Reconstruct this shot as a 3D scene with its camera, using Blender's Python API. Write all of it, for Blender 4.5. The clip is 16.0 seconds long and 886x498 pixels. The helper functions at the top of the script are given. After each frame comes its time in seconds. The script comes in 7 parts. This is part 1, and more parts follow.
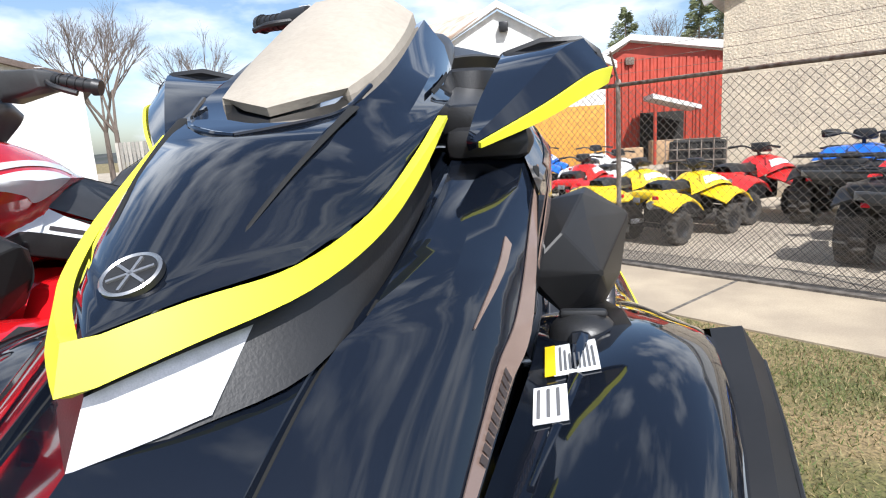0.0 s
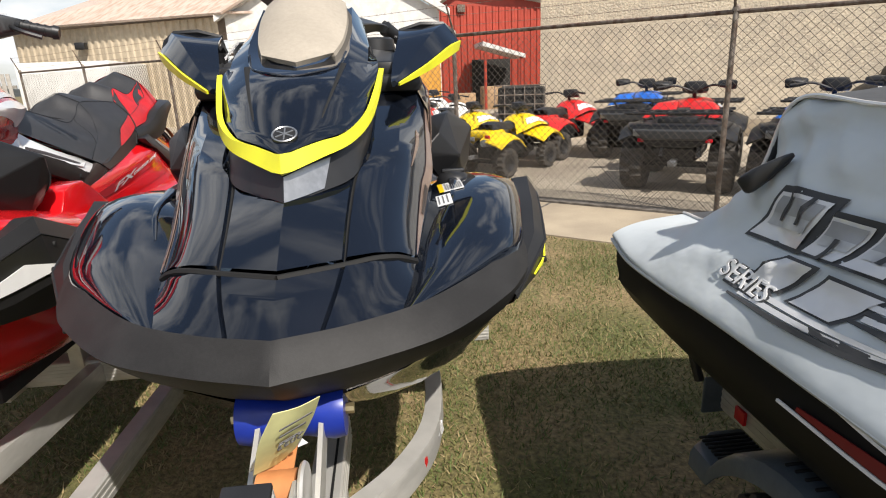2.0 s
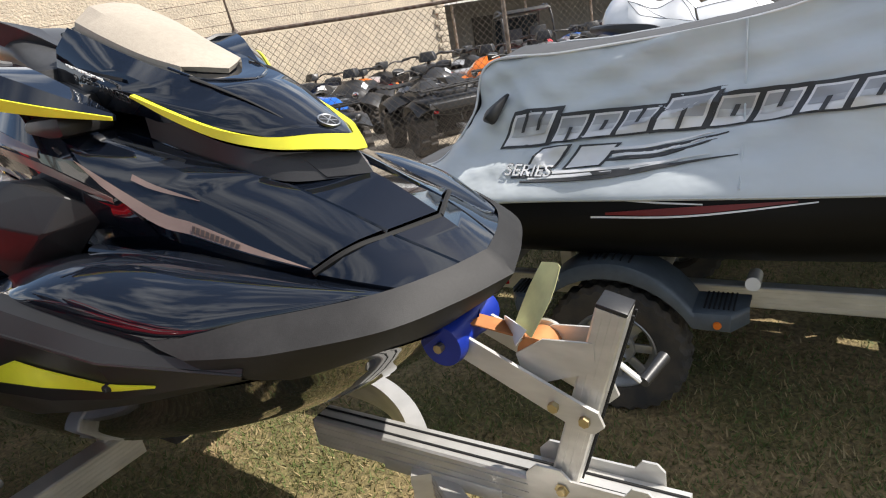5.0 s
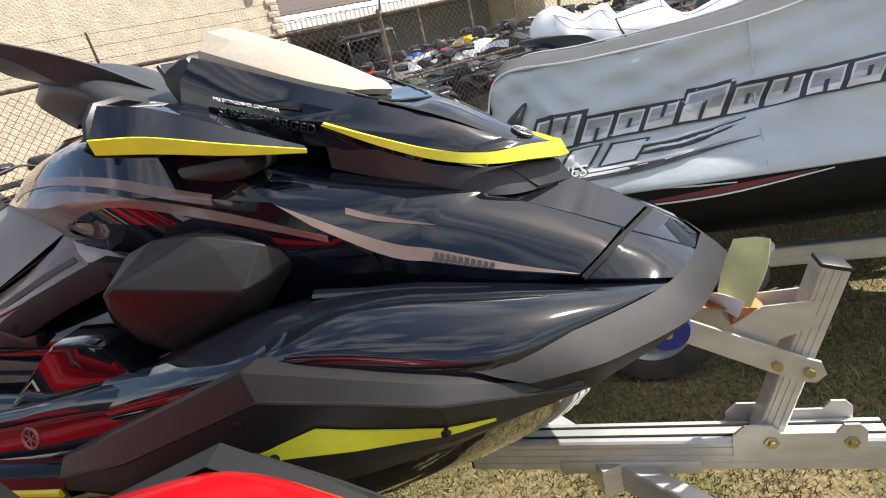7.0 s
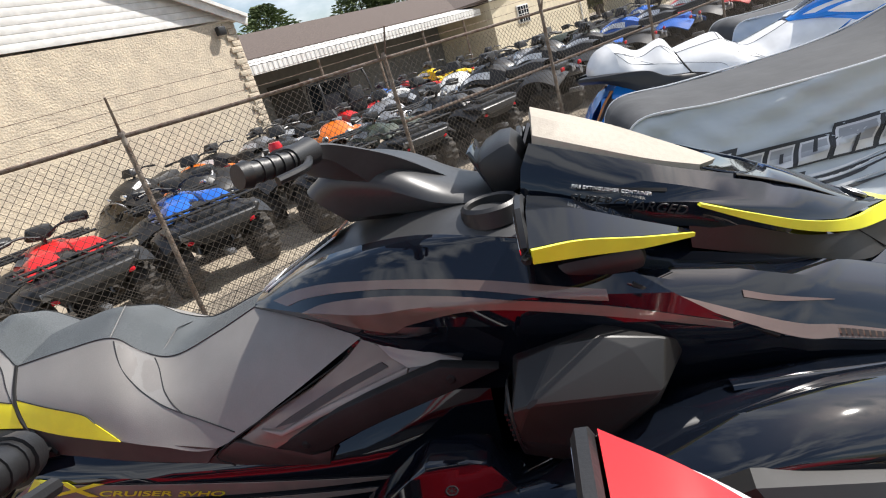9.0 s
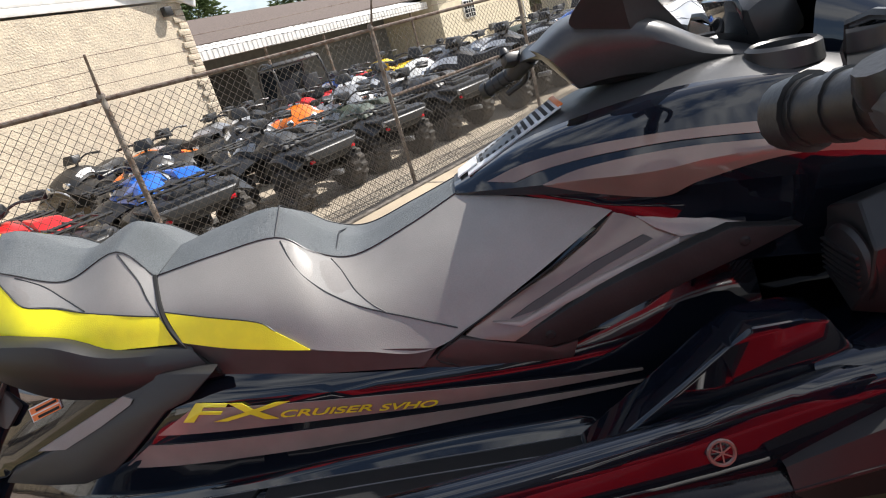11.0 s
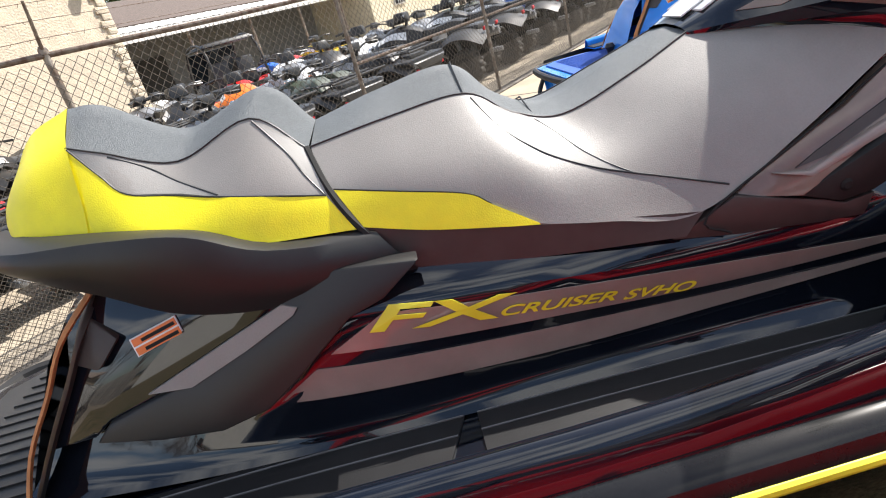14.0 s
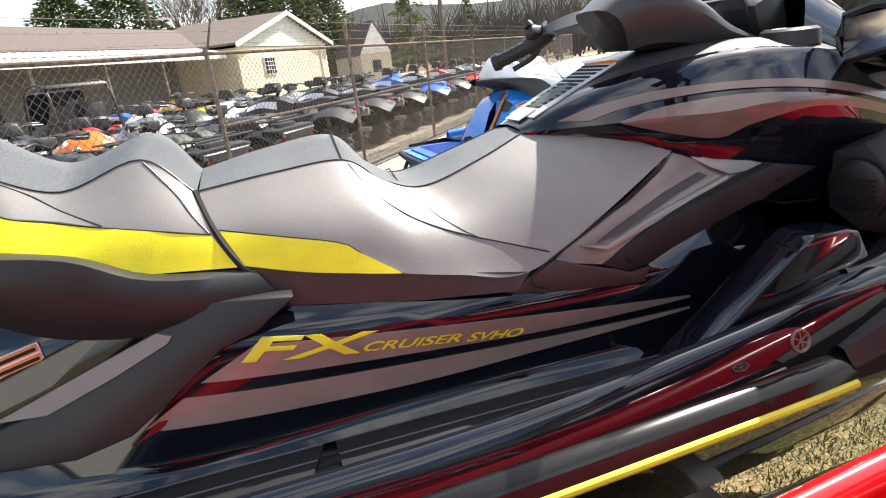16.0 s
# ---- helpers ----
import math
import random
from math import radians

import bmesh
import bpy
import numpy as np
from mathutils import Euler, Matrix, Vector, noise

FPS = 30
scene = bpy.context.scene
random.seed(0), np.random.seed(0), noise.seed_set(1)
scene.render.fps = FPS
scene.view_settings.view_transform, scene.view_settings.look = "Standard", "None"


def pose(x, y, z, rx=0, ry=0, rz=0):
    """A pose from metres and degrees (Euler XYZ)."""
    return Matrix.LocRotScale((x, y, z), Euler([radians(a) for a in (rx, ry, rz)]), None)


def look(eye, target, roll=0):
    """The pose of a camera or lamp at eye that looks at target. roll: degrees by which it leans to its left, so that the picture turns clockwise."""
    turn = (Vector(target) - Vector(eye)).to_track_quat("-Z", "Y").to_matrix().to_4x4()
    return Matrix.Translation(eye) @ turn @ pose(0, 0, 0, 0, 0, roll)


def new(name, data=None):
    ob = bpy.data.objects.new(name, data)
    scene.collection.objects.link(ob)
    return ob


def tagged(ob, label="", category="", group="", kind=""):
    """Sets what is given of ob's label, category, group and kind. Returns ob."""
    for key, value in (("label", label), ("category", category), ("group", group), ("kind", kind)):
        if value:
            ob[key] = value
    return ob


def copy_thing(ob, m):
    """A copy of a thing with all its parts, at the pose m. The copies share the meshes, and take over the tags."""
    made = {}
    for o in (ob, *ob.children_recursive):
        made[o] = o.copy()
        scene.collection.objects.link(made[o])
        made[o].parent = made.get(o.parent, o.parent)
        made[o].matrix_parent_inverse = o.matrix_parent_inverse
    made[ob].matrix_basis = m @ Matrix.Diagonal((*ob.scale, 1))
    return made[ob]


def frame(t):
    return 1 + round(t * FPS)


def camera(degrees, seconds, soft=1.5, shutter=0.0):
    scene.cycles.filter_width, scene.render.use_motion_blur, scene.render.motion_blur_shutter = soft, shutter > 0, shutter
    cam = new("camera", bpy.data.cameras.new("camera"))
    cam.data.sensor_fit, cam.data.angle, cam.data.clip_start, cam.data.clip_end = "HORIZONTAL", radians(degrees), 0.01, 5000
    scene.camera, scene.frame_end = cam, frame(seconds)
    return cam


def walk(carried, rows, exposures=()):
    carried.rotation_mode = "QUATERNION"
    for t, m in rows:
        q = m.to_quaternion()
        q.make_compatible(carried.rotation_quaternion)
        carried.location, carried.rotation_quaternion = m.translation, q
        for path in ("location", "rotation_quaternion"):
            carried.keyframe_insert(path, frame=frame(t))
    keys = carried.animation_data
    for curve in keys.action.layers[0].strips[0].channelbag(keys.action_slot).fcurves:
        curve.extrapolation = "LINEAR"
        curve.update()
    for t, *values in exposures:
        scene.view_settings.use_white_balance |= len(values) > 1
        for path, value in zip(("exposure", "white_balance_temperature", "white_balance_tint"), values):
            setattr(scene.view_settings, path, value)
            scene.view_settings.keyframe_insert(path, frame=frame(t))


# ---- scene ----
cam = camera(75.2, 16.0, soft=1.1)
METRES, EYE, TILT, LEAN, TURN = 5.5, 1.45, -10.84, 3.46, 10.0
ROWS = [
    (0.0, 0.0, 0.0, 0.0, 0.0, 0.0, -0.0),
    (0.5, -0.0049, -0.0466, -0.0036, -5.41, -2.34, 0.39),
    (1.0, -0.0121, -0.0817, -0.0129, -8.03, -5.87, -0.62),
    (1.5, -0.0226, -0.1157, -0.0197, -9.51, -6.19, 0.32),
    (2.0, -0.0467, -0.1287, -0.0259, -15.71, -5.54, 1.97),
    (2.5, -0.0913, -0.1355, -0.0333, -24.51, -6.19, 1.79),
    (3.0, -0.1465, -0.1513, -0.0353, -32.28, -2.35, 5.89),
    (3.5, -0.1907, -0.1514, -0.0359, -40.48, -2.29, 8.87),
    (4.0, -0.2129, -0.1205, -0.032, -49.36, -5.64, 12.5),
    (6.5, -0.2607, 0.0576, 0.0062, -85.07, -16.88, 22.64),
    (7.0, -0.2682, 0.0847, 0.0267, -85.69, -16.75, 23.04),
    (7.5, -0.2688, 0.1151, 0.0478, -86.57, -16.57, 23.68),
    (8.0, -0.2688, 0.148, 0.0621, -88.12, -16.27, 24.98),
    (8.5, -0.2632, 0.1821, 0.0855, -89.83, -16.09, 25.99),
    (9.0, -0.2551, 0.2088, 0.103, -91.87, -16.58, 26.74),
    (9.5, -0.253, 0.2435, 0.1109, -94.82, -18.35, 27.09),
    (10.0, -0.255, 0.2806, 0.1142, -96.21, -19.13, 26.84),
    (12.5, -0.1886, 0.3854, 0.0902, -103.03, -20.57, 25.93),
    (13.0, -0.1801, 0.4044, 0.0934, -103.24, -21.84, 27.6),
    (13.5, -0.179, 0.4225, 0.0969, -102.98, -22.66, 28.18),
    (14.0, -0.1808, 0.4366, 0.0968, -107.11, -23.84, 25.84),
    (14.5, -0.1877, 0.4376, 0.096, -117.24, -24.45, 20.5),
    (15.0, -0.1937, 0.4342, 0.0944, -124.53, -23.71, 16.94),
    (15.5, -0.1993, 0.4366, 0.0954, -124.01, -20.82, 14.86),
    (16.0, -0.2073, 0.4495, 0.1002, -119.69, -20.9, 17.3),
]
walk(cam, [(t, pose(0.3205, 0, EYE, TILT, LEAN, TURN) @ pose(METRES * x, METRES * y, METRES * z, 90 + pitch, roll, yaw)) for t, x, y, z, yaw, pitch, roll in ROWS],
     [(0.0, 0.58, 6100, 10), (0.5, 0.35, 6500, 10), (1.0, 0.22, 6700, 10), (2.5, 0.22, 6800, 10), (4.0, 0.34, 6650, 10), (6.5, 0.75, 6700, 10), (8.0, 0.55, 6650, 10), (8.7, 0.44, 6600, 10), (9.5, 0.45, 6500, 10), (10.2, 0.50, 6550, 10), (12.5, 1.02, 6650, 10), (14.0, 1.0, 6650, 10), (16.0, 1.24, 6800, 10)])

# ---- light ----
SUN_DIR = Vector((0.325, -0.574, 0.752)).normalized()
world = bpy.data.worlds.new("sky")
scene.world = world
world.use_nodes = True
wn, wl = world.node_tree.nodes, world.node_tree.links
sky = wn.new("ShaderNodeTexSky")
sky.sky_type = "NISHITA"
sky.sun_disc = False
sky.sun_elevation = math.asin(SUN_DIR.z)
sky.sun_rotation = math.atan2(SUN_DIR.x, SUN_DIR.y)
sky.air_density, sky.dust_density = 1.0, 1.5
coords = wn.new("ShaderNodeTexCoord")
stretch = wn.new("ShaderNodeMapping")
stretch.inputs["Scale"].default_value = (1.0, 1.0, 2.6)
clouds = wn.new("ShaderNodeTexNoise")
clouds.inputs["Scale"].default_value, clouds.inputs["Detail"].default_value = 2.9, 8.0
clouds.inputs["Roughness"].default_value = 0.55
cover = wn.new("ShaderNodeValToRGB")
cover.color_ramp.elements[0].position, cover.color_ramp.elements[1].position = 0.46, 0.62
veil = wn.new("ShaderNodeMix")
veil.data_type = "RGBA"
veil.inputs[7].default_value = (7.3, 7.6, 8.0, 1)
wl.new(coords.outputs["Generated"], stretch.inputs["Vector"])
wl.new(stretch.outputs["Vector"], clouds.inputs["Vector"])
wl.new(clouds.outputs["Fac"], cover.inputs["Fac"])
wl.new(cover.outputs["Color"], veil.inputs[0])
wl.new(sky.outputs["Color"], veil.inputs[6])
wl.new(veil.outputs[2], wn["Background"].inputs["Color"])
wn["Background"].inputs["Strength"].default_value = 0.115
sun_lamp = bpy.data.lights.new("sun", "SUN")
sun_lamp.energy, sun_lamp.angle, sun_lamp.color = 5.3, radians(0.53), (1.0, 0.96, 0.91)
sun = new("sun", sun_lamp)
sun.matrix_world = look((8, -12, 14), Vector((8, -12, 14)) - SUN_DIR)

# ---- materials ----
def material(name, colour, rough=0.5, metal=0.0, second=None, scale=20.0, mix=(0.4, 0.65), bump=0.0, bump_scale=120.0, coat=0.0, detail=4.0, spread=0.0, stretch3=(1, 1, 1), fine=0.0, fine_scale=60.0, spec=0.5, bump_far=0.01):
    m = bpy.data.materials.new(name)
    m.use_nodes = True
    n, l = m.node_tree.nodes, m.node_tree.links
    b = n["Principled BSDF"]
    b.inputs["Roughness"].default_value, b.inputs["Metallic"].default_value = rough, metal
    b.inputs["Specular IOR Level"].default_value = spec
    b.inputs["Coat Weight"].default_value = coat
    b.inputs["Coat Roughness"].default_value = 0.025
    tc = n.new("ShaderNodeTexCoord")
    mp = n.new("ShaderNodeMapping")
    mp.inputs["Scale"].default_value = stretch3
    l.new(tc.outputs["Object"], mp.inputs["Vector"])
    nz = n.new("ShaderNodeTexNoise")
    nz.inputs["Scale"].default_value, nz.inputs["Detail"].default_value = scale, detail
    l.new(mp.outputs["Vector"], nz.inputs["Vector"])
    rp = n.new("ShaderNodeValToRGB")
    rp.color_ramp.elements[0].position, rp.color_ramp.elements[1].position = mix
    second = second or tuple(c * 0.82 for c in colour)
    rp.color_ramp.elements[0].color, rp.color_ramp.elements[1].color = (*second, 1), (*colour, 1)
    l.new(nz.outputs["Fac"], rp.inputs["Fac"])
    out = rp.outputs["Color"]
    if fine:
        fz = n.new("ShaderNodeTexNoise")
        fz.inputs["Scale"].default_value, fz.inputs["Detail"].default_value = fine_scale, 5.0
        l.new(mp.outputs["Vector"], fz.inputs["Vector"])
        fr = n.new("ShaderNodeMapRange")
        fr.inputs["From Min"].default_value, fr.inputs["From Max"].default_value = 0.3, 0.7
        fr.inputs["To Min"].default_value, fr.inputs["To Max"].default_value = 1 - fine, 1 + fine
        fh = n.new("ShaderNodeHueSaturation")
        l.new(fz.outputs["Fac"], fr.inputs["Value"])
        l.new(fr.outputs["Result"], fh.inputs["Value"])
        l.new(out, fh.inputs["Color"])
        out = fh.outputs["Color"]
    if spread:
        info = n.new("ShaderNodeObjectInfo")
        hsv = n.new("ShaderNodeHueSaturation")
        rng = n.new("ShaderNodeMapRange")
        rng.inputs["To Min"].default_value, rng.inputs["To Max"].default_value = 1 - spread, 1 + spread
        l.new(info.outputs["Random"], rng.inputs["Value"])
        l.new(rng.outputs["Result"], hsv.inputs["Value"])
        l.new(out, hsv.inputs["Color"])
        out = hsv.outputs["Color"]
    l.new(out, b.inputs["Base Color"])
    if bump:
        bz = n.new("ShaderNodeTexNoise")
        bz.inputs["Scale"].default_value, bz.inputs["Detail"].default_value = bump_scale, 3.0
        l.new(mp.outputs["Vector"], bz.inputs["Vector"])
        bp = n.new("ShaderNodeBump")
        bp.inputs["Strength"].default_value, bp.inputs["Distance"].default_value = bump, bump_far
        l.new(bz.outputs["Fac"], bp.inputs["Height"])
        l.new(bp.outputs["Normal"], b.inputs["Normal"])
    return m


GELCOAT = material("black_gelcoat", (0.005, 0.007, 0.012), 0.06, coat=1.0, scale=6, spec=0.2)
RUBBER = material("dark_grey_rubber", (0.022, 0.0215, 0.0215), 0.58, spec=0.25, second=(0.017, 0.0165, 0.0165), bump=0.06, bump_scale=500, scale=18, fine=0.10, fine_scale=200)
SATIN = material("satin_black_plastic", (0.013, 0.0125, 0.0125), 0.44, scale=12, fine=0.06, fine_scale=150)
RAIL = material("glossy_black_rail", (0.010, 0.0105, 0.0115), 0.12, spec=0.3, scale=12, fine=0.1, fine_scale=150)
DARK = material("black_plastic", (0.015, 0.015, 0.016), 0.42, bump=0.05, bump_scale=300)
GAP = material("gap_black", (0.004, 0.004, 0.004), 0.8)
LIME = material("lime_yellow", (0.80, 0.79, 0.02), 0.5, scale=8, spec=1.0)
BROWN = material("bronze_grey_paint", (0.265, 0.212, 0.188), 0.24, coat=0.5, scale=9, fine=0.05, fine_scale=600)
FLANK = material("bronze_metallic_paint", (0.185, 0.130, 0.108), 0.22, coat=0.5, scale=9, fine=0.05, fine_scale=600)
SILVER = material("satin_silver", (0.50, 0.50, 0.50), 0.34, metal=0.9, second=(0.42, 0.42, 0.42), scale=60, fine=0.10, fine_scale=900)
BEIGE = material("beige_screen_cover", (0.37, 0.325, 0.265), 0.62, second=(0.33, 0.29, 0.235), bump=0.10, bump_scale=250, scale=7, fine=0.06, fine_scale=90)
VINYL_TOP = material("dark_grey_vinyl", (0.098, 0.108, 0.114), 0.5, second=(0.085, 0.095, 0.10), bump=0.5, bump_scale=900, scale=8, fine=0.30, fine_scale=380)
VINYL_SIDE = material("taupe_vinyl", (0.230, 0.218, 0.206), 0.43, second=(0.208, 0.197, 0.185), bump=0.10, bump_scale=500, scale=8, fine=0.04, fine_scale=300)
# lighter copy of the taupe vinyl; the sun's brightening is in the colour
VINYL_SUNLIT = material("sunlit_taupe_vinyl", (0.25, 0.243, 0.232), 0.58, second=(0.235, 0.228, 0.217), bump=0.10, bump_scale=500, scale=8, fine=0.04, fine_scale=300)
VINYL_LIME = material("lime_vinyl", (0.84, 0.74, 0.010), 0.42, second=(0.78, 0.69, 0.010), bump=0.10, bump_scale=400, scale=30)
SKIRT = material("dark_brown_plastic", (0.045, 0.035, 0.033), 0.5, scale=25)
FAINT = material("faint_grey_print", (0.045, 0.045, 0.048), 0.4)
CHARCOAL_MARK = material("charcoal_mark", (0.14, 0.14, 0.145), 0.4)
VINYL_BLACK = material("black_vinyl", (0.03, 0.03, 0.032), 0.5, bump=0.15, bump_scale=400)
VINYL_RED = material("red_vinyl", (0.55, 0.015, 0.02), 0.45, bump=0.12, bump_scale=400)
RED = material("red_gelcoat", (0.62, 0.008, 0.012), 0.14, coat=0.6, scale=5)
OXBLOOD = material("dark_red_flash", (0.16, 0.012, 0.010), 0.4, scale=5)
WHITE = material("white_gelcoat", (0.78, 0.78, 0.78), 0.25, coat=0.4, scale=6)
BLUEMAT = material("royal_blue_deck_mat", (0.012, 0.085, 0.40), 0.6, scale=14)
BLUE = material("blue_gelcoat", (0.015, 0.22, 0.72), 0.2, coat=0.4, scale=6)
HULL = material("dull_black_hull", (0.005, 0.005, 0.0055), 0.5, scale=6, spec=0.2)
STEER = material("smooth_black_plastic", (0.048, 0.049, 0.051), 0.36, scale=12, spec=0.5, fine=0.08, fine_scale=120)
CHROME = material("chrome", (0.8, 0.8, 0.8), 0.12, metal=1.0)
GALV = material("aluminium_extrusion", (0.66, 0.645, 0.61), 0.38, metal=0.5, second=(0.55, 0.54, 0.51), scale=9, bump=0.05, bump_scale=200, stretch3=(1, 1, 3))
TYRE = material("tyre_rubber", (0.028, 0.028, 0.028), 0.8, second=(0.06, 0.05, 0.04), scale=12, bump=0.3, bump_scale=150)
RIM = material("grey_rim", (0.33, 0.335, 0.345), 0.35, metal=0.6)
FENDER = material("blue_grey_plastic", (0.062, 0.078, 0.095), 0.38, scale=20, bump=0.05, fine=0.08, fine_scale=60)
GRASS = material("spring_grass_soil", (0.225, 0.162, 0.08), 0.95, second=(0.10, 0.096, 0.032), scale=1.7, mix=(0.36, 0.62), bump=1.0, bump_scale=60, detail=9, fine=0.5, fine_scale=45)
CONCRETE = material("worn_concrete", (0.395, 0.325, 0.232), 0.85, second=(0.30, 0.245, 0.178), scale=1.6, bump=0.25, bump_scale=90, detail=8, fine=0.10, fine_scale=80)
LOT = material("gravelly_concrete", (0.42, 0.36, 0.275), 0.9, second=(0.29, 0.245, 0.19), scale=1.1, bump=0.4, bump_scale=70, detail=9, fine=0.15, fine_scale=50)
STUCCO = material("tan_stucco", (0.585, 0.50, 0.375), 0.9, second=(0.48, 0.41, 0.315), scale=3.0, bump=1.0, bump_scale=24, bump_far=0.022, detail=8, fine=0.16, fine_scale=26)
RUST = material("rusty_pipe", (0.10, 0.055, 0.038), 0.75, second=(0.20, 0.16, 0.13), scale=18, bump=0.3, bump_scale=120, metal=0.2)
POST = material("weathered_galvanised_post", (0.32, 0.28, 0.24), 0.65, second=(0.17, 0.12, 0.09), scale=9, metal=0.3, bump=0.2)
WIRE = material("galvanised_wire", (0.12, 0.105, 0.09), 0.55, metal=0.5, scale=30)
BARN = material("red_barn_metal", (0.42, 0.055, 0.03), 0.55, scale=4)
CREAM = material("cream_wall", (0.60, 0.53, 0.39), 0.85, second=(0.52, 0.46, 0.34), scale=4)
OFFWHITE = material("white_painted_metal", (0.72, 0.71, 0.68), 0.6, scale=5)
ROOF = material("brown_shingles", (0.125, 0.095, 0.08), 0.9, second=(0.09, 0.068, 0.058), scale=14, bump=0.4, bump_scale=60, fine=0.12, fine_scale=30)
SAGE = material("pale_sage_siding", (0.56, 0.60, 0.55), 0.6, scale=5)
ORANGE = material("orange_ochre_wall", (0.62, 0.30, 0.05), 0.8, scale=5)
SIDING = material("corrugated_tan_siding", (0.52, 0.43, 0.31), 0.6, scale=5)
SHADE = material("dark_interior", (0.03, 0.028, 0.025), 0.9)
CANVAS = material("grey_canvas_cover", (0.57, 0.61, 0.63), 0.5, second=(0.50, 0.54, 0.56), scale=3, bump=0.4, bump_scale=5, bump_far=0.02, stretch3=(1, 1, 1.6))
BRASS = material("yellow_zinc_bolt", (0.55, 0.45, 0.25), 0.35, metal=0.9)
STRAP = material("orange_webbing", (0.50, 0.20, 0.07), 0.8, scale=30)
ROLLER = material("blue_rubber", (0.008, 0.03, 0.30), 0.35, scale=20)
CARPET = material("black_carpet", (0.03, 0.03, 0.032), 0.95, bump=0.3, bump_scale=300)
PAPER = material("pale_yellow_paper", (0.75, 0.74, 0.36), 0.8, scale=18)
STEELPRINT = material("steel_grey_print", (0.36, 0.37, 0.385), 0.6, scale=9)
SILVERPRINT = material("silver_grey_print", (0.62, 0.64, 0.65), 0.6, second=(0.32, 0.33, 0.35), scale=9)
CANVAS_DARK = material("charcoal_canvas", (0.06, 0.062, 0.066), 0.8, scale=8, bump=0.2, bump_scale=20)

KERB = material("dark_pebble_edge", (0.16, 0.14, 0.12), 0.9, second=(0.07, 0.06, 0.05), scale=14, bump=0.6, bump_scale=80)
GREYWALL = material("dark_grey_block_wall", (0.12, 0.12, 0.115), 0.85, scale=6)
CARTON = material("brown_carton", (0.45, 0.30, 0.17), 0.85, scale=5)
RUSTROOF = material("faded_rusty_roof", (0.42, 0.30, 0.23), 0.7, second=(0.55, 0.45, 0.38), scale=3, stretch3=(1, 6, 1))
OLDWOOD = material("grey_weathered_wood", (0.30, 0.28, 0.25), 0.85, spread=0.3, scale=12)
BARK = material("grey_brown_bark", (0.14, 0.11, 0.09), 0.9, scale=8)
NEEDLES = material("pine_needles", (0.20, 0.22, 0.105), 0.8, second=(0.11, 0.13, 0.06), scale=2)
LEAVES = material("spring_leaves", (0.12, 0.155, 0.05), 0.75, second=(0.06, 0.095, 0.025), scale=1.5)
TWIGS = material("bare_grey_twigs", (0.095, 0.082, 0.072), 0.9, second=(0.06, 0.055, 0.05), scale=0.5)
HILL = material("wooded_hill", (0.050, 0.050, 0.050), 1.0, second=(0.028, 0.033, 0.026), scale=0.12, detail=10)
GLASSY = material("dark_window_glass", (0.02, 0.025, 0.03), 0.08, coat=0.3)
TAIL = material("red_lens", (0.55, 0.01, 0.02), 0.2)
ATV_RED = material("red_plastic", (0.62, 0.02, 0.02), 0.3, scale=5)
ATV_BLUE = material("blue_plastic", (0.015, 0.13, 0.55), 0.3, scale=5)
ATV_GREEN = material("dark_green_plastic", (0.05, 0.065, 0.045), 0.4, scale=5)
ATV_YELLOW = material("yellow_plastic", (0.85, 0.58, 0.01), 0.3, scale=5)
ATV_ORANGE = material("orange_plastic", (0.75, 0.17, 0.015), 0.3, scale=5)
BRICKFAR = material("far_brick", (0.30, 0.13, 0.09), 0.9, scale=3)
BLADE = material("grass_blades", (0.30, 0.225, 0.11), 0.7, second=(0.085, 0.115, 0.025), scale=1.0)
_n, _l = BLADE.node_tree.nodes, BLADE.node_tree.links
_geo = _n.new("ShaderNodeNewGeometry")
_ramp = [k for k in _n if k.bl_idname == "ShaderNodeValToRGB"][0]
_l.new(_geo.outputs["Random Per Island"], _ramp.inputs["Fac"])
_ramp.color_ramp.elements[0].position, _ramp.color_ramp.elements[1].position = 0.5, 0.85

# ---- mesh helpers ----
def mesh_of(name, bm, mat, angle=32):
    bmesh.ops.recalc_face_normals(bm, faces=bm.faces)
    me = bpy.data.meshes.new(name)
    bm.to_mesh(me)
    bm.free()
    for p in me.polygons:
        p.use_smooth = True
    me.set_sharp_from_angle(angle=radians(angle))
    for m in (mat if isinstance(mat, (list, tuple)) else [mat]):
        me.materials.append(m)
    return me


def part(name, bm, mat, parent=None, label="", angle=32):
    ob = new(name, mesh_of(name, bm, mat, angle))
    ob.parent = parent
    if label:
        ob["label"] = label
    return ob


def thing(name, label, category, m=None, group="", kind=""):
    ob = tagged(new(name), label, category, group, kind)
    ob.empty_display_size = 0.1
    if m is not None:
        ob.matrix_world = m
    return ob


def spline(pts, n):
    """Points on a smooth curve through pts, n steps to each span."""
    p = [Vector(q) for q in pts]
    if n <= 1 or len(p) < 3:
        if n <= 1:
            return p
        return [p[0].lerp(p[1], i / n) for i in range(n + 1)] if len(p) == 2 else p
    ext = [2 * p[0] - p[1]] + p + [2 * p[-1] - p[-2]]
    out = []
    for i in range(1, len(ext) - 2):
        a, b, c, d = ext[i - 1:i + 3]
        for k in range(n):
            t = k / n
            out.append(0.5 * (2 * b + (c - a) * t + (2 * a - 5 * b + 4 * c - d) * t * t + (3 * b - a - 3 * c + d) * t ** 3))
    out.append(p[-1])
    return out


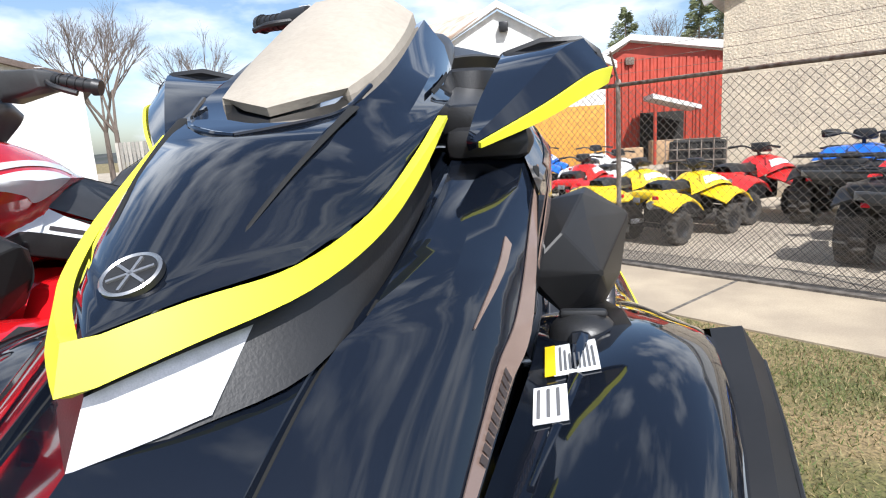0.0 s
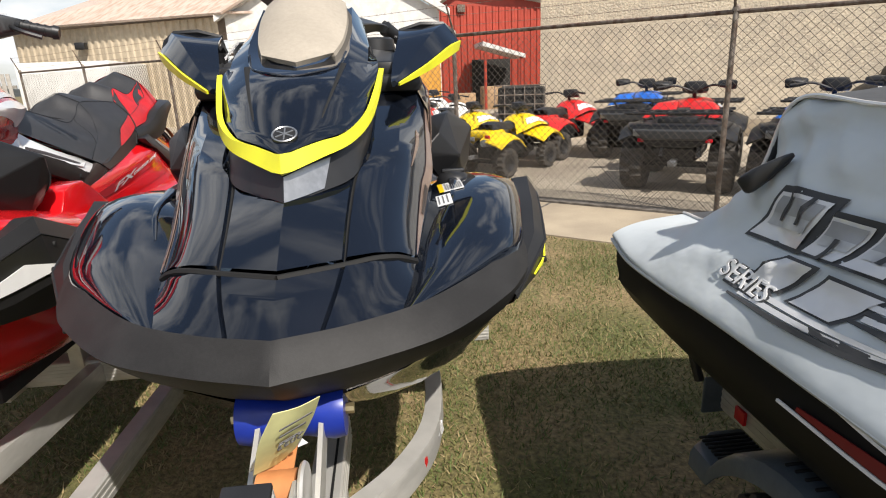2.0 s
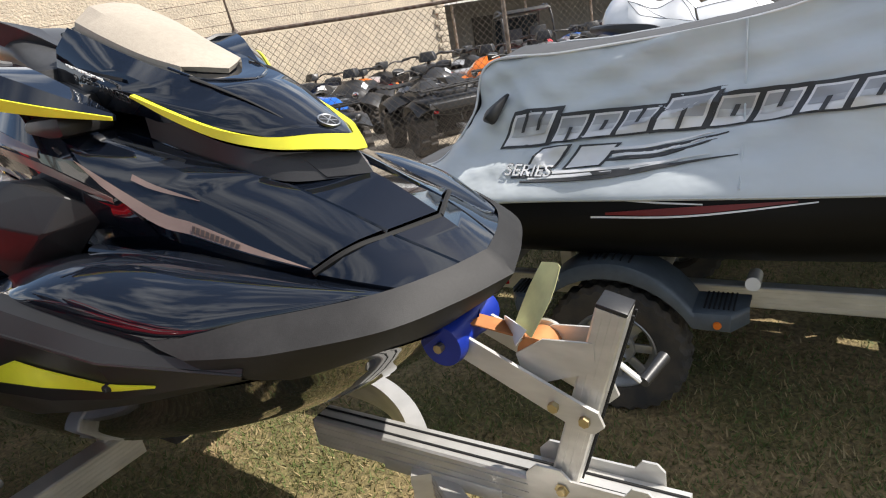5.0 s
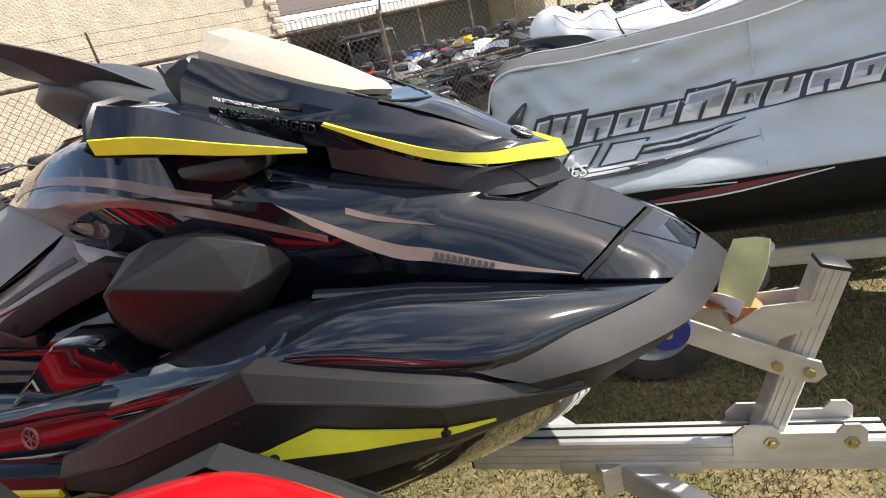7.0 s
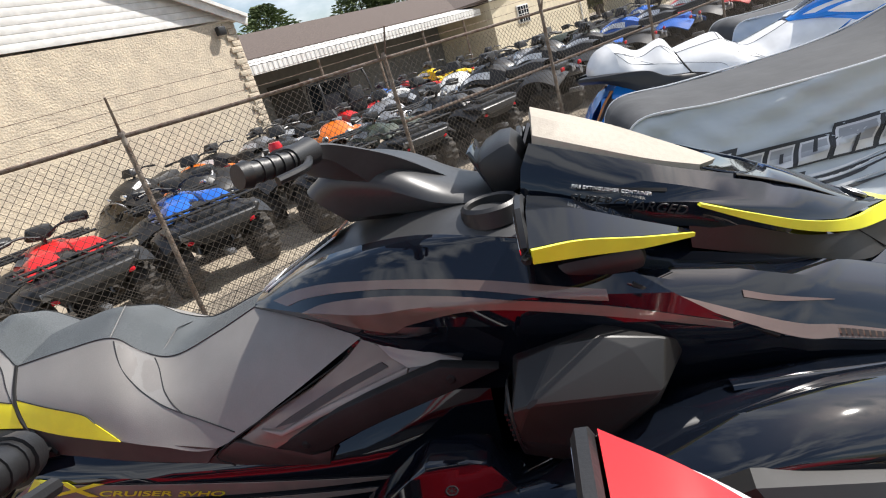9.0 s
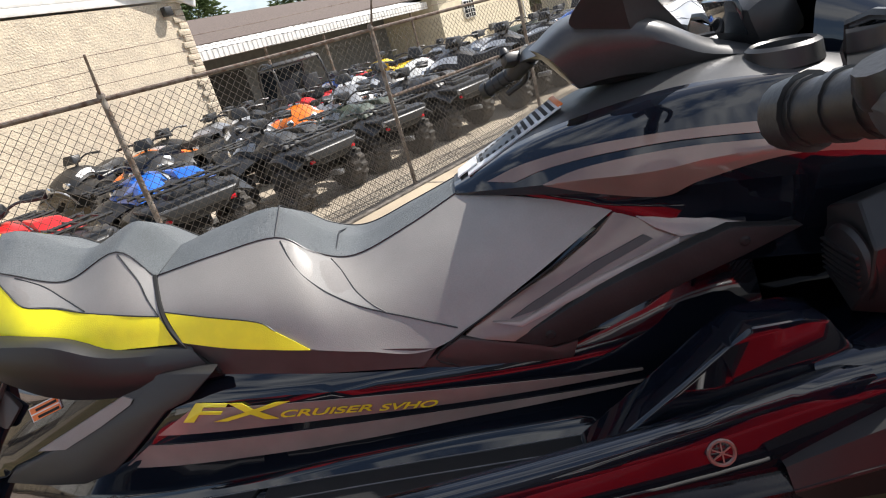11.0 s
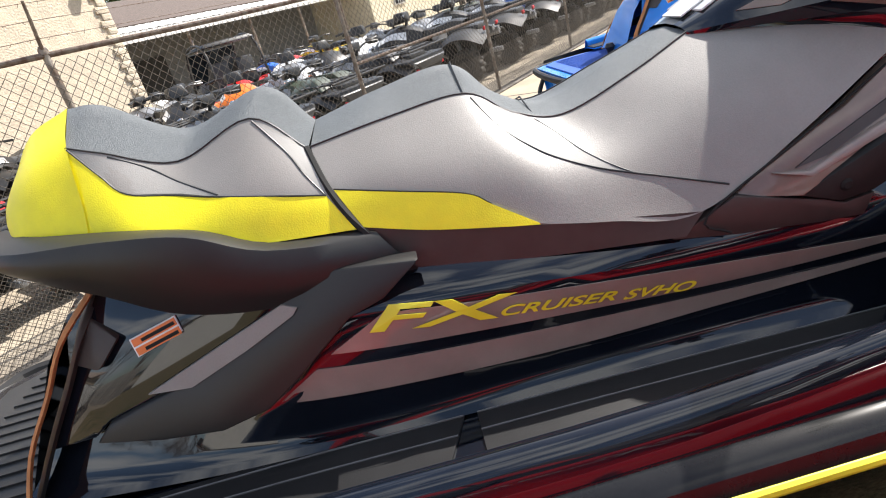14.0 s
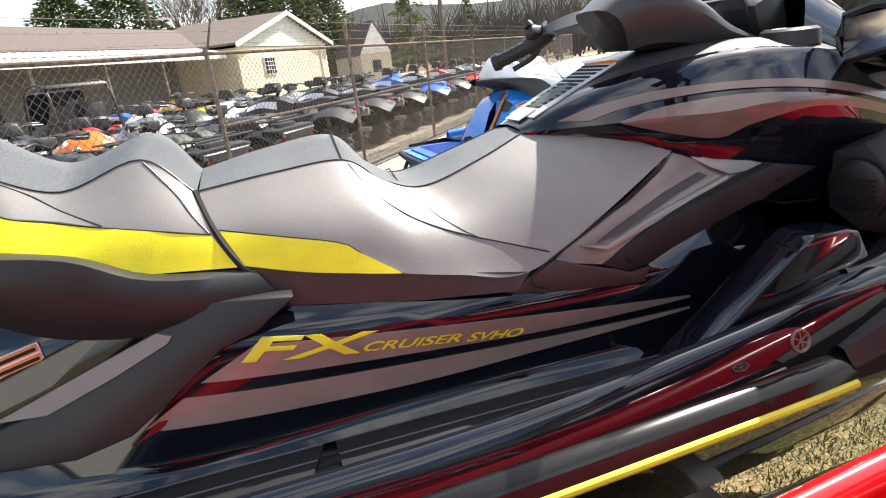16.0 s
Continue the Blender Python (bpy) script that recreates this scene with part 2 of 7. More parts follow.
def grid(bm, rows, mat=0, close=False):
    vs = [[bm.verts.new(q) for q in r] for r in rows]
    n = len(vs)
    for i in range(n if close else n - 1):
        a, b = vs[i], vs[(i + 1) % n]
        for j in range(len(a) - 1):
            f = bm.faces.new((a[j], a[j + 1], b[j + 1], b[j]))
            f.material_index = mat
    return vs


def patch(lines, along=4, across=1, mirror=True, bm=None, mat=0, weld=True):
    """A smooth skin through lines that run the same way; across=1 keeps a crease at every line. Mirrored in x."""
    bm = bm or bmesh.new()
    ls = [spline(l, along) for l in lines]
    if across > 1:
        cols = [spline([l[k] for l in ls], across) for k in range(len(ls[0]))]
        ls = [[c[i] for c in cols] for i in range(len(cols[0]))]
    grid(bm, ls, mat)
    if mirror:
        grid(bm, [[Vector((-q.x, q.y, q.z)) for q in l] for l in ls], mat)
    if weld:
        bmesh.ops.remove_doubles(bm, verts=bm.verts, dist=0.0008)
    return bm


def thick(bm, depth):
    """Give an open skin a back and edges, depth metres inward along its normals."""
    bmesh.ops.recalc_face_normals(bm, faces=bm.faces)
    bmesh.ops.solidify(bm, geom=bm.faces[:], thickness=depth)
    return bm


def box(sx, sy, sz, at=(0, 0, 0), bevel=0.0, rot=None, bm=None, mat=0, taper=1.0):
    bm = bm or bmesh.new()
    m = Matrix.Translation(at) @ (rot or Matrix())
    made = bmesh.ops.create_cube(bm, size=1.0)["verts"]
    for v in made:
        k = taper if v.co.z > 0 else 1.0
        v.co = Vector((v.co.x * sx * k, v.co.y * sy * k, v.co.z * sz))
    faces = {f for v in made for f in v.link_faces}
    for f in faces:
        f.material_index = mat
    if bevel:
        edges = {e for v in made for e in v.link_edges}
        res = bmesh.ops.bevel(bm, geom=list(edges), offset=bevel, segments=2, affect="EDGES", profile=0.5)
        made = list({v for f in res["faces"] for v in f.verts} | {v for v in made if v.is_valid})
    bmesh.ops.transform(bm, matrix=m, verts=made)
    return bm


def turn_to(a, b):
    return (Vector(b) - Vector(a)).to_track_quat("Z", "Y").to_matrix().to_4x4()


def rod(a, b, r, r2=None, seg=10, bm=None, mat=0, cap=True):
    bm = bm or bmesh.new()
    a, b = Vector(a), Vector(b)
    m = Matrix.Translation((a + b) / 2) @ turn_to(a, b)
    k = bmesh.ops.create_cone(bm, cap_ends=cap, segments=seg, radius1=r, radius2=r if r2 is None else r2, depth=(b - a).length, matrix=m)
    for f in {f for v in k["verts"] for f in v.link_faces}:
        f.material_index = mat
    return bm


def tube(pts, r, n=4, seg=8, bm=None, mat=0, flat=1.0):
    """A round (or flattened) tube along a smooth curve; r is a number or a function of 0..1."""
    bm = bm or bmesh.new()
    p = spline(pts, n)
    rings = []
    for i, q in enumerate(p):
        d = (p[min(i + 1, len(p) - 1)] - p[max(i - 1, 0)]).normalized()
        side = d.cross(Vector((0, 0, 1)))
        side = side.normalized() if side.length > 1e-4 else Vector((1, 0, 0))
        up = side.cross(d)
        rr = r(i / (len(p) - 1)) if callable(r) else r
        rings.append([q + side * math.cos(2 * math.pi * k / seg) * rr + up * math.sin(2 * math.pi * k / seg) * rr * flat for k in range(seg + 1)])
    vs = grid(bm, rings, mat)
    for ring in (vs[0], vs[-1]):
        f = bm.faces.new(ring[:-1])
        f.material_index = mat
    bmesh.ops.remove_doubles(bm, verts=bm.verts, dist=0.0002)
    return bm


def lathe(profile, seg=24, axis="Z", at=(0, 0, 0), bm=None, mat=0):
    """Turn (radius, height) pairs about an axis."""
    bm = bm or bmesh.new()
    rings = []
    for k in range(seg + 1):
        a = 2 * math.pi * k / seg
        ring = []
        for r, h in profile:
            c, s = r * math.cos(a), r * math.sin(a)
            v = {"Z": (c, s, h), "X": (h, c, s), "Y": (c, h, s)}[axis]
            ring.append(Vector(v) + Vector(at))
        rings.append(ring)
    grid(bm, rings, mat)
    bmesh.ops.remove_doubles(bm, verts=bm.verts, dist=0.0002)
    return bm


def lugged_tyre(profile, seg, at, deep, bm=None):
    """A tyre turned about x, its tread cut into staggered lugs."""
    bm = bm or bmesh.new()
    most = max(r for r, h in profile)
    rings = []
    for k in range(seg * 4 + 1):
        a = 2 * math.pi * k / (seg * 4)
        ring = []
        for r, h in profile:
            low = (k + (2 if h > 0 else 0)) % 4 < 2
            q = r * (1 - deep) if low and r > most * 0.9 else r
            ring.append(Vector((h, q * math.cos(a), q * math.sin(a))) + Vector(at))
        rings.append(ring)
    grid(bm, rings)
    bmesh.ops.remove_doubles(bm, verts=bm.verts, dist=0.0002)
    return bm


def prism(outline, depth, plane="X", at=0.0, bm=None, mat=0):
    """A flat plate: an outline of (u, v) pairs, pushed out by depth. plane X: u is y, v is z; Y: u is x, v is z; Z: u is x, v is y."""
    bm = bm or bmesh.new()
    def put(u, v, w):
        return {"X": (w, u, v), "Y": (u, w, v), "Z": (u, v, w)}[plane]
    a = [bm.verts.new(put(u, v, at)) for u, v in outline]
    b = [bm.verts.new(put(u, v, at + depth)) for u, v in outline]
    fs = [bm.faces.new(a), bm.faces.new(b[::-1])]
    for i in range(len(a)):
        j = (i + 1) % len(a)
        fs.append(bm.faces.new((a[i], b[i], b[j], a[j])))
    for f in fs:
        f.material_index = mat
    return bm

# ---- the watercraft: bow at y = 0, stern at y = 3.5, centre line x = 0 ----
SKINS = {}


def on_side(lines, y, z, s, smooth=True):
    """The point of a side skin at (y, z); lines run bow to stern. s: the side, 1 port, -1 starboard."""
    key = tuple(tuple(q) for l in lines for q in l)
    if key not in SKINS:
        SKINS[key] = [sorted(spline(l, 8), key=lambda v: v.y) for l in lines]
    sec = []
    for p in SKINS[key]:
        for a, b in zip(p, p[1:]):
            if a.y <= y <= b.y:
                sec.append(a.lerp(b, (y - a.y) / max(1e-6, b.y - a.y)))
                break
        else:
            sec.append(p[0].copy() if y < p[0].y else p[-1].copy())
    if smooth:
        sec = spline(sec, 6)
    sec.sort(key=lambda v: v.z)
    if z <= sec[0].z:
        x = sec[0].x
    elif z >= sec[-1].z:
        x = sec[-1].x
    else:
        x = sec[-1].x
        for a, b in zip(sec, sec[1:]):
            if a.z <= z <= b.z:
                x = a.x + (b.x - a.x) * (z - a.z) / max(1e-6, b.z - a.z)
                break
    return Vector((s * x, y, z))


def taut(pts, n=4):
    """The same broken line with more points, its stretches kept straight."""
    p = [Vector(q) for q in pts]
    return [a.lerp(b, k / n) for a, b in zip(p, p[1:]) for k in range(n)] + [p[-1]]


def flat_skin(p, s):
    return p


def side_decal(name, lines, upper, lower, mat, parent, s, lift=0.003, n=8, across=3, label="", warp=flat_skin, smooth=True):
    """A thin painted shape on a side skin between two (y, z) curves."""
    a = spline([(0, *q) for q in upper], n)
    b = spline([(0, *q) for q in lower], n)
    bm = bmesh.new()
    rows = []
    for k in range(across + 1):
        rows.append([warp(on_side(lines, *(p.lerp(q, k / across)).yz, s, smooth), s) + Vector((s * lift, 0, 0)) for p, q in zip(a, b)])
    grid(bm, rows)
    return part(name, thick(bm, lift * 0.6), mat, parent, label)


def slant_block(name, lines, a, b, h, e0, e1, lean, mat, parent, s, lift, warp=flat_skin, n=3):
    """One slanted plain block from a to b, both (y, z) on its foot line; e0 and e1 are the shares of the height h it covers."""
    bm = bmesh.new()
    rows = []
    for i in range(n + 1):
        e = e0 + (e1 - e0) * i / n
        row = []
        for j in range(n + 1):
            f = j / n
            y, z = a[0] + (b[0] - a[0]) * f + lean * h * e, a[1] + (b[1] - a[1]) * f + h * e
            row.append(warp(on_side(lines, y, z, s), s) + Vector((s * lift, 0, 0)))
        rows.append(row)
    grid(bm, rows)
    return part(name, bm, mat, parent)


def plane_plate(name, outline, skin_x, lift, depth, mat, parent, s, label="", bevel=0.0):
    """A flat plate on a sloping side plane; outline of (y, z), skin_x gives x there."""
    bm = bmesh.new()
    bm.faces.new([bm.verts.new((s * (skin_x(y, z) + lift), y, z)) for y, z in outline])
    out = bmesh.ops.extrude_face_region(bm, geom=bm.faces[:])["geom"]
    bmesh.ops.translate(bm, verts=[v for v in out if isinstance(v, bmesh.types.BMVert)], vec=(-s * depth, 0, 0))
    if bevel:
        bmesh.ops.recalc_face_normals(bm, faces=bm.faces)
        bmesh.ops.bevel(bm, geom=bm.edges[:], offset=bevel, segments=2, affect="EDGES", profile=0.5)
    return part(name, bm, mat, parent, label, 30)


def hull_of(points, bevel=0.0, segments=2):
    """A closed faceted body round points, its edges rounded."""
    bm = bmesh.new()
    for p in points:
        bm.verts.new(p)
    res = bmesh.ops.convex_hull(bm, input=bm.verts[:])
    bmesh.ops.delete(bm, geom=list({g for g in res["geom_interior"] + res["geom_unused"] if isinstance(g, bmesh.types.BMVert)}), context="VERTS")
    bmesh.ops.dissolve_limit(bm, angle_limit=radians(4), verts=bm.verts[:], edges=bm.edges[:])
    if bevel:
        bmesh.ops.bevel(bm, geom=bm.edges[:], offset=bevel, segments=segments, affect="EDGES", profile=0.5)
    return bm


def side_words(text, lines, start, end, height, lean, mat, parent, s, lift=0.004, label=""):
    """Printed words on a side skin: the foot line runs from start to end, both (y, z)."""
    t = lettering(text, 1.0, Matrix(), mat, parent, label, 0.0, weight=0.018)
    co = [v.co for v in t.data.vertices]
    lo, hi = min(c.x for c in co), max(c.x for c in co)
    top = max(c.y for c in co)
    way = 1 if end[0] > start[0] else -1
    for v in t.data.vertices:
        f, g = (v.co.x - lo) / (hi - lo), max(0.0, v.co.y) / top
        y = start[0] + (end[0] - start[0]) * f + way * lean * height * g
        z = start[1] + (end[1] - start[1]) * f + height * g
        v.co = on_side(lines, y, z, s) + Vector((s * (lift + (0.0006 if v.co.z > 0 else 0)), 0, 0))
    return t


def lettering(text, size, m, mat, parent, label="", shear=0.0, name="lettering", weight=0.0):
    cu = bpy.data.curves.new("lettering", "FONT")
    cu.body, cu.size, cu.extrude, cu.shear, cu.offset = text, size, 0.0008, shear, weight
    ob = bpy.data.objects.new("lettering", cu)
    me = bpy.data.meshes.new_from_object(ob)
    bpy.data.objects.remove(ob)
    bpy.data.curves.remove(cu)
    me.materials.clear()
    me.materials.append(mat)
    t = new(name, me)
    t.parent = parent
    t.matrix_local = m
    if label:
        t["label"] = label
    return t


def watercraft(label, m, paint, rubber, accent, stripe, seat_top, seat_side, seat_sunlit, seat_accent, panel, chin, screen, cap, mark, pad, turned=0, drooped=False, column=(0, 0, 0), rear_side=None, flank=None, band_paint=None, group="row of watercraft on trailers"):
    ski = thing("personal_watercraft", label, "jet ski", m, group)

    # hull below the rail
    bm = patch([
        [(0, 0.10, 0.93), (0, 0.40, 0.73), (0, 0.9, 0.60), (0, 1.6, 0.56), (0, 2.6, 0.56), (0, 3.45, 0.57)],
        [(0.10, 0.14, 0.94), (0.26, 0.42, 0.80), (0.36, 0.9, 0.70), (0.42, 1.6, 0.68), (0.43, 2.6, 0.68), (0.42, 3.45, 0.68)],
        [(0.16, 0.16, 0.95), (0.38, 0.42, 0.90), (0.48, 0.9, 0.80), (0.50, 1.6, 0.76), (0.50, 2.6, 0.76), (0.49, 3.45, 0.76)],
        [(0.20, 0.17, 0.96), (0.46, 0.42, 0.99), (0.52, 0.9, 0.98), (0.52, 1.6, 0.90), (0.53, 2.6, 0.88), (0.52, 3.45, 0.88)],
    ], 5, 2)
    part("hull", bm, paint, ski)

    # deck: bow fenders, footwells and gunwales
    deck = [
        [(0.185, 0.14, 1.074), (0.228, 0.283, 1.106), (0.262, 0.46, 1.145), (0.296, 0.65, 1.18), (0.305, 0.9, 1.16), (0.30, 1.2, 1.06)],
        [(0.21, 0.145, 1.084), (0.295, 0.285, 1.124), (0.362, 0.44, 1.164), (0.41, 0.66, 1.204), (0.42, 0.88, 1.185), (0.41, 1.2, 1.10)],
        [(0.228, 0.15, 1.087), (0.335, 0.28, 1.116), (0.43, 0.43, 1.148), (0.488, 0.68, 1.193), (0.495, 0.9, 1.163), (0.455, 1.22, 1.10)],
        [(0.24, 0.157, 1.087), (0.36, 0.282, 1.096), (0.47, 0.43, 1.112), (0.530, 0.72, 1.164), (0.530, 0.92, 1.130), (0.50, 1.24, 1.05)],
    ]
    skirt = [(0.245, 0.175, 1.05), (0.37, 0.305, 1.045), (0.475, 0.445, 1.06), (0.525, 0.73, 1.10), (0.525, 0.93, 1.06), (0.495, 1.25, 0.99)]
    part("bow_deck", patch(deck + [skirt], 5, 4), paint, ski)
    for s in (1, -1):
        bm = tube([(s * 0.30, 0.45, 1.152), (s * 0.345, 0.60, 1.186), (s * 0.36, 0.76, 1.200)], lambda t: 0.004 + 0.012 * t, 5, 8, flat=0.5)
        part("deck_rib", bm, paint, ski)
        base = [[(s * x, y, z - 0.006) for y, z in ((1.30, 0.925), (1.6, 0.935), (2.0, 0.950), (2.6, 0.965), (3.1, 0.965))] for x in (0.29, 0.455)]
        part("footwell", thick(patch(base, 4, 1, mirror=False), 0.01), paint, ski)
        for pad_line in (((1.30, 0.925), (1.6, 0.935), (2.0, 0.950), (2.262, 0.9568)), ((2.28, 0.9572), (2.6, 0.965), (3.1, 0.965))):
            inner, outer = [(s * 0.303, y, z) for y, z in pad_line], [(s * 0.444, y, z) for y, z in pad_line]
            outer[0] = (outer[0][0], outer[0][1] + 0.05, outer[0][2])
            mat_pad = part("footwell_mat", thick(patch([inner, outer], 4, 1, mirror=False), 0.01), DARK, ski, "dark textured footwell mat")
            for f in (0.10, 0.40, 0.9):
                line = [Vector(a).lerp(Vector(b), f) + Vector((0, 0, 0.001)) for a, b in zip(inner, outer)]
                part("mat_line", tube(line, 0.0016, 4, 5), CHARCOAL_MARK, mat_pad)
    bm = patch([
        [(0.43, 0.95, 0.95), (0.43, 1.15, 0.92), (0.435, 1.5, 0.93), (0.44, 2.0, 0.947), (0.44, 2.6, 0.962), (0.43, 3.1, 0.96)],
        [(0.43, 0.95, 1.09), (0.435, 1.17, 1.07), (0.445, 1.5, 1.03), (0.45, 2.0, 0.995), (0.45, 2.6, 1.00), (0.44, 3.1, 0.995)],
        [(0.46, 0.95, 1.12), (0.455, 1.19, 1.10), (0.472, 1.5, 1.056), (0.476, 2.0, 1.018), (0.476, 2.6, 1.022), (0.465, 3.1, 1.01)],
        [(0.51, 0.95, 1.10), (0.495, 1.21, 1.085), (0.499, 1.5, 1.043), (0.504, 2.0, 1.003), (0.504, 2.6, 1.003), (0.485, 3.1, 0.99)],
        [(0.525, 0.95, 1.02), (0.520, 1.21, 0.99), (0.526, 1.5, 0.963), (0.529, 2.0, 0.948), (0.529, 2.6, 0.948), (0.508, 3.1, 0.945)],
        [(0.52, 0.95, 0.91), (0.52, 1.2, 0.90), (0.525, 1.5, 0.905), (0.53, 2.0, 0.90), (0.53, 2.6, 0.90), (0.52, 3.1, 0.90)],
    ], 4, 3)
    part("gunwale", bm, paint, ski)
    for s in (1, -1):
        bm = lathe([(0.017, 0.0), (0.019, s * 0.003), (0.022, s * 0.003), (0.024, 0.0)], 24, "X", (0, 0, 0))
        for k in range(3):
            box(0.002, 0.0025, 0.034, (s * 0.001, 0, 0), 0, Matrix.Rotation(k * math.pi / 3, 4, "X"), bm)
        bmesh.ops.transform(bm, matrix=Matrix.Translation((s * 0.5130, 1.398, 1.0155)) @ Matrix.Rotation(radians(-s * 17.5), 4, "Y"), verts=bm.verts)
        part("hull_badge", bm, flank or STEELPRINT, ski, "small round bronze-grey badge")
        bm = prism([(1.10, 1.03), (1.19, 1.178), (1.225, 1.188), (1.31, 1.190), (1.345, 1.165), (1.60, 0.985), (1.62, 0.93), (1.10, 0.93)], s * 0.085, "X", s * 0.365)
        bmesh.ops.bevel(bm, geom=bm.edges[:], offset=0.008, segments=2, affect="EDGES", profile=0.5)
        part("foot_ramp", bm, paint, ski)
    bm = prism([(-0.46, 3.05), (0.46, 3.05), (0.47, 3.35), (0.36, 3.52), (-0.36, 3.52), (-0.47, 3.35)], 0.06, "Z", 0.86)
    platform = part("boarding_platform", bm, paint, ski, "moulded boarding platform")
    bm = prism([(-0.40, 3.02), (0.40, 3.02), (0.42, 3.34), (0.33, 3.46), (-0.33, 3.46), (-0.42, 3.34)], 0.008, "Z", 0.921)
    part("platform_mat", bm, pad, platform, "ribbed rubber deck mat")
    for k in range(18):
        part("mat_rib", box(0.012, 0.36, 0.006, (-0.35 + k * 0.041, 3.20, 0.931)), pad, platform)
    part("platform_edge", tube([(-0.47, 3.10, 0.90), (-0.48, 3.36, 0.90), (-0.37, 3.535, 0.90), (0.37, 3.535, 0.90), (0.48, 3.36, 0.90), (0.47, 3.10, 0.90)], 0.022, 4, 8), rubber, platform)
    part("boarding_step", tube([(-0.30, 3.54, 0.89), (-0.29, 3.59, 0.80), (-0.22, 3.60, 0.765), (0.05, 3.60, 0.765), (0.12, 3.59, 0.80), (0.13, 3.54, 0.89)], 0.016, 4, 8), DARK, ski, "black folding boarding step")
    part("tow_eye", lathe([(0.0, 0.085), (0.022, 0.082), (0.034, 0.06), (0.022, 0.04), (0.020, 0.015), (0.05, 0.0)], 18, "Z", (0, 3.10, 0.925)), DARK, ski, "black tow knob")
    bm = prism([(-0.50, 3.0), (0.50, 3.0), (0.51, 3.42), (-0.51, 3.42)], 0.20, "Z", 0.66)
    part("transom", bm, paint, ski)

    # rubbing rail and its bright line
    for s in (1, -1):
        bm = bmesh.new()
        runs = []
        for dx, dz in ((-0.02, 0.032), (0.002, 0.031), (0.020, 0.020), (0.030, 0.0), (0.026, -0.026), (0.0, -0.042), (-0.03, -0.042)):
            runs.append([Vector((s * (x + dx), y, z + dz)) for x, y, z in spline([(0.535, 1.30, 0.936), (0.54, 1.5, 0.934), (0.545, 2.2, 0.928), (0.54, 3.0, 0.918), (0.52, 3.42, 0.908)], 5)])
        grid(bm, runs)
        bmesh.ops.holes_fill(bm, edges=bm.edges, sides=0)
        rail = part("rail", bm, RAIL, ski, "glossy black plastic rail", angle=30)
        bm = tube([(s * 0.5645, 1.31, 0.926), (s * 0.5695, 1.5, 0.924), (s * 0.5745, 2.2, 0.918), (s * 0.5695, 3.0, 0.908)], 0.0095, 4, 10)
        part("rail_stripe", bm, stripe, rail, "thin bright rail stripe")

    # bow bumper
    tp = [(0, 0.055, 1.086), (0.12, 0.091, 1.088), (0.24, 0.155, 1.092), (0.36, 0.28, 1.098), (0.43, 0.375, 1.104), (0.482, 0.470, 1.104)]
    md = [(0, 0.006, 1.036), (0.14, 0.050, 1.040), (0.279, 0.116, 1.047), (0.400, 0.242, 1.056), (0.446, 0.315, 1.062), (0.474, 0.376, 1.066)]
    bt = [(0, 0.11, 0.95), (0.11, 0.135, 0.952), (0.22, 0.20, 0.955), (0.33, 0.28, 0.96), (0.375, 0.30, 0.980), (0.405, 0.318, 0.995)]
    def between(a, b, f, out):
        return [(x0 + (x1 - x0) * f + out * x0 / 0.5, y0 + (y1 - y0) * f - out * (1 - x0 / 0.6), z0 + (z1 - z0) * f) for (x0, y0, z0), (x1, y1, z1) in zip(a, b)]
    rows = [tp, between(tp, md, 0.08, 0.001), between(tp, md, 0.5, 0.004), between(tp, md, 0.93, 0.0005), md, between(md, bt, 0.10, 0.004), between(md, bt, 0.5, 0.014), bt]
    part("bow_bumper", patch(rows, 8, 1), rubber, ski, "matte rubber bow bumper", 24)

    # side cover with its bright insert
    for s in (1, -1):
        lines = [taut(l) for l in (
            [(0.418, 0.302, 1.036), (0.488, 0.50, 1.104), (0.512, 0.64, 1.142), (0.53, 0.79, 1.178), (0.51, 1.10, 1.062), (0.50, 1.31, 0.987)],
            [(0.428, 0.298, 1.034), (0.518, 0.50, 1.102), (0.548, 0.64, 1.142), (0.572, 0.795, 1.180), (0.552, 1.10, 1.062), (0.533, 1.31, 0.983)],
            [(0.432, 0.300, 1.024), (0.545, 0.50, 1.082), (0.572, 0.64, 1.114), (0.594, 0.77, 1.139), (0.580, 1.10, 1.012), (0.557, 1.31, 0.955)],
            [(0.428, 0.310, 1.012), (0.530, 0.50, 1.004), (0.577, 0.64, 1.004), (0.608, 0.78, 1.015), (0.590, 1.10, 0.955), (0.562, 1.31, 0.930)],
            [(0.40, 0.33, 0.99), (0.50, 0.50, 0.975), (0.54, 0.64, 0.955), (0.565, 0.78, 0.935), (0.56, 1.10, 0.90), (0.54, 1.31, 0.905)])]
        cover = part("side_cover", patch([[(s * x, y, z) for x, y, z in l] for l in lines[:3] + [[a.lerp(b, f) for a, b in zip(lines[2], lines[3])] for f in (0.2, 0.4, 0.6, 0.8)] + lines[3:]], 1, 1, mirror=False), SATIN, ski, "matte dark angular side cover", 12)
        part("cover_crease", tube([(s * (x - 0.001), y, z) for x, y, z in lines[2]], 0.0035, 1, 6), SATIN, cover)
        face = lines[2:4]
        foot = [(0.432, 1.022), (0.56, 1.030), (0.69, 1.0375), (0.75, 1.041), (0.812, 1.045)]
        def close(l):
            return [(v.y, v.z) for v in taut([(0, *q) for q in l], 5)]
        side_decal("insert", face, close([(0.432, 1.024), (0.56, 1.053), (0.69, 1.083), (0.75, 1.066), (0.812, 1.047)]), close(foot), stripe, cover, s, 0.007, 1, 5, "bright insert with two bolts", flat_skin, False)
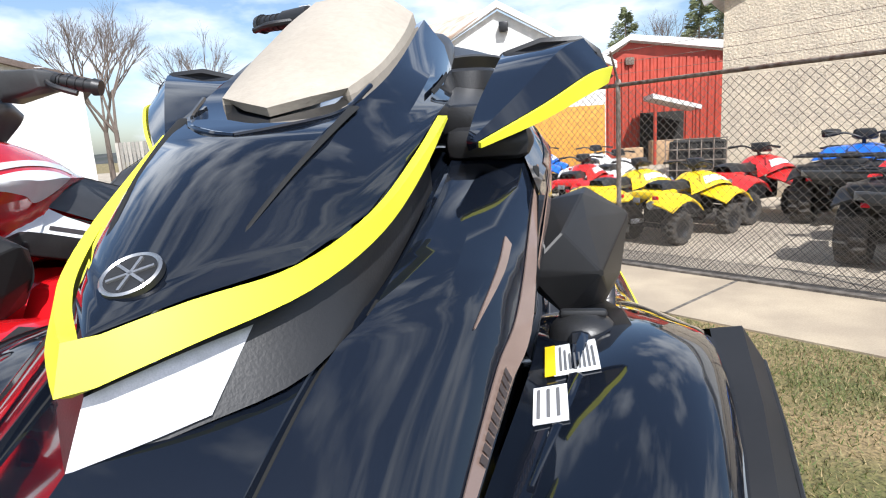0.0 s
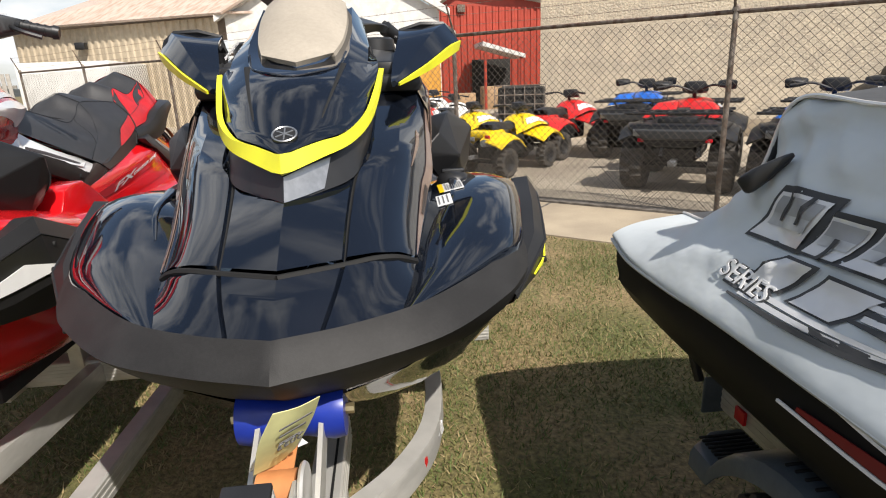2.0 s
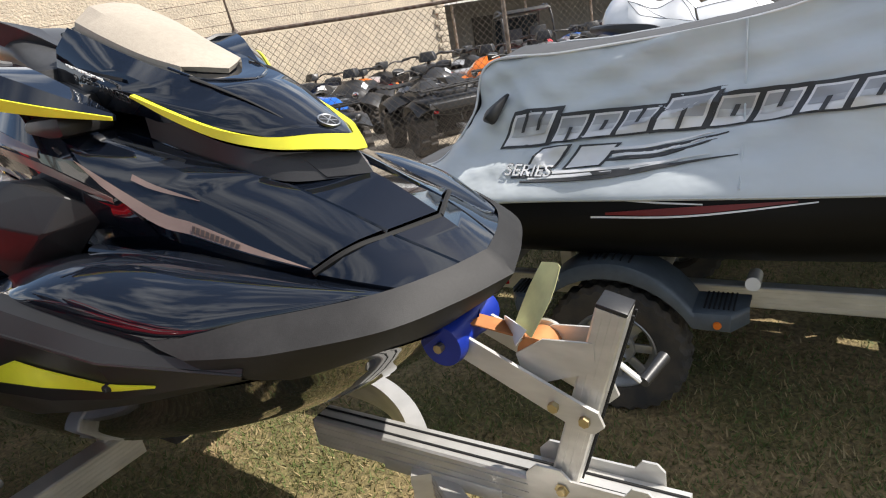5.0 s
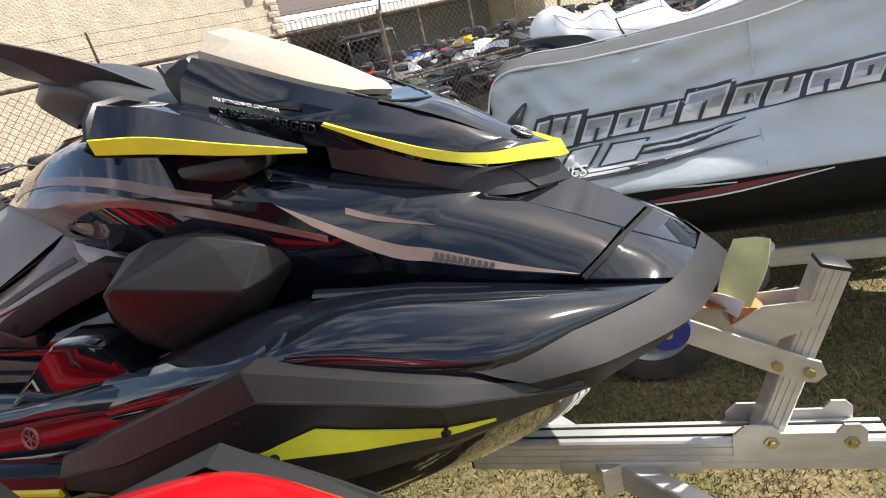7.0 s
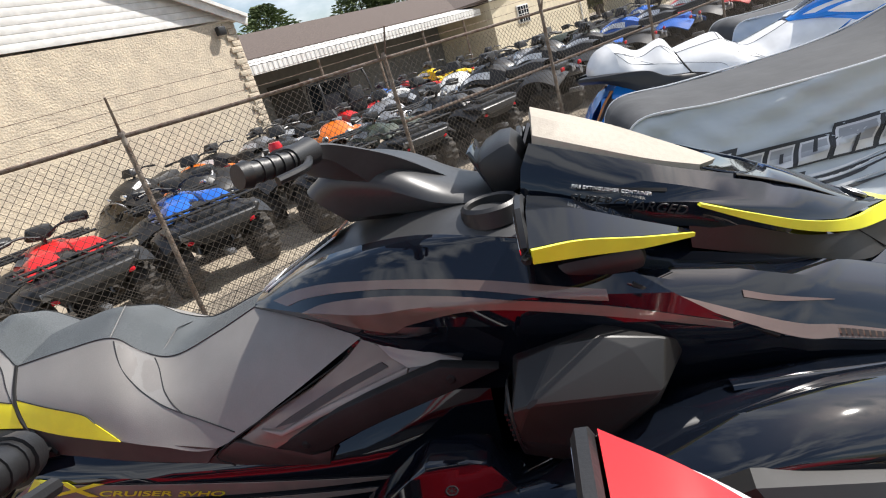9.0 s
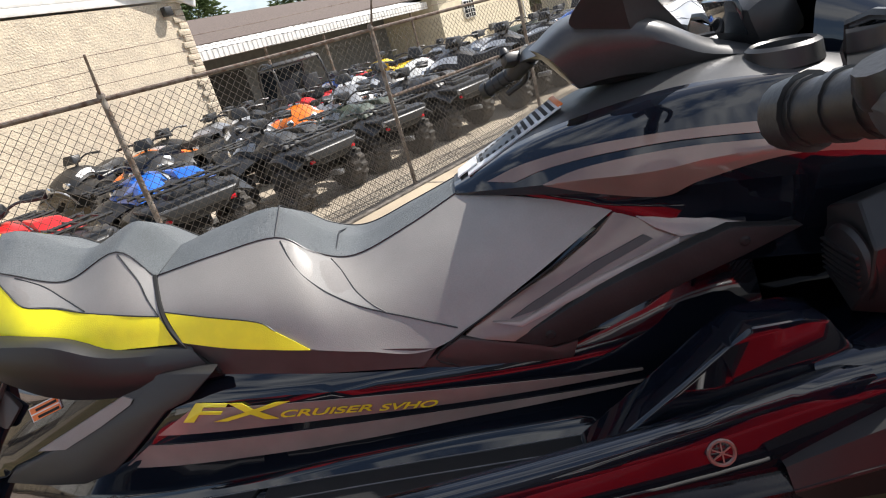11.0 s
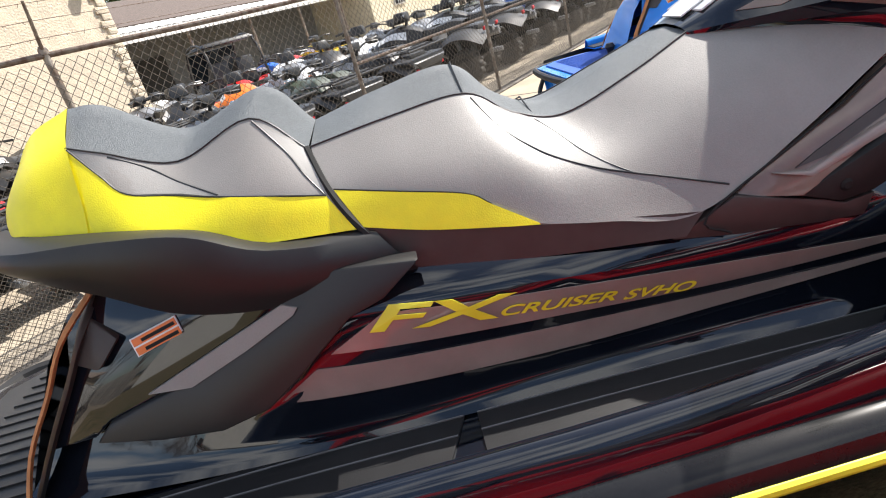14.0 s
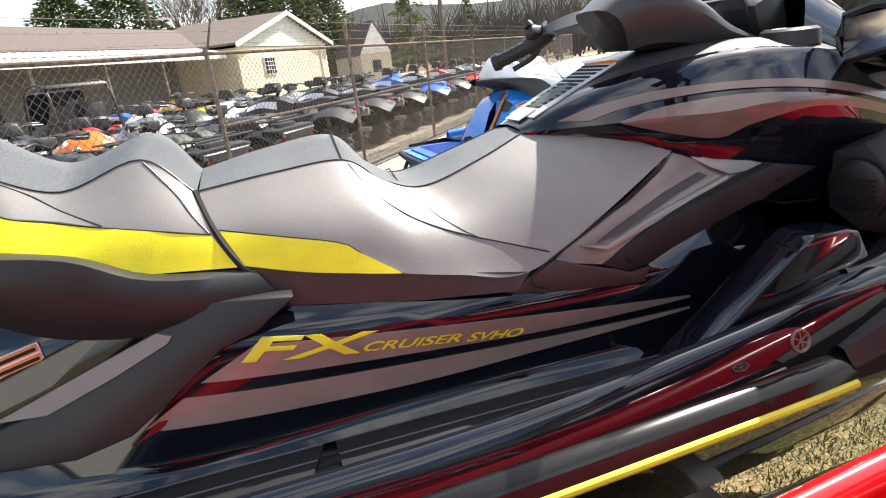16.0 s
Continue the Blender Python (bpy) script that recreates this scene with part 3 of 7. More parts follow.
        for y, z, lift in ((0.762, 1.046, 0.007), (0.504, 1.033, 0.007), (0.815, 1.10, 0.0)):
            q = on_side(face, y, z, s, False) + Vector((s * lift, 0, 0))
            part("bolt", lathe([(0.0, s * 0.004), (0.006, s * 0.004), (0.008, 0.0), (0.009, -s * 0.01)], 12, "X", q), GAP, cover)

    # nose cap and hood, parted by a dark joint
    h = [
        [(0, 0.158, 1.162), (0, 0.295, 1.246), (0, 0.45, 1.300), (0, 0.62, 1.345), (0, 0.90, 1.420)],
        [(0.102, 0.207, 1.159), (0.108, 0.331, 1.2165), (0.119, 0.445, 1.2665), (0.146, 0.53, 1.301), (0.170, 0.92, 1.430)],
        [(0.106, 0.209, 1.152), (0.113, 0.332, 1.2095), (0.125, 0.447, 1.2595), (0.152, 0.532, 1.293), (0.175, 0.92, 1.425)],
        [(0.111, 0.213, 1.161), (0.119, 0.333, 1.220), (0.132, 0.449, 1.272), (0.160, 0.534, 1.308), (0.182, 0.92, 1.436)],
        [(0.160, 0.232, 1.160), (0.178, 0.37, 1.219), (0.200, 0.50, 1.276), (0.223, 0.60, 1.318), (0.238, 0.92, 1.438)],
        [(0.203, 0.258, 1.150), (0.220, 0.40, 1.203), (0.245, 0.54, 1.262), (0.262, 0.64, 1.300), (0.287, 0.90, 1.420)],
        [(0.235, 0.296, 1.128), (0.255, 0.42, 1.160), (0.276, 0.54, 1.200), (0.298, 0.647, 1.242), (0.305, 0.89, 1.400)],
        [(0.215, 0.296, 1.090), (0.245, 0.42, 1.100), (0.262, 0.54, 1.120), (0.270, 0.647, 1.150), (0.280, 0.89, 1.250)],
    ]
    part("hood", patch(h, 6, 1), paint, ski, angle=26)
    n = [
        [(0, 0.054, 1.078), (0, 0.10, 1.118), (0, 0.144, 1.151)],
        [(0.068, 0.072, 1.082), (0.087, 0.135, 1.119), (0.100, 0.194, 1.150)],
        [(0.072, 0.074, 1.077), (0.091, 0.137, 1.112), (0.104, 0.196, 1.143)],
        [(0.077, 0.076, 1.084), (0.096, 0.140, 1.121), (0.109, 0.200, 1.152)],
        [(0.120, 0.090, 1.087), (0.142, 0.152, 1.120), (0.158, 0.220, 1.150)],
        [(0.165, 0.110, 1.088), (0.186, 0.180, 1.114), (0.201, 0.246, 1.140)],
        [(0.200, 0.130, 1.087), (0.218, 0.200, 1.102), (0.233, 0.284, 1.118)],
        [(0.200, 0.150, 1.060), (0.205, 0.200, 1.060), (0.213, 0.284, 1.070)],
    ]
    part("nose_cap", patch(n, 5, 1), paint, ski, angle=26)
    for s in (1, -1):
        part("hood_joint", tube([(0, 0.151, 1.151), (s * 0.104, 0.201, 1.149), (s * 0.160, 0.226, 1.150), (s * 0.202, 0.252, 1.141), (s * 0.234, 0.290, 1.119)], 0.0065, 3, 6), GAP, ski)
        part("hood_joint", tube([(s * 0.303, 0.885, 1.398), (s * 0.301, 0.77, 1.318), (s * 0.297, 0.655, 1.243)], 0.006, 4, 6), GAP, ski)
        # black tube along the trough bottom, standing in for its shade
        part("hood_groove", tube([(s * x, y, z + 0.0005) for x, y, z in h[2][:4]], lambda f: 0.0016 + 0.003 * f, 6, 6), GAP, ski, "black line painted as shade in the hood's tapered recess")
        part("hood_edge", tube([(s * x, y, z) for x, y, z in h[6][:4]], 0.0035, 6, 6), paint, ski)

    # painted band along the lower edge of the hood
    for s in (1, -1):
        top = [Vector(b).lerp(Vector(a), f) for a, b, f in zip(h[5], h[6], (0.06, 0.24, 0.36, 0.38, 0.15))]
        bm = patch([[(s * (x + 0.003), y, z + 0.001) for x, y, z in top], [(s * (x + 0.003), y, z + 0.003) for x, y, z in h[6]]], 6, 2, mirror=False)
        band = part("hood_band", thick(bm, 0.002), flank or panel, ski, "bronze-grey painted band")
        fore_l, low_l = [[Vector(l[2]), Vector(l[3]), Vector(l[3]).lerp(Vector(l[4]), 0.22)] for l in (h[5], h[6])]
        streak = [Vector(p).lerp(Vector(e), f) for p, e, f in zip(fore_l, low_l, (0.02, 0.15, 0.22))]
        bm = patch([[(s * (x + 0.001), y, z + 0.0025) for x, y, z in l] for l in (fore_l, streak)], 6, 1, mirror=False)
        part("hood_streak", thick(bm, 0.002), flank or panel, ski, "thin pointed grey streak")
        for i in range(10):
            f = 0.30 + 0.022 * i
            a, b = spline(top, 8), spline(h[6], 8)
            q = [l[int(g * 32)].lerp(l[int(g * 32) + 1], g * 32 % 1) for l in (a, b) for g in (f, f + 0.016)]
            bm = bmesh.new()
            grid(bm, [[Vector((s * (p.x + 0.006), p.y, p.z + 0.002)) for p in (q[0].lerp(q[2], e), q[1].lerp(q[3], e))] for e in (0.22, 0.5, 0.78)])
            part("mark_bar", bm, SKIRT, band)

    # cowl
    c = [
        [(0, 0.330, 1.329), (0, 0.40, 1.367), (0, 0.555, 1.463), (0, 0.75, 1.505), (0, 1.04, 1.60)],
        [(0.05, 0.382, 1.343), (0.07, 0.45, 1.386), (0.088, 0.56, 1.455), (0.122, 0.75, 1.535), (0.122, 1.01, 1.65)],
        [(0.105, 0.455, 1.352), (0.122, 0.50, 1.38), (0.142, 0.585, 1.425), (0.163, 0.75, 1.51), (0.150, 1.035, 1.61)],
        [(0.145, 0.54, 1.382), (0.168, 0.64, 1.43), (0.184, 0.727, 1.477), (0.18, 0.88, 1.51), (0.165, 1.05, 1.545)],
        [(0.15, 0.58, 1.36), (0.160, 0.66, 1.39), (0.170, 0.75, 1.43), (0.17, 0.9, 1.46), (0.16, 1.06, 1.49)],
    ]
    cowl = part("cowl", patch(c, 6, 1), paint, ski, angle=30)
    ft = [(0, 0.326, 1.327), (0.05, 0.378, 1.340), (0.108, 0.452, 1.352), (0.149, 0.54, 1.384), (0.172, 0.64, 1.432), (0.187, 0.73, 1.479)]
    fb = [(0, 0.313, 1.293), (0.055, 0.368, 1.310), (0.112, 0.449, 1.329), (0.151, 0.54, 1.364), (0.173, 0.64, 1.416), (0.187, 0.735, 1.4755)]
    part("chevron", thick(patch([ft, fb], 5, 1), 0.012), stripe, ski, "bright chevron band", 40)
    ct = [(0, 0.330, 1.290), (0.050, 0.386, 1.306), (0.103, 0.456, 1.322), (0.143, 0.548, 1.354), (0.163, 0.65, 1.405), (0.168, 0.75, 1.45)]
    cb = [(0, 0.300, 1.242), (0.056, 0.353, 1.250), (0.122, 0.429, 1.265), (0.150, 0.545, 1.304), (0.163, 0.65, 1.345), (0.170, 0.75, 1.385)]
    part("chin", patch([ct, cb], 4, 1), DARK, ski)
    ct2 = [(0, 0.322, 1.289), (0.040, 0.367, 1.301), (0.080, 0.417, 1.310)]
    cb2 = [(0, 0.296, 1.246), (0.035, 0.330, 1.251), (0.068, 0.363, 1.257)]
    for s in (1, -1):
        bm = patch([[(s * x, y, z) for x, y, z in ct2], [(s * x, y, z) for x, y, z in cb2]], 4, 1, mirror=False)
        # silver to port; the starboard half's darkening by light is put into its colour
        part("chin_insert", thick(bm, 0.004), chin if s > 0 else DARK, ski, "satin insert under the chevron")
    em = Matrix.Translation((0, 0.386, 1.3615)) @ Matrix.Rotation(radians(31), 4, "X") @ Matrix.Scale(0.74, 4)
    bm = lathe([(0.0, 0.0), (0.026, 0.0), (0.030, 0.0015), (0.033, 0.001), (0.034, -0.006)], 28)
    bmesh.ops.transform(bm, matrix=em, verts=bm.verts)
    badge = part("badge", bm, DARK, ski, "round badge with a silver ring")
    bm = lathe([(0.0285, 0.001), (0.031, 0.003), (0.0335, 0.001)], 28)
    for k in range(3):
        box(0.0035, 0.050, 0.003, (0, 0, 0.0008), 0.0, Matrix.Rotation(k * math.pi / 3, 4, "Z"), bm)
    bmesh.ops.transform(bm, matrix=em, verts=bm.verts)
    part("badge_ring", bm, SILVER, badge)

    for s in (1, -1):
        side_decal("cowl_vent", c[1:4], [(0.78, 1.515), (0.86, 1.535), (0.94, 1.555)], [(0.78, 1.509), (0.86, 1.529), (0.94, 1.549)], GAP, cowl, s, 0.002, 3, 1)
        if s < 0:
            ax = Matrix(((-0.055, -0.293, -0.955, 0), (-0.945, -0.299, 0.145, 0), (-0.328, 0.910, -0.26, 0), (0, 0, 0, 1)))
            lettering("SUPERCHARGED", 0.029, Matrix.Translation((-0.172, 0.9606, 1.530)) @ ax, FAINT, cowl, "faint outlined lettering", 0.2)
            lettering("FIRE EXTINGUISHER CONTAINER", 0.0098, Matrix.Translation((-0.186, 0.950, 1.562)) @ ax, WHITE, cowl, "tiny white lettering")
        # no channel is cut; a flat black strip paints its shaded inside
        part("cowl_groove", tube([(s * 0.054, 0.409, 1.3545), (s * 0.067, 0.4515, 1.3865), (s * 0.0835, 0.5186, 1.4295), (s * 0.100, 0.60, 1.4715), (s * 0.107, 0.642, 1.4905)], lambda f: 0.0018 + 0.006 * f, 5, 8, flat=0.35), GAP, cowl, "black strip painted as the shade of a long tapered recess")
        part("cowl_lip", tube([(0, 0.566, 1.4665), (s * 0.04, 0.585, 1.4725), (s * 0.094, 0.632, 1.4865), (s * 0.112, 0.70, 1.519)], 0.003, 5, 6), paint, cowl)
    # screen cover
    sc = [
        [(0, 0.645, 1.498), (0, 0.74, 1.560), (0, 0.86, 1.633), (0, 0.995, 1.698)],
        [(0.046, 0.668, 1.509), (0.064, 0.755, 1.561), (0.070, 0.87, 1.628), (0.062, 0.995, 1.692)],
        [(0.084, 0.696, 1.518), (0.104, 0.785, 1.556), (0.112, 0.895, 1.610), (0.106, 1.0, 1.660)],
        [(0.087, 0.700, 1.502), (0.107, 0.790, 1.540), (0.115, 0.900, 1.593), (0.109, 1.005, 1.643)],
    ]
    part("windscreen", thick(patch(sc, 6, 1), 0.012), screen, ski, "opaque curved windscreen with a matte cover", 28)

    # body behind the hood, dash
    b0 = [(0.272, 0.92, 1.452), (0.262, 1.1, 1.512), (0.225, 1.3, 1.524), (0.135, 1.55, 1.485), (0.055, 1.735, 1.424)]
    b1 = [(0.308, 0.82, 1.37), (0.325, 1.02, 1.415), (0.31, 1.22, 1.43), (0.235, 1.47, 1.425), (0.074, 1.735, 1.416)]
    b2 = [(0.305, 0.74, 1.30), (0.325, 0.95, 1.345), (0.305, 1.18, 1.375), (0.225, 1.45, 1.39), (0.075, 1.735, 1.412)]
    b3 = [(0.298, 0.65, 1.235), (0.312, 0.9, 1.275), (0.29, 1.15, 1.32), (0.21, 1.43, 1.35), (0.076, 1.735, 1.408)]
    b4 = [(0.25, 0.65, 1.10), (0.27, 0.9, 1.15), (0.26, 1.15, 1.20), (0.24, 1.43, 1.22), (0.2, 1.735, 1.22)]
    bx = [(0.262, 0.92, 1.470), (0.256, 1.1, 1.523), (0.185, 1.3, 1.542), (0.085, 1.55, 1.500), (0.03, 1.735, 1.428)]
    body = part("body_side", patch([bx, b0, b1], 6, 3), paint, ski)
    part("flank_side", patch([b1, b2], 6, 2), paint, body)
    for s in (1, -1):
        around = [b0, b1, b2, b3]
        side_decal("flank_stripe", around, [(1.664, 1.434), (1.58, 1.461), (1.451, 1.479), (1.28, 1.479), (1.12, 1.458), (0.93, 1.405)], [(1.613, 1.430), (1.546, 1.449), (1.439, 1.463), (1.30, 1.465), (1.13, 1.443), (0.93, 1.385)], flank or panel, body, s, 0.003, 6, 3, "bronze painted arc", flat_skin, False)
        side_decal("flank_panel", around, [(1.561, 1.424), (1.489, 1.444), (1.38, 1.454), (1.27, 1.452), (1.13, 1.432), (0.93, 1.375), (0.73, 1.290)], [(1.561, 1.421), (1.468, 1.391), (1.362, 1.368), (1.30, 1.393), (1.15, 1.412), (0.93, 1.355), (0.73, 1.278)], flank or panel, body, s, 0.003, 6, 6, "bronze painted leaf-shaped panel", flat_skin, False)
    part("lower_flank", patch([b2, b3, b4], 6, 2), paint, body)
    d = [
        [(0, 0.92, 1.50), (0, 1.1, 1.55), (0, 1.3, 1.56), (0, 1.55, 1.51), (0, 1.735, 1.43)],
        [(0.16, 0.92, 1.50), (0.17, 1.1, 1.55), (0.11, 1.3, 1.557), (0.05, 1.55, 1.507), (0.02, 1.735, 1.4285)],
        bx,
    ]
    part("dash", patch(d, 6, 3), STEER, ski, "matte grey dash moulding")
    for s in (1, -1):
        bm = lathe([(0.046, -0.03), (0.046, 0.014), (0.052, 0.018), (0.060, 0.012), (0.064, -0.02)], 24, "Z", (s * 0.176, 1.106, 1.553))
        cup = part("cup_holder", bm, DARK, ski)
        bm = lathe([(0.0, -0.028), (0.046, -0.028)], 20, "Z", (s * 0.176, 1.106, 1.553))
        part("cup_floor", bm, GAP, cup)

    # lower body below the seat
    u = [
        [(0.20, 1.2, 1.22), (0.235, 1.5, 1.170), (0.250, 1.9, 1.165), (0.222, 2.29, 1.216), (0.20, 2.6, 1.25), (0.13, 2.9, 1.25)],
        [(0.25, 1.2, 1.10), (0.280, 1.5, 1.085), (0.292, 1.88, 1.115), (0.280, 2.33, 1.175), (0.215, 2.6, 1.20), (0.15, 2.92, 1.19)],
        [(0.26, 1.2, 1.03), (0.278, 1.5, 1.02), (0.280, 1.88, 1.04), (0.287, 2.38, 1.11), (0.25, 2.6, 1.12), (0.17, 2.95, 1.10)],
        [(0.27, 1.2, 0.97), (0.285, 1.5, 0.965), (0.287, 1.9, 0.975), (0.295, 2.4, 1.00), (0.275, 2.7, 1.00), (0.20, 3.05, 0.99)],
        [(0.31, 1.2, 0.92), (0.315, 1.5, 0.93), (0.315, 1.9, 0.945), (0.315, 2.4, 0.96), (0.30, 2.7, 0.965), (0.24, 3.08, 0.96)],
    ]
    lower = part("lower_body", patch(u, 5, 3), paint, ski)
    for s in (1, -1):
        side_decal("upper_band", u, [(2.36, 1.165), (2.1, 1.128), (1.8, 1.085), (1.45, 1.035)], [(2.46, 1.118), (2.1, 1.075), (1.8, 1.045), (1.45, 1.030)], band_paint or panel, lower, s, label="painted band")
        side_decal("lower_band", u, [(2.49, 1.098), (2.1, 1.055), (1.8, 1.028), (1.45, 1.008)], [(2.57, 1.052), (2.1, 1.012), (1.8, 1.004), (1.45, 1.003)], band_paint or panel, lower, s, label="painted band")
        a, b, c, d = (2.389, 2.188, 2.188, 1.872) if s < 0 else (1.872, 2.073, 2.073, 2.389)
        def foot(y, drop=0.0):
            return (y, 1.050 + (y - 1.868) * 0.172 - drop)
        side_words("FX", u, foot(a), foot(b), 0.036, 1.15, mark, lower, s, 0.005, "bold slanted lettering")
        side_words("CRUISER", u, foot(c, -0.002), foot(c + (d - c) * 0.60, -0.002), 0.0165, 1.0, mark, lower, s, 0.005, "slanted lettering")
        side_words("SVHO", u, foot(c + (d - c) * 0.64), foot(d), 0.0165, 1.0, mark, lower, s, 0.005, "slanted lettering")
    bm = patch([[(0, 2.6, 1.30), (0, 2.9, 1.28), (0, 3.08, 0.96)], [(0.20, 2.6, 1.26), (0.13, 2.9, 1.25), (0.20, 3.08, 0.96)]], 3)
    part("rear_body", bm, paint, ski)

    # seat: driver and passenger cushions
    def cushion(t0, t1, t2, t3, name, seat_side=seat_side):
        base = part(name, patch([t1, t2, t3], 8, 6), seat_side, ski, "stitched two-tone vinyl seat cushion", 70)
        part("seat_top", patch([t0, t1], 8, 4), seat_top, base, "darker textured seat top", 60)
        for s in (1, -1):
            part("piping", tube([(s * x, y, z + 0.001) for x, y, z in t1], 0.0016, 6, 5), DARK, base)
        return base
    t0 = [(0, 1.735, 1.425), (0, 1.85, 1.392), (0, 1.98, 1.355), (0, 2.07, 1.395), (0, 2.14, 1.465), (0, 2.27, 1.458), (0, 2.40, 1.435)]
    t1 = [(0.07, 1.73, 1.417), (0.095, 1.85, 1.378), (0.105, 1.98, 1.345), (0.10, 2.065, 1.372), (0.094, 2.135, 1.422), (0.112, 2.27, 1.422), (0.125, 2.405, 1.412)]
    t2 = [(0.15, 1.58, 1.39), (0.185, 1.74, 1.33), (0.212, 1.9, 1.275), (0.212, 2.02, 1.285), (0.203, 2.12, 1.325), (0.198, 2.27, 1.345), (0.19, 2.39, 1.35)]
    t3 = [(0.203, 1.435, 1.352), (0.255, 1.66, 1.25), (0.279, 1.84, 1.178), (0.272, 1.98, 1.202), (0.258, 2.1, 1.228), (0.242, 2.24, 1.26), (0.225, 2.355, 1.288)]
    front = cushion(t0, t1, t2, t3, "driver_seat")
    r0 = [(0, 2.40, 1.435), (0, 2.47, 1.515), (0, 2.62, 1.482), (0, 2.74, 1.556), (0, 2.80, 1.566)]
    r1 = [(0.125, 2.41, 1.41), (0.095, 2.49, 1.478), (0.11, 2.62, 1.445), (0.12, 2.72, 1.490), (0.112, 2.775, 1.512)]
    r2 = [(0.19, 2.39, 1.35), (0.185, 2.5, 1.38), (0.185, 2.62, 1.375), (0.185, 2.70, 1.395), (0.168, 2.765, 1.418)]
    r3 = [(0.225, 2.36, 1.288), (0.222, 2.5, 1.305), (0.22, 2.62, 1.32), (0.217, 2.70, 1.335), (0.196, 2.772, 1.355)]
    rear = cushion(r0, r1, r2, r3, "passenger_seat", rear_side or seat_side)
    bm = patch([
        [(0, 2.80, 1.567), (0, 2.88, 1.540), (0, 2.935, 1.48), (0, 2.955, 1.42), (0, 2.945, 1.375)],
        [(0.1145, 2.772, 1.5125), (0.105, 2.855, 1.488), (0.095, 2.915, 1.452), (0.09, 2.935, 1.41), (0.09, 2.925, 1.372)],
        [(0.1735, 2.762, 1.419), (0.160, 2.84, 1.425), (0.145, 2.895, 1.41), (0.135, 2.91, 1.385), (0.135, 2.90, 1.36)],
        [(0.2015, 2.770, 1.3555), (0.183, 2.84, 1.365), (0.165, 2.89, 1.37), (0.15, 2.90, 1.36), (0.148, 2.895, 1.35)],
    ], 5, 4)
    part("seat_end", bm, seat_accent, rear, "bright vinyl rear end of the seat", 50)
    fore, aft = [t1, t2, t3], [r1, r2, r3]
    for s in (1, -1):
        def seam(lines, pts, parent, out=0.0005, r=0.0016):
            part("piping", tube([on_side(lines, y, z, s) + Vector((s * out, 0, 0)) for y, z in pts], r, 5, 6), DARK, parent)
        side_decal("flash", fore, [(2.382, 1.350), (2.29, 1.326), (2.185, 1.296), (2.150, 1.272), (2.088, 1.229)], [(2.352, 1.289), (2.256, 1.261), (2.164, 1.241), (2.13, 1.234), (2.086, 1.226)], seat_accent, front, s, 0.0035, 6, 4, "bright vinyl flash")
        edge = [(2.396, 1.346), (2.47, 1.366), (2.555, 1.386), (2.63, 1.404), (2.695, 1.426), (2.728, 1.460), (2.758, 1.494), (2.772, 1.510)]
        side_decal("flash", aft, edge, [(2.364, 1.289), (2.47, 1.302), (2.555, 1.312), (2.63, 1.322), (2.70, 1.336), (2.74, 1.346), (2.765, 1.353), (2.772, 1.356)], seat_accent, rear, s, 0.0035, 6, 5, "bright vinyl flash")
        # sun-facing panels, sunlight put into their lighter colour, and their seams
        ca = [(2.127, 1.415), (2.110, 1.383), (2.088, 1.352), (2.050, 1.318), (2.016, 1.296), (1.971, 1.274), (1.919, 1.254)]
        cb = [(2.030, 1.352), (2.022, 1.344), (2.008, 1.330), (1.993, 1.313), (1.976, 1.295), (1.948, 1.273), (1.919, 1.254)]
        leaf = side_decal("pale_panel", fore, ca, cb, seat_sunlit, front, s, 0.0015, 5, 5, "seamed vinyl panel, lightened as if sunlit")
        seam(fore, ca + [(1.874, 1.238), (1.785, 1.206)], leaf, 0.001)
        seam(fore, cb, leaf, 0.001)
        seam(fore, [(2.382, 1.351), (2.29, 1.327), (2.185, 1.297), (2.150, 1.273)], front, 0.003, 0.0013)
        pa = [(2.715, 1.484), (2.663, 1.450), (2.621, 1.419), (2.56, 1.389)]
        pb = [(2.770, 1.508), (2.728, 1.461), (2.695, 1.427), (2.565, 1.388)]
        leaf = side_decal("pale_panel", aft, pb, pa, seat_sunlit, rear, s, 0.0015, 5, 4, "seamed vinyl panel, lightened as if sunlit")
        seam(aft, pa, leaf, 0.001)
        seam(aft, edge, rear, 0.003)
        pc = [(2.486, 1.474), (2.465, 1.448), (2.440, 1.414), (2.421, 1.380), (2.398, 1.348)]
        strip = side_decal("pale_panel", aft, pc, [(2.430, 1.432), (2.420, 1.414), (2.408, 1.390), (2.398, 1.365), (2.386, 1.345)], seat_sunlit, rear, s, 0.0015, 5, 3, "seamed vinyl strip, lightened as if sunlit")
        seam(aft, pc, strip, 0.001)
        # seams over the dark top
        for za, zb, yy, xx in ((1.374, 1.345, 2.025, 0.100), (1.468, 1.421, 2.138, 0.094)):
            part("piping", tube([(s * xx, yy, zb + 0.003), (s * xx * 0.5, yy, (za + zb) / 2 + 0.002), (0, yy, za)], 0.0016, 4, 5), DARK, front)
        part("seat_gap", tube([(s * 0.122, 2.412, 1.412), (s * 0.188, 2.39, 1.352), (s * 0.226, 2.357, 1.288), (s * 0.243, 2.295, 1.21)], 0.006, 5, 6), GAP, ski)
        bm = patch([[(s * 0.279, 1.835, 1.178), (s * 0.258, 2.1, 1.229), (s * 0.225, 2.36, 1.289)], [(s * 0.287, 1.87, 1.148), (s * 0.262, 2.1, 1.172), (s * 0.24, 2.30, 1.206)]], 5, 1, mirror=False)
        part("seat_skirt", thick(bm, 0.01), SKIRT, ski)
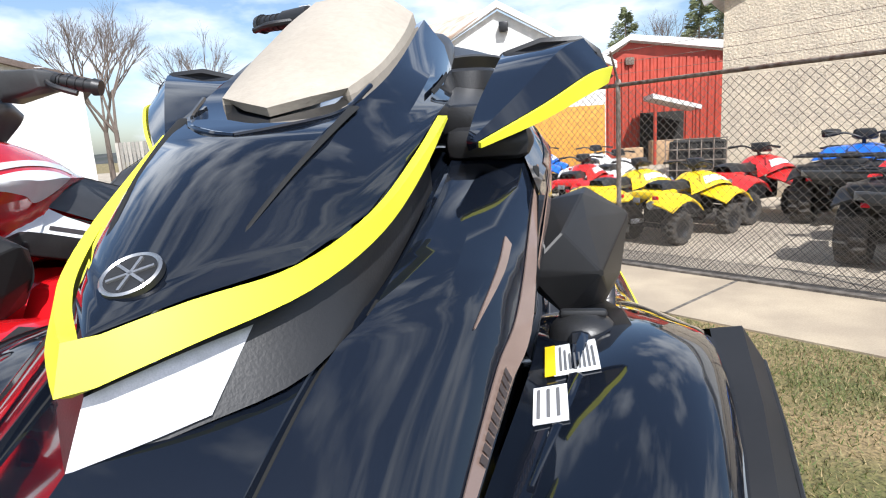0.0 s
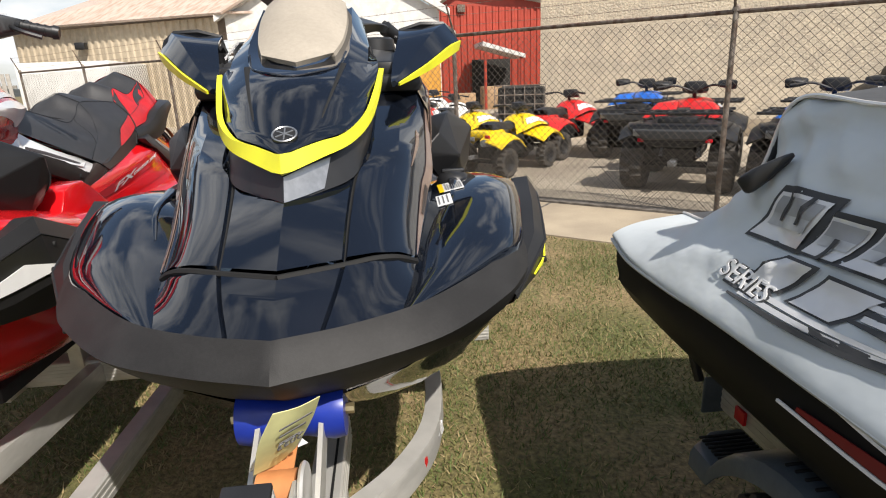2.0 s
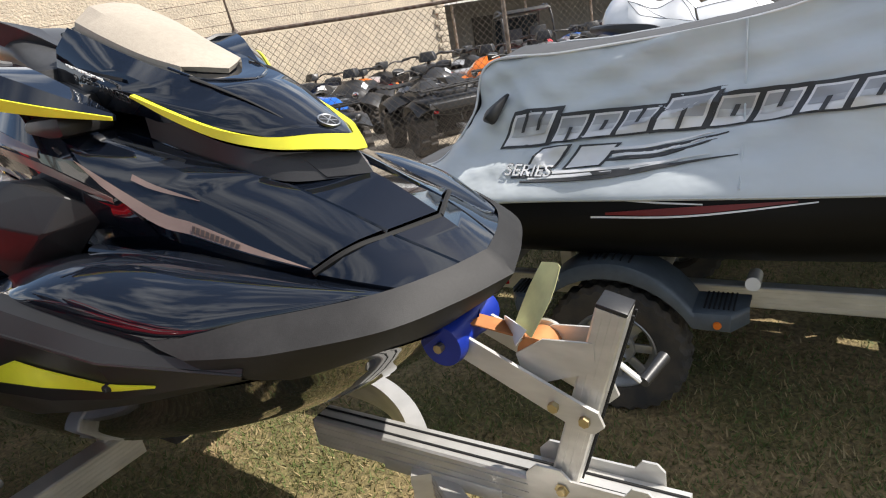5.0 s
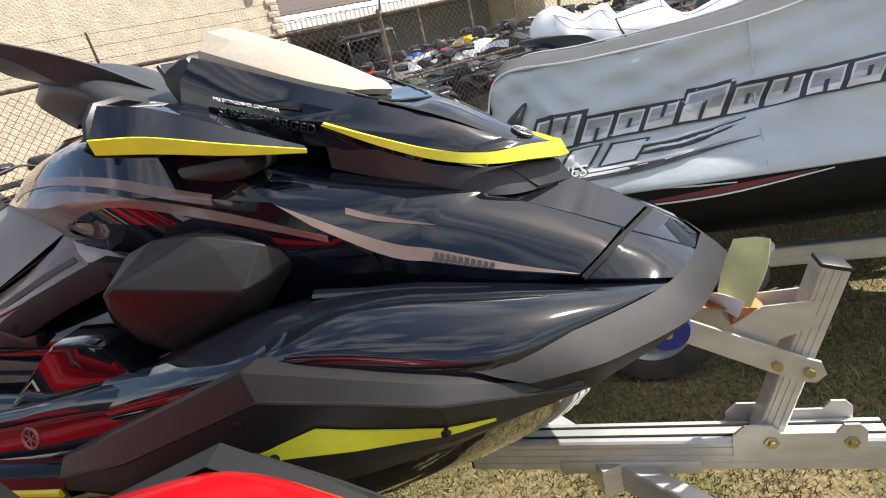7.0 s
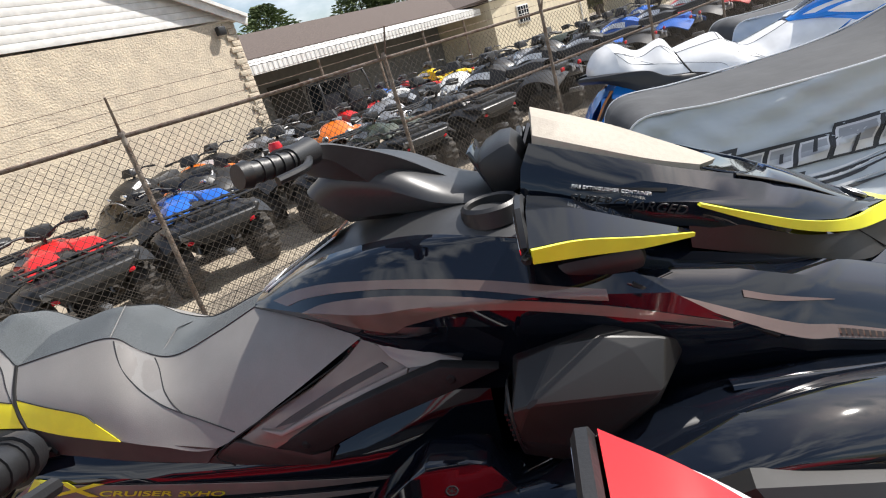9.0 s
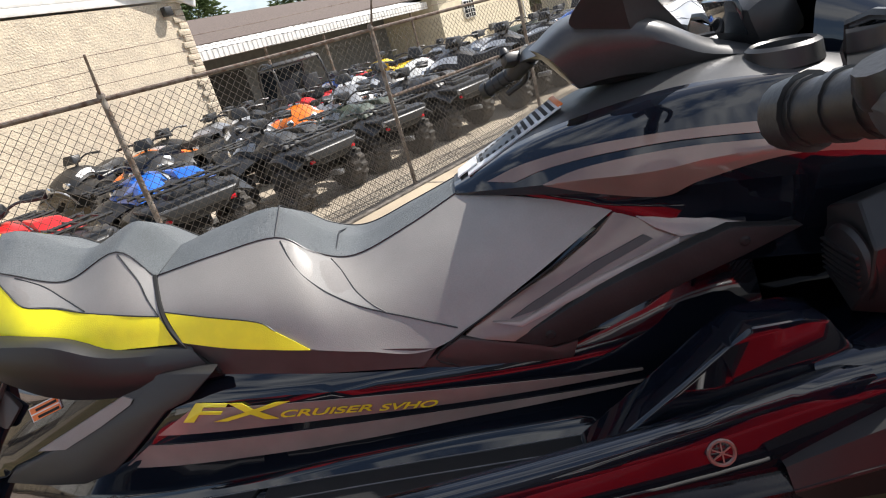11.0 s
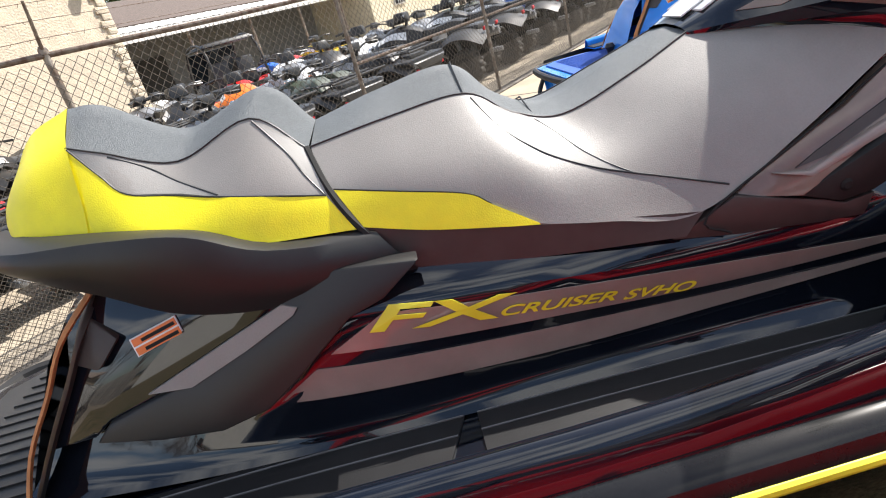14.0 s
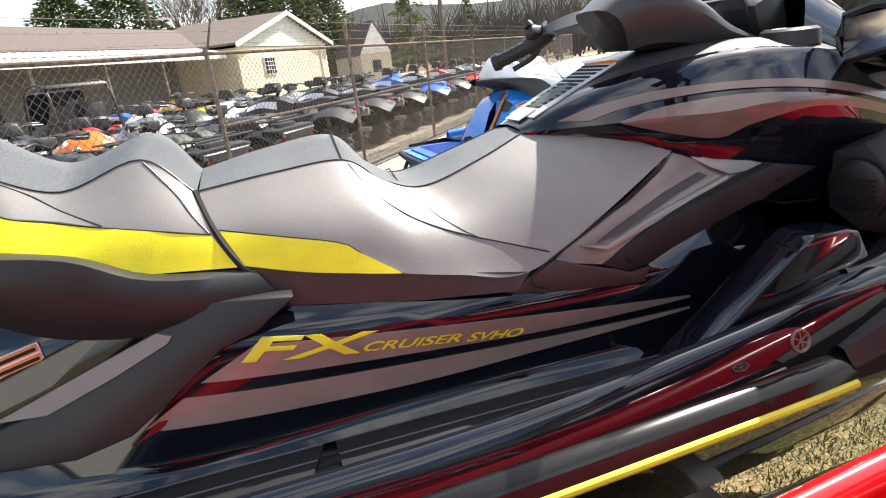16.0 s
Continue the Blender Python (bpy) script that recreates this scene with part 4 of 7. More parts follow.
    for s in (1, -1):
        def mir(l):
            return [(s * x, y, z) for x, y, z in l]
        def face_x(y, z):
            return 0.262 - 0.12 * (y - 1.768) - 0.647 * (z - 1.199)
        def rim_x(y, z):
            return 0.294 - 0.045 * (y - 1.614)
        bronze = flank or panel
        trim = plane_plate("side_panel", [(1.434, 1.354), (1.343, 1.329), (1.222, 1.291), (1.29, 1.276), (1.499, 1.225), (1.641, 1.18), (1.683, 1.164), (1.782, 1.183), (1.716, 1.219), (1.579, 1.267), (1.479, 1.318), (1.447, 1.342)], face_x, 0.0, 0.02, bronze, ski, s, "painted side panel beside the seat", 0.002)
        plane_plate("panel_groove", [(1.68, 1.203), (1.627, 1.211), (1.481, 1.263), (1.39, 1.291), (1.404, 1.3), (1.502, 1.271), (1.642, 1.219)], face_x, 0.003, 0.004, SKIRT, trim, s)
        plane_plate("panel_ridge", [(1.717, 1.204), (1.663, 1.189), (1.551, 1.22), (1.35, 1.277), (1.344, 1.289), (1.558, 1.232), (1.663, 1.197)], face_x, 0.009, 0.012, panel, trim, s, "", 0.0025)
        plane_plate("panel_facet", [(1.431, 1.349), (1.344, 1.327), (1.227, 1.291), (1.344, 1.289), (1.381, 1.308)], lambda y, z: face_x(y, z) - 0.25 * (z - 1.31), 0.007, 0.014, panel, trim, s, "", 0.002)
        plane_plate("side_panel_border", [(1.269, 1.305), (1.152, 1.281), (1.254, 1.246), (1.409, 1.2), (1.516, 1.164), (1.569, 1.141), (1.62, 1.136), (1.683, 1.162), (1.643, 1.182), (1.517, 1.233), (1.33, 1.289)], rim_x, 0.0, 0.03, rubber, trim, s, "", 0.003)
        plane_plate("seat_wedge", [(1.888, 1.143), (1.784, 1.19), (1.642, 1.144), (1.611, 1.13), (1.563, 1.136), (1.579, 1.10), (1.643, 1.105), (1.699, 1.113), (1.787, 1.123)], rim_x, -0.004, 0.03, SKIRT, trim, s, "", 0.003)
        part("panel_joint", tube(mir([(0.203, 1.436, 1.356), (0.206, 1.436, 1.345), (0.212, 1.455, 1.326), (0.256, 1.645, 1.251), (0.284, 1.832, 1.170), (0.292, 1.80, 1.135)]), 0.0021, 5, 6), GAP, trim)
        for x, y, z in ((0.311, 1.251, 1.274), (0.295, 1.613, 1.162)):
            part("bolt", lathe([(0.0, s * 0.003), (0.006, s * 0.003), (0.010, 0.0), (0.011, -s * 0.008)], 12, "X", (s * x, y, z)), GAP, trim)

    # grab handle, rear plates
    for s in (1, -1):
        bm = patch([
            [(s * 0.215, 2.34, 1.285), (s * 0.215, 2.5, 1.305), (s * 0.215, 2.6, 1.355), (s * 0.205, 2.72, 1.385), (s * 0.17, 2.86, 1.405), (s * 0.05, 2.97, 1.405)],
            [(s * 0.240, 2.33, 1.27), (s * 0.255, 2.5, 1.305), (s * 0.265, 2.6, 1.362), (s * 0.26, 2.72, 1.388), (s * 0.22, 2.88, 1.400), (s * 0.06, 3.02, 1.400)],
            [(s * 0.252, 2.30, 1.225), (s * 0.268, 2.5, 1.25), (s * 0.275, 2.62, 1.30), (s * 0.268, 2.74, 1.345), (s * 0.225, 2.89, 1.375), (s * 0.06, 3.02, 1.375)],
            [(s * 0.238, 2.285, 1.195), (s * 0.25, 2.5, 1.205), (s * 0.255, 2.65, 1.24), (s * 0.24, 2.76, 1.30), (s * 0.20, 2.88, 1.350), (s * 0.05, 2.99, 1.355)],
        ], 5, 2, mirror=False)
        part("grab_handle", bm, SATIN, ski, "thick dark grab handle under the rear seat", 40)
        def tail_x(y, z):
            return 0.254 - 0.207 * (y - 2.491) - 0.409 * (z - 1.204)
        plate = plane_plate("rear_cover", [(2.80, 1.31), (2.723, 1.295), (2.603, 1.27), (2.44, 1.25), (2.463, 1.22), (2.69, 1.127), (2.863, 1.079), (2.90, 1.056), (3.0, 1.045), (2.888, 1.202)], tail_x, 0.0, 0.03, paint, ski, s, "glossy sloping rear side cover", 0.004)
        plane_plate("rear_pillar", [(2.44, 1.25), (2.281, 1.238), (2.351, 1.192), (2.412, 1.173), (2.513, 1.102), (2.577, 1.062), (2.665, 1.040), (2.777, 1.040), (2.897, 1.050), (2.863, 1.079), (2.692, 1.127)], tail_x, 0.008, 0.04, SATIN, plate, s, "matte dark slanted pillar", 0.005)
        plane_plate("grey_patch", [(2.51, 1.213), (2.486, 1.205), (2.496, 1.195), (2.585, 1.157), (2.696, 1.116), (2.776, 1.116)], tail_x, 0.011, 0.006, VINYL_SIDE, plate, s)
        lab = plane_plate("caution_label", [(2.786, 1.201), (2.694, 1.225), (2.688, 1.199), (2.778, 1.172)], tail_x, 0.003, 0.003, WHITE, plate, s, "orange and white caution label")
        for k in range(2):
            def at(f, g):
                g = g + 0.5 * k
                return (2.786 - 0.092 * f - 0.008 * g, 1.201 + 0.024 * f - 0.0285 * g)
            plane_plate("label_band", [at(0.03, 0.06), at(0.97, 0.06), at(0.97, 0.46), at(0.03, 0.46)], tail_x, 0.004, 0.001, ATV_ORANGE, lab, s)
            plane_plate("label_line", [at(0.22, 0.20), at(0.93, 0.20), at(0.93, 0.38), at(0.22, 0.38)], tail_x, 0.0048, 0.001, GAP, lab, s)
        for off, r in ((0.0, 0.020), (0.025, 0.014)):
            part("strap", tube([(s * (0.130 + off), 2.83, 1.285), (s * (0.165 + off), 2.87 + off, 1.225), (s * (0.185 + off), 2.92 + off, 1.15), (s * (0.21 + off), 2.985 + off, 1.06), (s * (0.24 + off), 3.06, 0.945)], r, 4, 6, flat=0.35), SKIRT if r > 0.015 else STRAP, ski, "dark tie-down strap")
        part("strap_wrap", hull_of([(s * (x + dx), y, z) for x, y, z in ((0.150, 2.85, 1.25), (0.185, 2.80, 1.21), (0.195, 2.85, 1.165), (0.165, 2.91, 1.18)) for dx in (-0.012, 0.016)], 0.006), SKIRT, ski, "folded brown strap")

    # speaker pods beside the hood
    for s in (1, -1):
        pts = [(0.292, 0.815, 1.245), (0.398, 0.874, 1.237), (0.466, 1.094, 1.298), (0.378, 0.912, 1.318), (0.340, 0.85, 1.305), (0.375, 0.96, 1.350), (0.385, 1.035, 1.354), (0.380, 1.105, 1.333), (0.452, 1.126, 1.283), (0.450, 1.132, 1.222), (0.408, 1.134, 1.155), (0.33, 1.128, 1.19), (0.32, 1.12, 1.31), (0.32, 0.95, 1.342), (0.360, 0.885, 1.195), (0.415, 0.965, 1.183), (0.446, 1.05, 1.195), (0.34, 0.88, 1.17), (0.384, 0.97, 1.14), (0.414, 1.05, 1.13), (0.30, 0.9, 1.2), (0.29, 0.81, 1.26)]
        pod = part("speaker_pod", hull_of([(s * x, y, z) for x, y, z in pts], 0.0025, 1), SATIN, ski, "matte dark creased speaker pod", 12)
        bm = lathe([(0.0, 0.012), (0.045, 0.010), (0.062, 0.004), (0.068, -0.004), (0.075, -0.004)], 28)
        for k in range(6):
            box(0.10, 0.004, 0.006, (0, -0.03 + k * 0.012, 0.012), 0, None, bm)
        bmesh.ops.transform(bm, matrix=Matrix.Translation((s * 0.388, 1.128, 1.238)) @ Matrix.Rotation(radians(-94), 4, "X") @ Matrix.Scale(0.92, 4), verts=bm.verts)
        part("speaker_grille", bm, DARK, pod)

    # mirrors
    for s in (1, -1):
        top = [(s * 0.225, 0.765, 1.448), (s * 0.285, 0.86, 1.51), (s * 0.345, 0.96, 1.575), (s * 0.385, 1.03, 1.60)]
        inn2 = [(s * 0.215, 0.775, 1.445), (s * 0.225, 0.86, 1.50), (s * 0.245, 0.96, 1.56), (s * 0.25, 1.03, 1.585)]
        out = [(s * 0.23, 0.76, 1.443), (s * 0.315, 0.86, 1.49), (s * 0.385, 0.96, 1.535), (s * 0.425, 1.036, 1.552)]
        low = [(s * 0.23, 0.762, 1.436), (s * 0.31, 0.86, 1.468), (s * 0.38, 0.96, 1.505), (s * 0.418, 1.038, 1.526)]
        bot = [(s * 0.218, 0.775, 1.432), (s * 0.225, 0.86, 1.455), (s * 0.245, 0.96, 1.475), (s * 0.255, 1.03, 1.485)]
        bm = bmesh.new()
        grid(bm, [spline(l, 5) for l in (inn2, top, out, low, bot)], close=True)
        bmesh.ops.holes_fill(bm, edges=bm.edges, sides=0)
        mir = part("mirror", bm, paint, ski, angle=20)
        bm = bmesh.new()
        grid(bm, [[q + Vector((s * 0.003, -0.002, 0)) for q in spline(l, 5)] for l in (out, low)])
        part("mirror_flash", thick(bm, 0.005), stripe, mir, "bright lower edge of the mirror")
        part("mirror_stalk", box(0.10, 0.10, 0.05, (s * 0.215, 0.94, 1.475), 0.014), DARK, mir)
        part("mirror_foot", box(0.13, 0.16, 0.05, (s * 0.235, 0.93, 1.44), 0.02), DARK, mir)
        bm = prism([(0.268, 1.492), (0.408, 1.532), (0.412, 1.548), (0.378, 1.592), (0.262, 1.578)], 0.006, "Y", 1.046)
        bmesh.ops.transform(bm, matrix=Matrix.Diagonal((s, 1, 1, 1)), verts=bm.verts)
        part("mirror_glass", bm, CHROME, mir)
        bm = tube([(s * 0.26, 1.044, 1.488), (s * 0.412, 1.044, 1.528), (s * 0.416, 1.042, 1.55), (s * 0.38, 1.042, 1.598), (s * 0.256, 1.042, 1.584), (s * 0.256, 1.044, 1.49)], 0.009, 2, 6)
        part("mirror_rim", bm, DARK, mir)

    # instrument display behind the screen
    hood2 = part("instrument_hood", box(0.20, 0.10, 0.11, (0, 1.07, 1.60), 0.03, Matrix.Rotation(radians(-20), 4, "X")), DARK, ski)
    part("display", box(0.15, 0.012, 0.075, (0, 1.124, 1.618), 0.004, Matrix.Rotation(radians(-20), 4, "X")), GLASSY, hood2, "dark glass instrument display")
    part("vent_panel", box(0.125, 0.235, 0.004, (0, 1.592, 1.4905), 0.001, Matrix.Rotation(radians(-23.5), 4, "X")), SILVERPRINT, ski, "pale vent panel behind the steering")
    for k in range(13):
        f = k / 12
        bm = box(0.11 - 0.045 * f, 0.009, 0.003, (0, 1.50 + 0.18 * f, 1.5325 - 0.078 * f), 0.001, Matrix.Rotation(radians(-24), 4, "X"))
        part("vent_slat", bm, GAP, ski)
    part("vent_strip", box(0.12, 0.012, 0.004, (0, 1.485, 1.540), 0.001, Matrix.Rotation(radians(-20), 4, "X")), ATV_ORANGE, ski, "thin orange strip above the vents")
    bm = box(0.07, 0.05, 0.003, (0.0, 1.70, 1.449), 0, Matrix.Rotation(radians(-24), 4, "X"))
    part("dash_label", bm, WHITE, ski, "small white paper label")
    # steering: column cover, bars and grips
    bm = patch([
        [(0, 1.10, 1.562), (0, 1.2, 1.605), (0, 1.30, 1.665), (0, 1.42, 1.700), (0, 1.52, 1.655)],
        [(0.07, 1.10, 1.558), (0.085, 1.2, 1.598), (0.095, 1.30, 1.660), (0.085, 1.42, 1.692), (0.06, 1.51, 1.65)],
        [(0.115, 1.13, 1.553), (0.125, 1.22, 1.578), (0.125, 1.31, 1.625), (0.11, 1.41, 1.645), (0.08, 1.48, 1.62)],
        [(0.08, 1.16, 1.54), (0.085, 1.24, 1.545), (0.085, 1.32, 1.565), (0.075, 1.40, 1.57), (0.05, 1.44, 1.56)],
    ], 5, 3)
    bmesh.ops.holes_fill(bm, edges=bm.edges, sides=0)
    steer = part("steering_cover", bm, STEER, ski, "matte grey steering column cover")
    steer.location = column
    for s in (1, -1):
        bm = patch([
            [(s * 0.02, 1.20, 1.608), (s * 0.10, 1.29, 1.695), (s * 0.20, 1.365, 1.758), (s * 0.255, 1.39, 1.772)],
            [(s * 0.02, 1.33, 1.690), (s * 0.12, 1.40, 1.735), (s * 0.20, 1.415, 1.762), (s * 0.25, 1.42, 1.770)],
            [(s * 0.02, 1.40, 1.655), (s * 0.12, 1.452, 1.690), (s * 0.20, 1.440, 1.728), (s * 0.25, 1.425, 1.748)],
            [(s * 0.02, 1.30, 1.58), (s * 0.11, 1.34, 1.645), (s * 0.20, 1.375, 1.725), (s * 0.255, 1.392, 1.744)],
            [(s * 0.02, 1.20, 1.603), (s * 0.10, 1.285, 1.690), (s * 0.20, 1.36, 1.753), (s * 0.255, 1.388, 1.768)],
        ], 5, 1, mirror=False)
        bmesh.ops.remove_doubles(bm, verts=bm.verts, dist=0.006)
        bmesh.ops.holes_fill(bm, edges=bm.edges, sides=0)
        if drooped and s > 0:
            bm.free()
            arm = [(0.271, 1.475, 1.716), (0.238, 1.447, 1.722), (0.188, 1.437, 1.722), (0.137, 1.419, 1.722), (0.213, 1.488, 1.727), (0.132, 1.473, 1.728), (0.290, 1.530, 1.700), (0.267, 1.546, 1.700), (0.23, 1.544, 1.700), (0.181, 1.536, 1.700), (0.151, 1.536, 1.700), (0.157, 1.502, 1.706), (0.27, 1.48, 1.68), (0.28, 1.53, 1.675), (0.24, 1.455, 1.67), (0.14, 1.43, 1.66), (0.10, 1.53, 1.64), (0.12, 1.44, 1.64)]
            root = [(0.137, 1.419, 1.722), (0.115, 1.407, 1.722), (0.102, 1.398, 1.722), (0.132, 1.473, 1.728), (0.115, 1.443, 1.722), (0.05, 1.32, 1.69), (0.075, 1.48, 1.675), (0.04, 1.40, 1.65), (0.02, 1.33, 1.64), (0.09, 1.40, 1.65), (0.12, 1.43, 1.66)]
            bm = hull_of([Vector(p) - Vector(column) for p in arm], 0.006, 3)
            part("bar_root", hull_of([Vector(p) - Vector(column) for p in root], 0.006, 3), STEER, steer, angle=22)
        bar = part("handlebar", bm, STEER, steer, angle=22)
        bm = rod((s * 0.235, 1.398, 1.758), (s * 0.305, 1.412, 1.758), *((0.019, 0.022) if drooped and s > 0 else (0.027, 0.024)), 16)
        if not (drooped and s > 0):
            box(0.035, 0.05, 0.03, (s * 0.255, 1.435, 1.765), 0.008, None, bm)
        housing = part("switch_housing", bm, DARK, steer)
        button = part("switch_button", lathe([(0.0, 0.008), (0.010, 0.008), (0.013, 0.0), (0.013, -0.008)], 12, "Z", (s * 0.25, 1.452, 1.784)), TAIL if s < 0 else DARK, housing)
        mm = Matrix.Translation((s * 0.262, 1.400, 1.7865)) @ Matrix.Rotation(radians(180 if s > 0 else 0), 4, "Z")
        ride = lettering("RIDE", 0.014, mm, WHITE, housing, "white lettering on the switch housing")
        bm = rod((s * 0.30, 1.41, 1.758), (s * 0.385, 1.455, 1.765), 0.018, 0.019, 16)
        for k in range(5):
            q = Vector((s * 0.305, 1.412, 1.758)).lerp(Vector((s * 0.38, 1.452, 1.765)), k / 4)
            d = (Vector((s * 0.08, 0.04, 0.007))).normalized() * 0.003
            rod(q - d, q + d, 0.0205, 0.0205, 16, bm)
        grip = part("grip", bm, DARK, steer)
        bm = rod((s * 0.382, 1.453, 1.765), (s * 0.398, 1.462, 1.767), 0.024, 0.021, 16)
        part("grip_end", bm, DARK, grip)
        lever = part("lever", tube([(s * 0.27, 1.39, 1.752), (s * 0.33, 1.375, 1.745), (s * 0.385, 1.405, 1.742)], 0.008, 4, 8), DARK, steer)
        if drooped and s > 0:
            pivot = Matrix.Translation((0, 1.36, 1.66))
            swung = Matrix.Translation((-0.046, 0.098, 0.062)) @ pivot @ Matrix.Rotation(radians(18), 4, "Y") @ Matrix.Rotation(radians(-13.7), 4, "Z") @ pivot.inverted()
            for ob in (housing, grip, lever):
                ob.matrix_local = swung
            button.matrix_local = swung.inverted() @ Matrix.Translation(Vector((0.268, 1.534, 1.704)) - Vector(column)) @ Matrix.Rotation(radians(-25), 4, "X") @ Matrix.Translation((-0.25, -1.452, -1.784))
            ride.matrix_local = swung.inverted() @ Matrix.Translation(Vector((0.240, 1.487, 1.7295)) - Vector(column)) @ Matrix.Rotation(math.pi, 4, "Z") @ Matrix.Rotation(radians(-3), 4, "Y")
        # the steering stands turned, port side down and aft
        if turned and s > 0:
            pivot = Matrix.Translation((0, 1.36, 1.66))
            for ob in (bar, housing, grip, lever):
                ob.matrix_local = pivot @ Matrix.Rotation(radians(turned), 4, (0, 0.8, 0.6)) @ pivot.inverted()

    # fuel cap and warning labels on the port bow deck, paper-white
    bm = lathe([(0.0, 0.020), (0.018, 0.019), (0.034, 0.012), (0.043, 0.001), (0.046, -0.02)], 28, "Z", (0.362, 0.745, 1.195))
    box(0.062, 0.014, 0.014, (0.362, 0.745, 1.214), 0.006, None, bm)
    part("fuel_cap", bm, DARK, ski, "round black fuel cap")
    def deck_label(x0, x1, y0, y1, lift, mat, name="warning_label"):
        rows = []
        for i in range(3):
            x = x0 + (x1 - x0) * i / 2
            rows.append([Vector((x, y, deck_z(x, y) + lift)) for y in (y0, (y0 + y1) / 2, y1)])
        bm = bmesh.new()
        grid(bm, rows)
        return part(name, thick(bm, 0.0015), mat, ski)
    def deck_z(x, y):
        best = 1.1
        sec = []
        for l in deck:
            p = spline(l, 6)
            for a, b in zip(p, p[1:]):
                if a.y <= y <= b.y:
                    sec.append(a.lerp(b, (y - a.y) / (b.y - a.y)))
                    break
        for a, b in zip(sec, sec[1:]):
            if a.x <= x <= b.x:
                best = a.z + (b.z - a.z) * (x - a.x) / (b.x - a.x)
        return best + 0.004
    if stripe is not LIME:
        return ski
    deck_label(0.322, 0.372, 0.605, 0.685, 0.001, WHITE)
    deck_label(0.312, 0.324, 0.605, 0.685, 0.002, ATV_YELLOW, "label_band")
    for k in range(8):
        deck_label(0.329 + 0.0052 * k, 0.331 + 0.0052 * k, 0.612, 0.675 - 0.012 * (k % 3), 0.0025, CHARCOAL_MARK, "label_line")
    deck_label(0.300, 0.335, 0.525, 0.585, 0.001, WHITE)
    for k in range(3):
        deck_label(0.304 + 0.010 * k, 0.307 + 0.010 * k, 0.532, 0.578, 0.0025, CHARCOAL_MARK, "label_line")
    return ski


PAL_BLACK = dict(paint=GELCOAT, rubber=RUBBER, accent=LIME, stripe=LIME, seat_top=VINYL_TOP, seat_side=VINYL_SIDE, seat_sunlit=VINYL_SUNLIT, seat_accent=VINYL_LIME, panel=BROWN, chin=SILVER, screen=BEIGE, cap=RUBBER, mark=LIME, pad=DARK, flank=FLANK)
PAL_RED = dict(paint=RED, rubber=RUBBER, accent=WHITE, stripe=WHITE, seat_top=VINYL_BLACK, seat_side=VINYL_BLACK, seat_sunlit=VINYL_BLACK, rear_side=VINYL_RED, band_paint=RED, seat_accent=VINYL_RED, panel=WHITE, chin=SILVER, screen=DARK, cap=RUBBER, mark=WHITE, pad=DARK)
PAL_BLUE = dict(paint=BLUE, rubber=RUBBER, accent=WHITE, stripe=BLUE, seat_top=WHITE, seat_side=WHITE, seat_sunlit=WHITE, seat_accent=WHITE, panel=WHITE, chin=SILVER, screen=WHITE, cap=RUBBER, mark=WHITE, pad=BLUEMAT)
watercraft("glossy black three-seat watercraft with lime yellow trim on a trailer", pose(0, 0, 0), turned=40, **PAL_BLACK)
watercraft("glossy red and black three-seat watercraft beside the black one", pose(-1.275, -0.045, -0.02), drooped=True, column=(0, 0.055, -0.03), **PAL_RED)
watercraft("blue and white watercraft behind the covered one", pose(2.85, -2.33, 0.0), **PAL_BLUE)

# ---- trailers ----
def beam(a, b, w, h, mat_bm=None, bevel=0.006, ribs=0):
    """A straight box section from a to b, with ribs pressed into its sides."""
    a, b = Vector(a), Vector(b)
    d = b - a
    rot = d.to_track_quat("Y", "Z").to_matrix().to_4x4()
    if not ribs:
        return box(w, d.length, h, (a + b) / 2, bevel, rot, mat_bm)
    side = [(w / 2 - bevel, -h / 2), (w / 2, -h / 2 + bevel)]
    for k in range(ribs):
        z, t = -h * 0.38 + h * 0.76 * (k + 0.5) / ribs, h * 0.15 / ribs
        side += [(w / 2, z - t), (w / 2 + 0.002, z - t), (w / 2 + 0.002, z + t), (w / 2, z + t)]
    side += [(w / 2, h / 2 - bevel), (w / 2 - bevel, h / 2)]
    ring = side + [(-x, z) for x, z in reversed(side)]
    bm = mat_bm or bmesh.new()
    ends = [[bm.verts.new((a + b) / 2 + rot @ Vector((x, y * d.length / 2, z))) for x, z in ring] for y in (-1, 1)]
    for i in range(len(ring)):
        j = (i + 1) % len(ring)
        bm.faces.new((ends[0][i], ends[1][i], ends[1][j], ends[0][j]))
    for e in ends:
        bm.faces.new(e)
    bmesh.ops.recalc_face_normals(bm, faces=bm.faces)
    return bm


def bent_beam(pts, w, h, n=5):
    """A box section swept along a curve, upright."""
    p = spline(pts, n)
    rows = []
    for i, q in enumerate(p):
        d = (p[min(i + 1, len(p) - 1)] - p[max(i - 1, 0)]).normalized()
        s = d.cross(Vector((0, 0, 1))).normalized() * w / 2
        u = Vector((0, 0, h / 2))
        ring = [q + s + u, q + s * 1.12 + u * 0.5, q + s, q + s * 1.12 - u * 0.5, q + s - u, q - s - u, q - s * 1.12 - u * 0.5, q - s, q - s * 1.12 + u * 0.5, q - s + u, q + s + u]
        rows.append(ring)
    bm = bmesh.new()
    vs = grid(bm, rows)
    for ring in (vs[0], vs[-1]):
        bm.faces.new(ring[:-1])
    bmesh.ops.remove_doubles(bm, verts=bm.verts, dist=0.0003)
    return bm


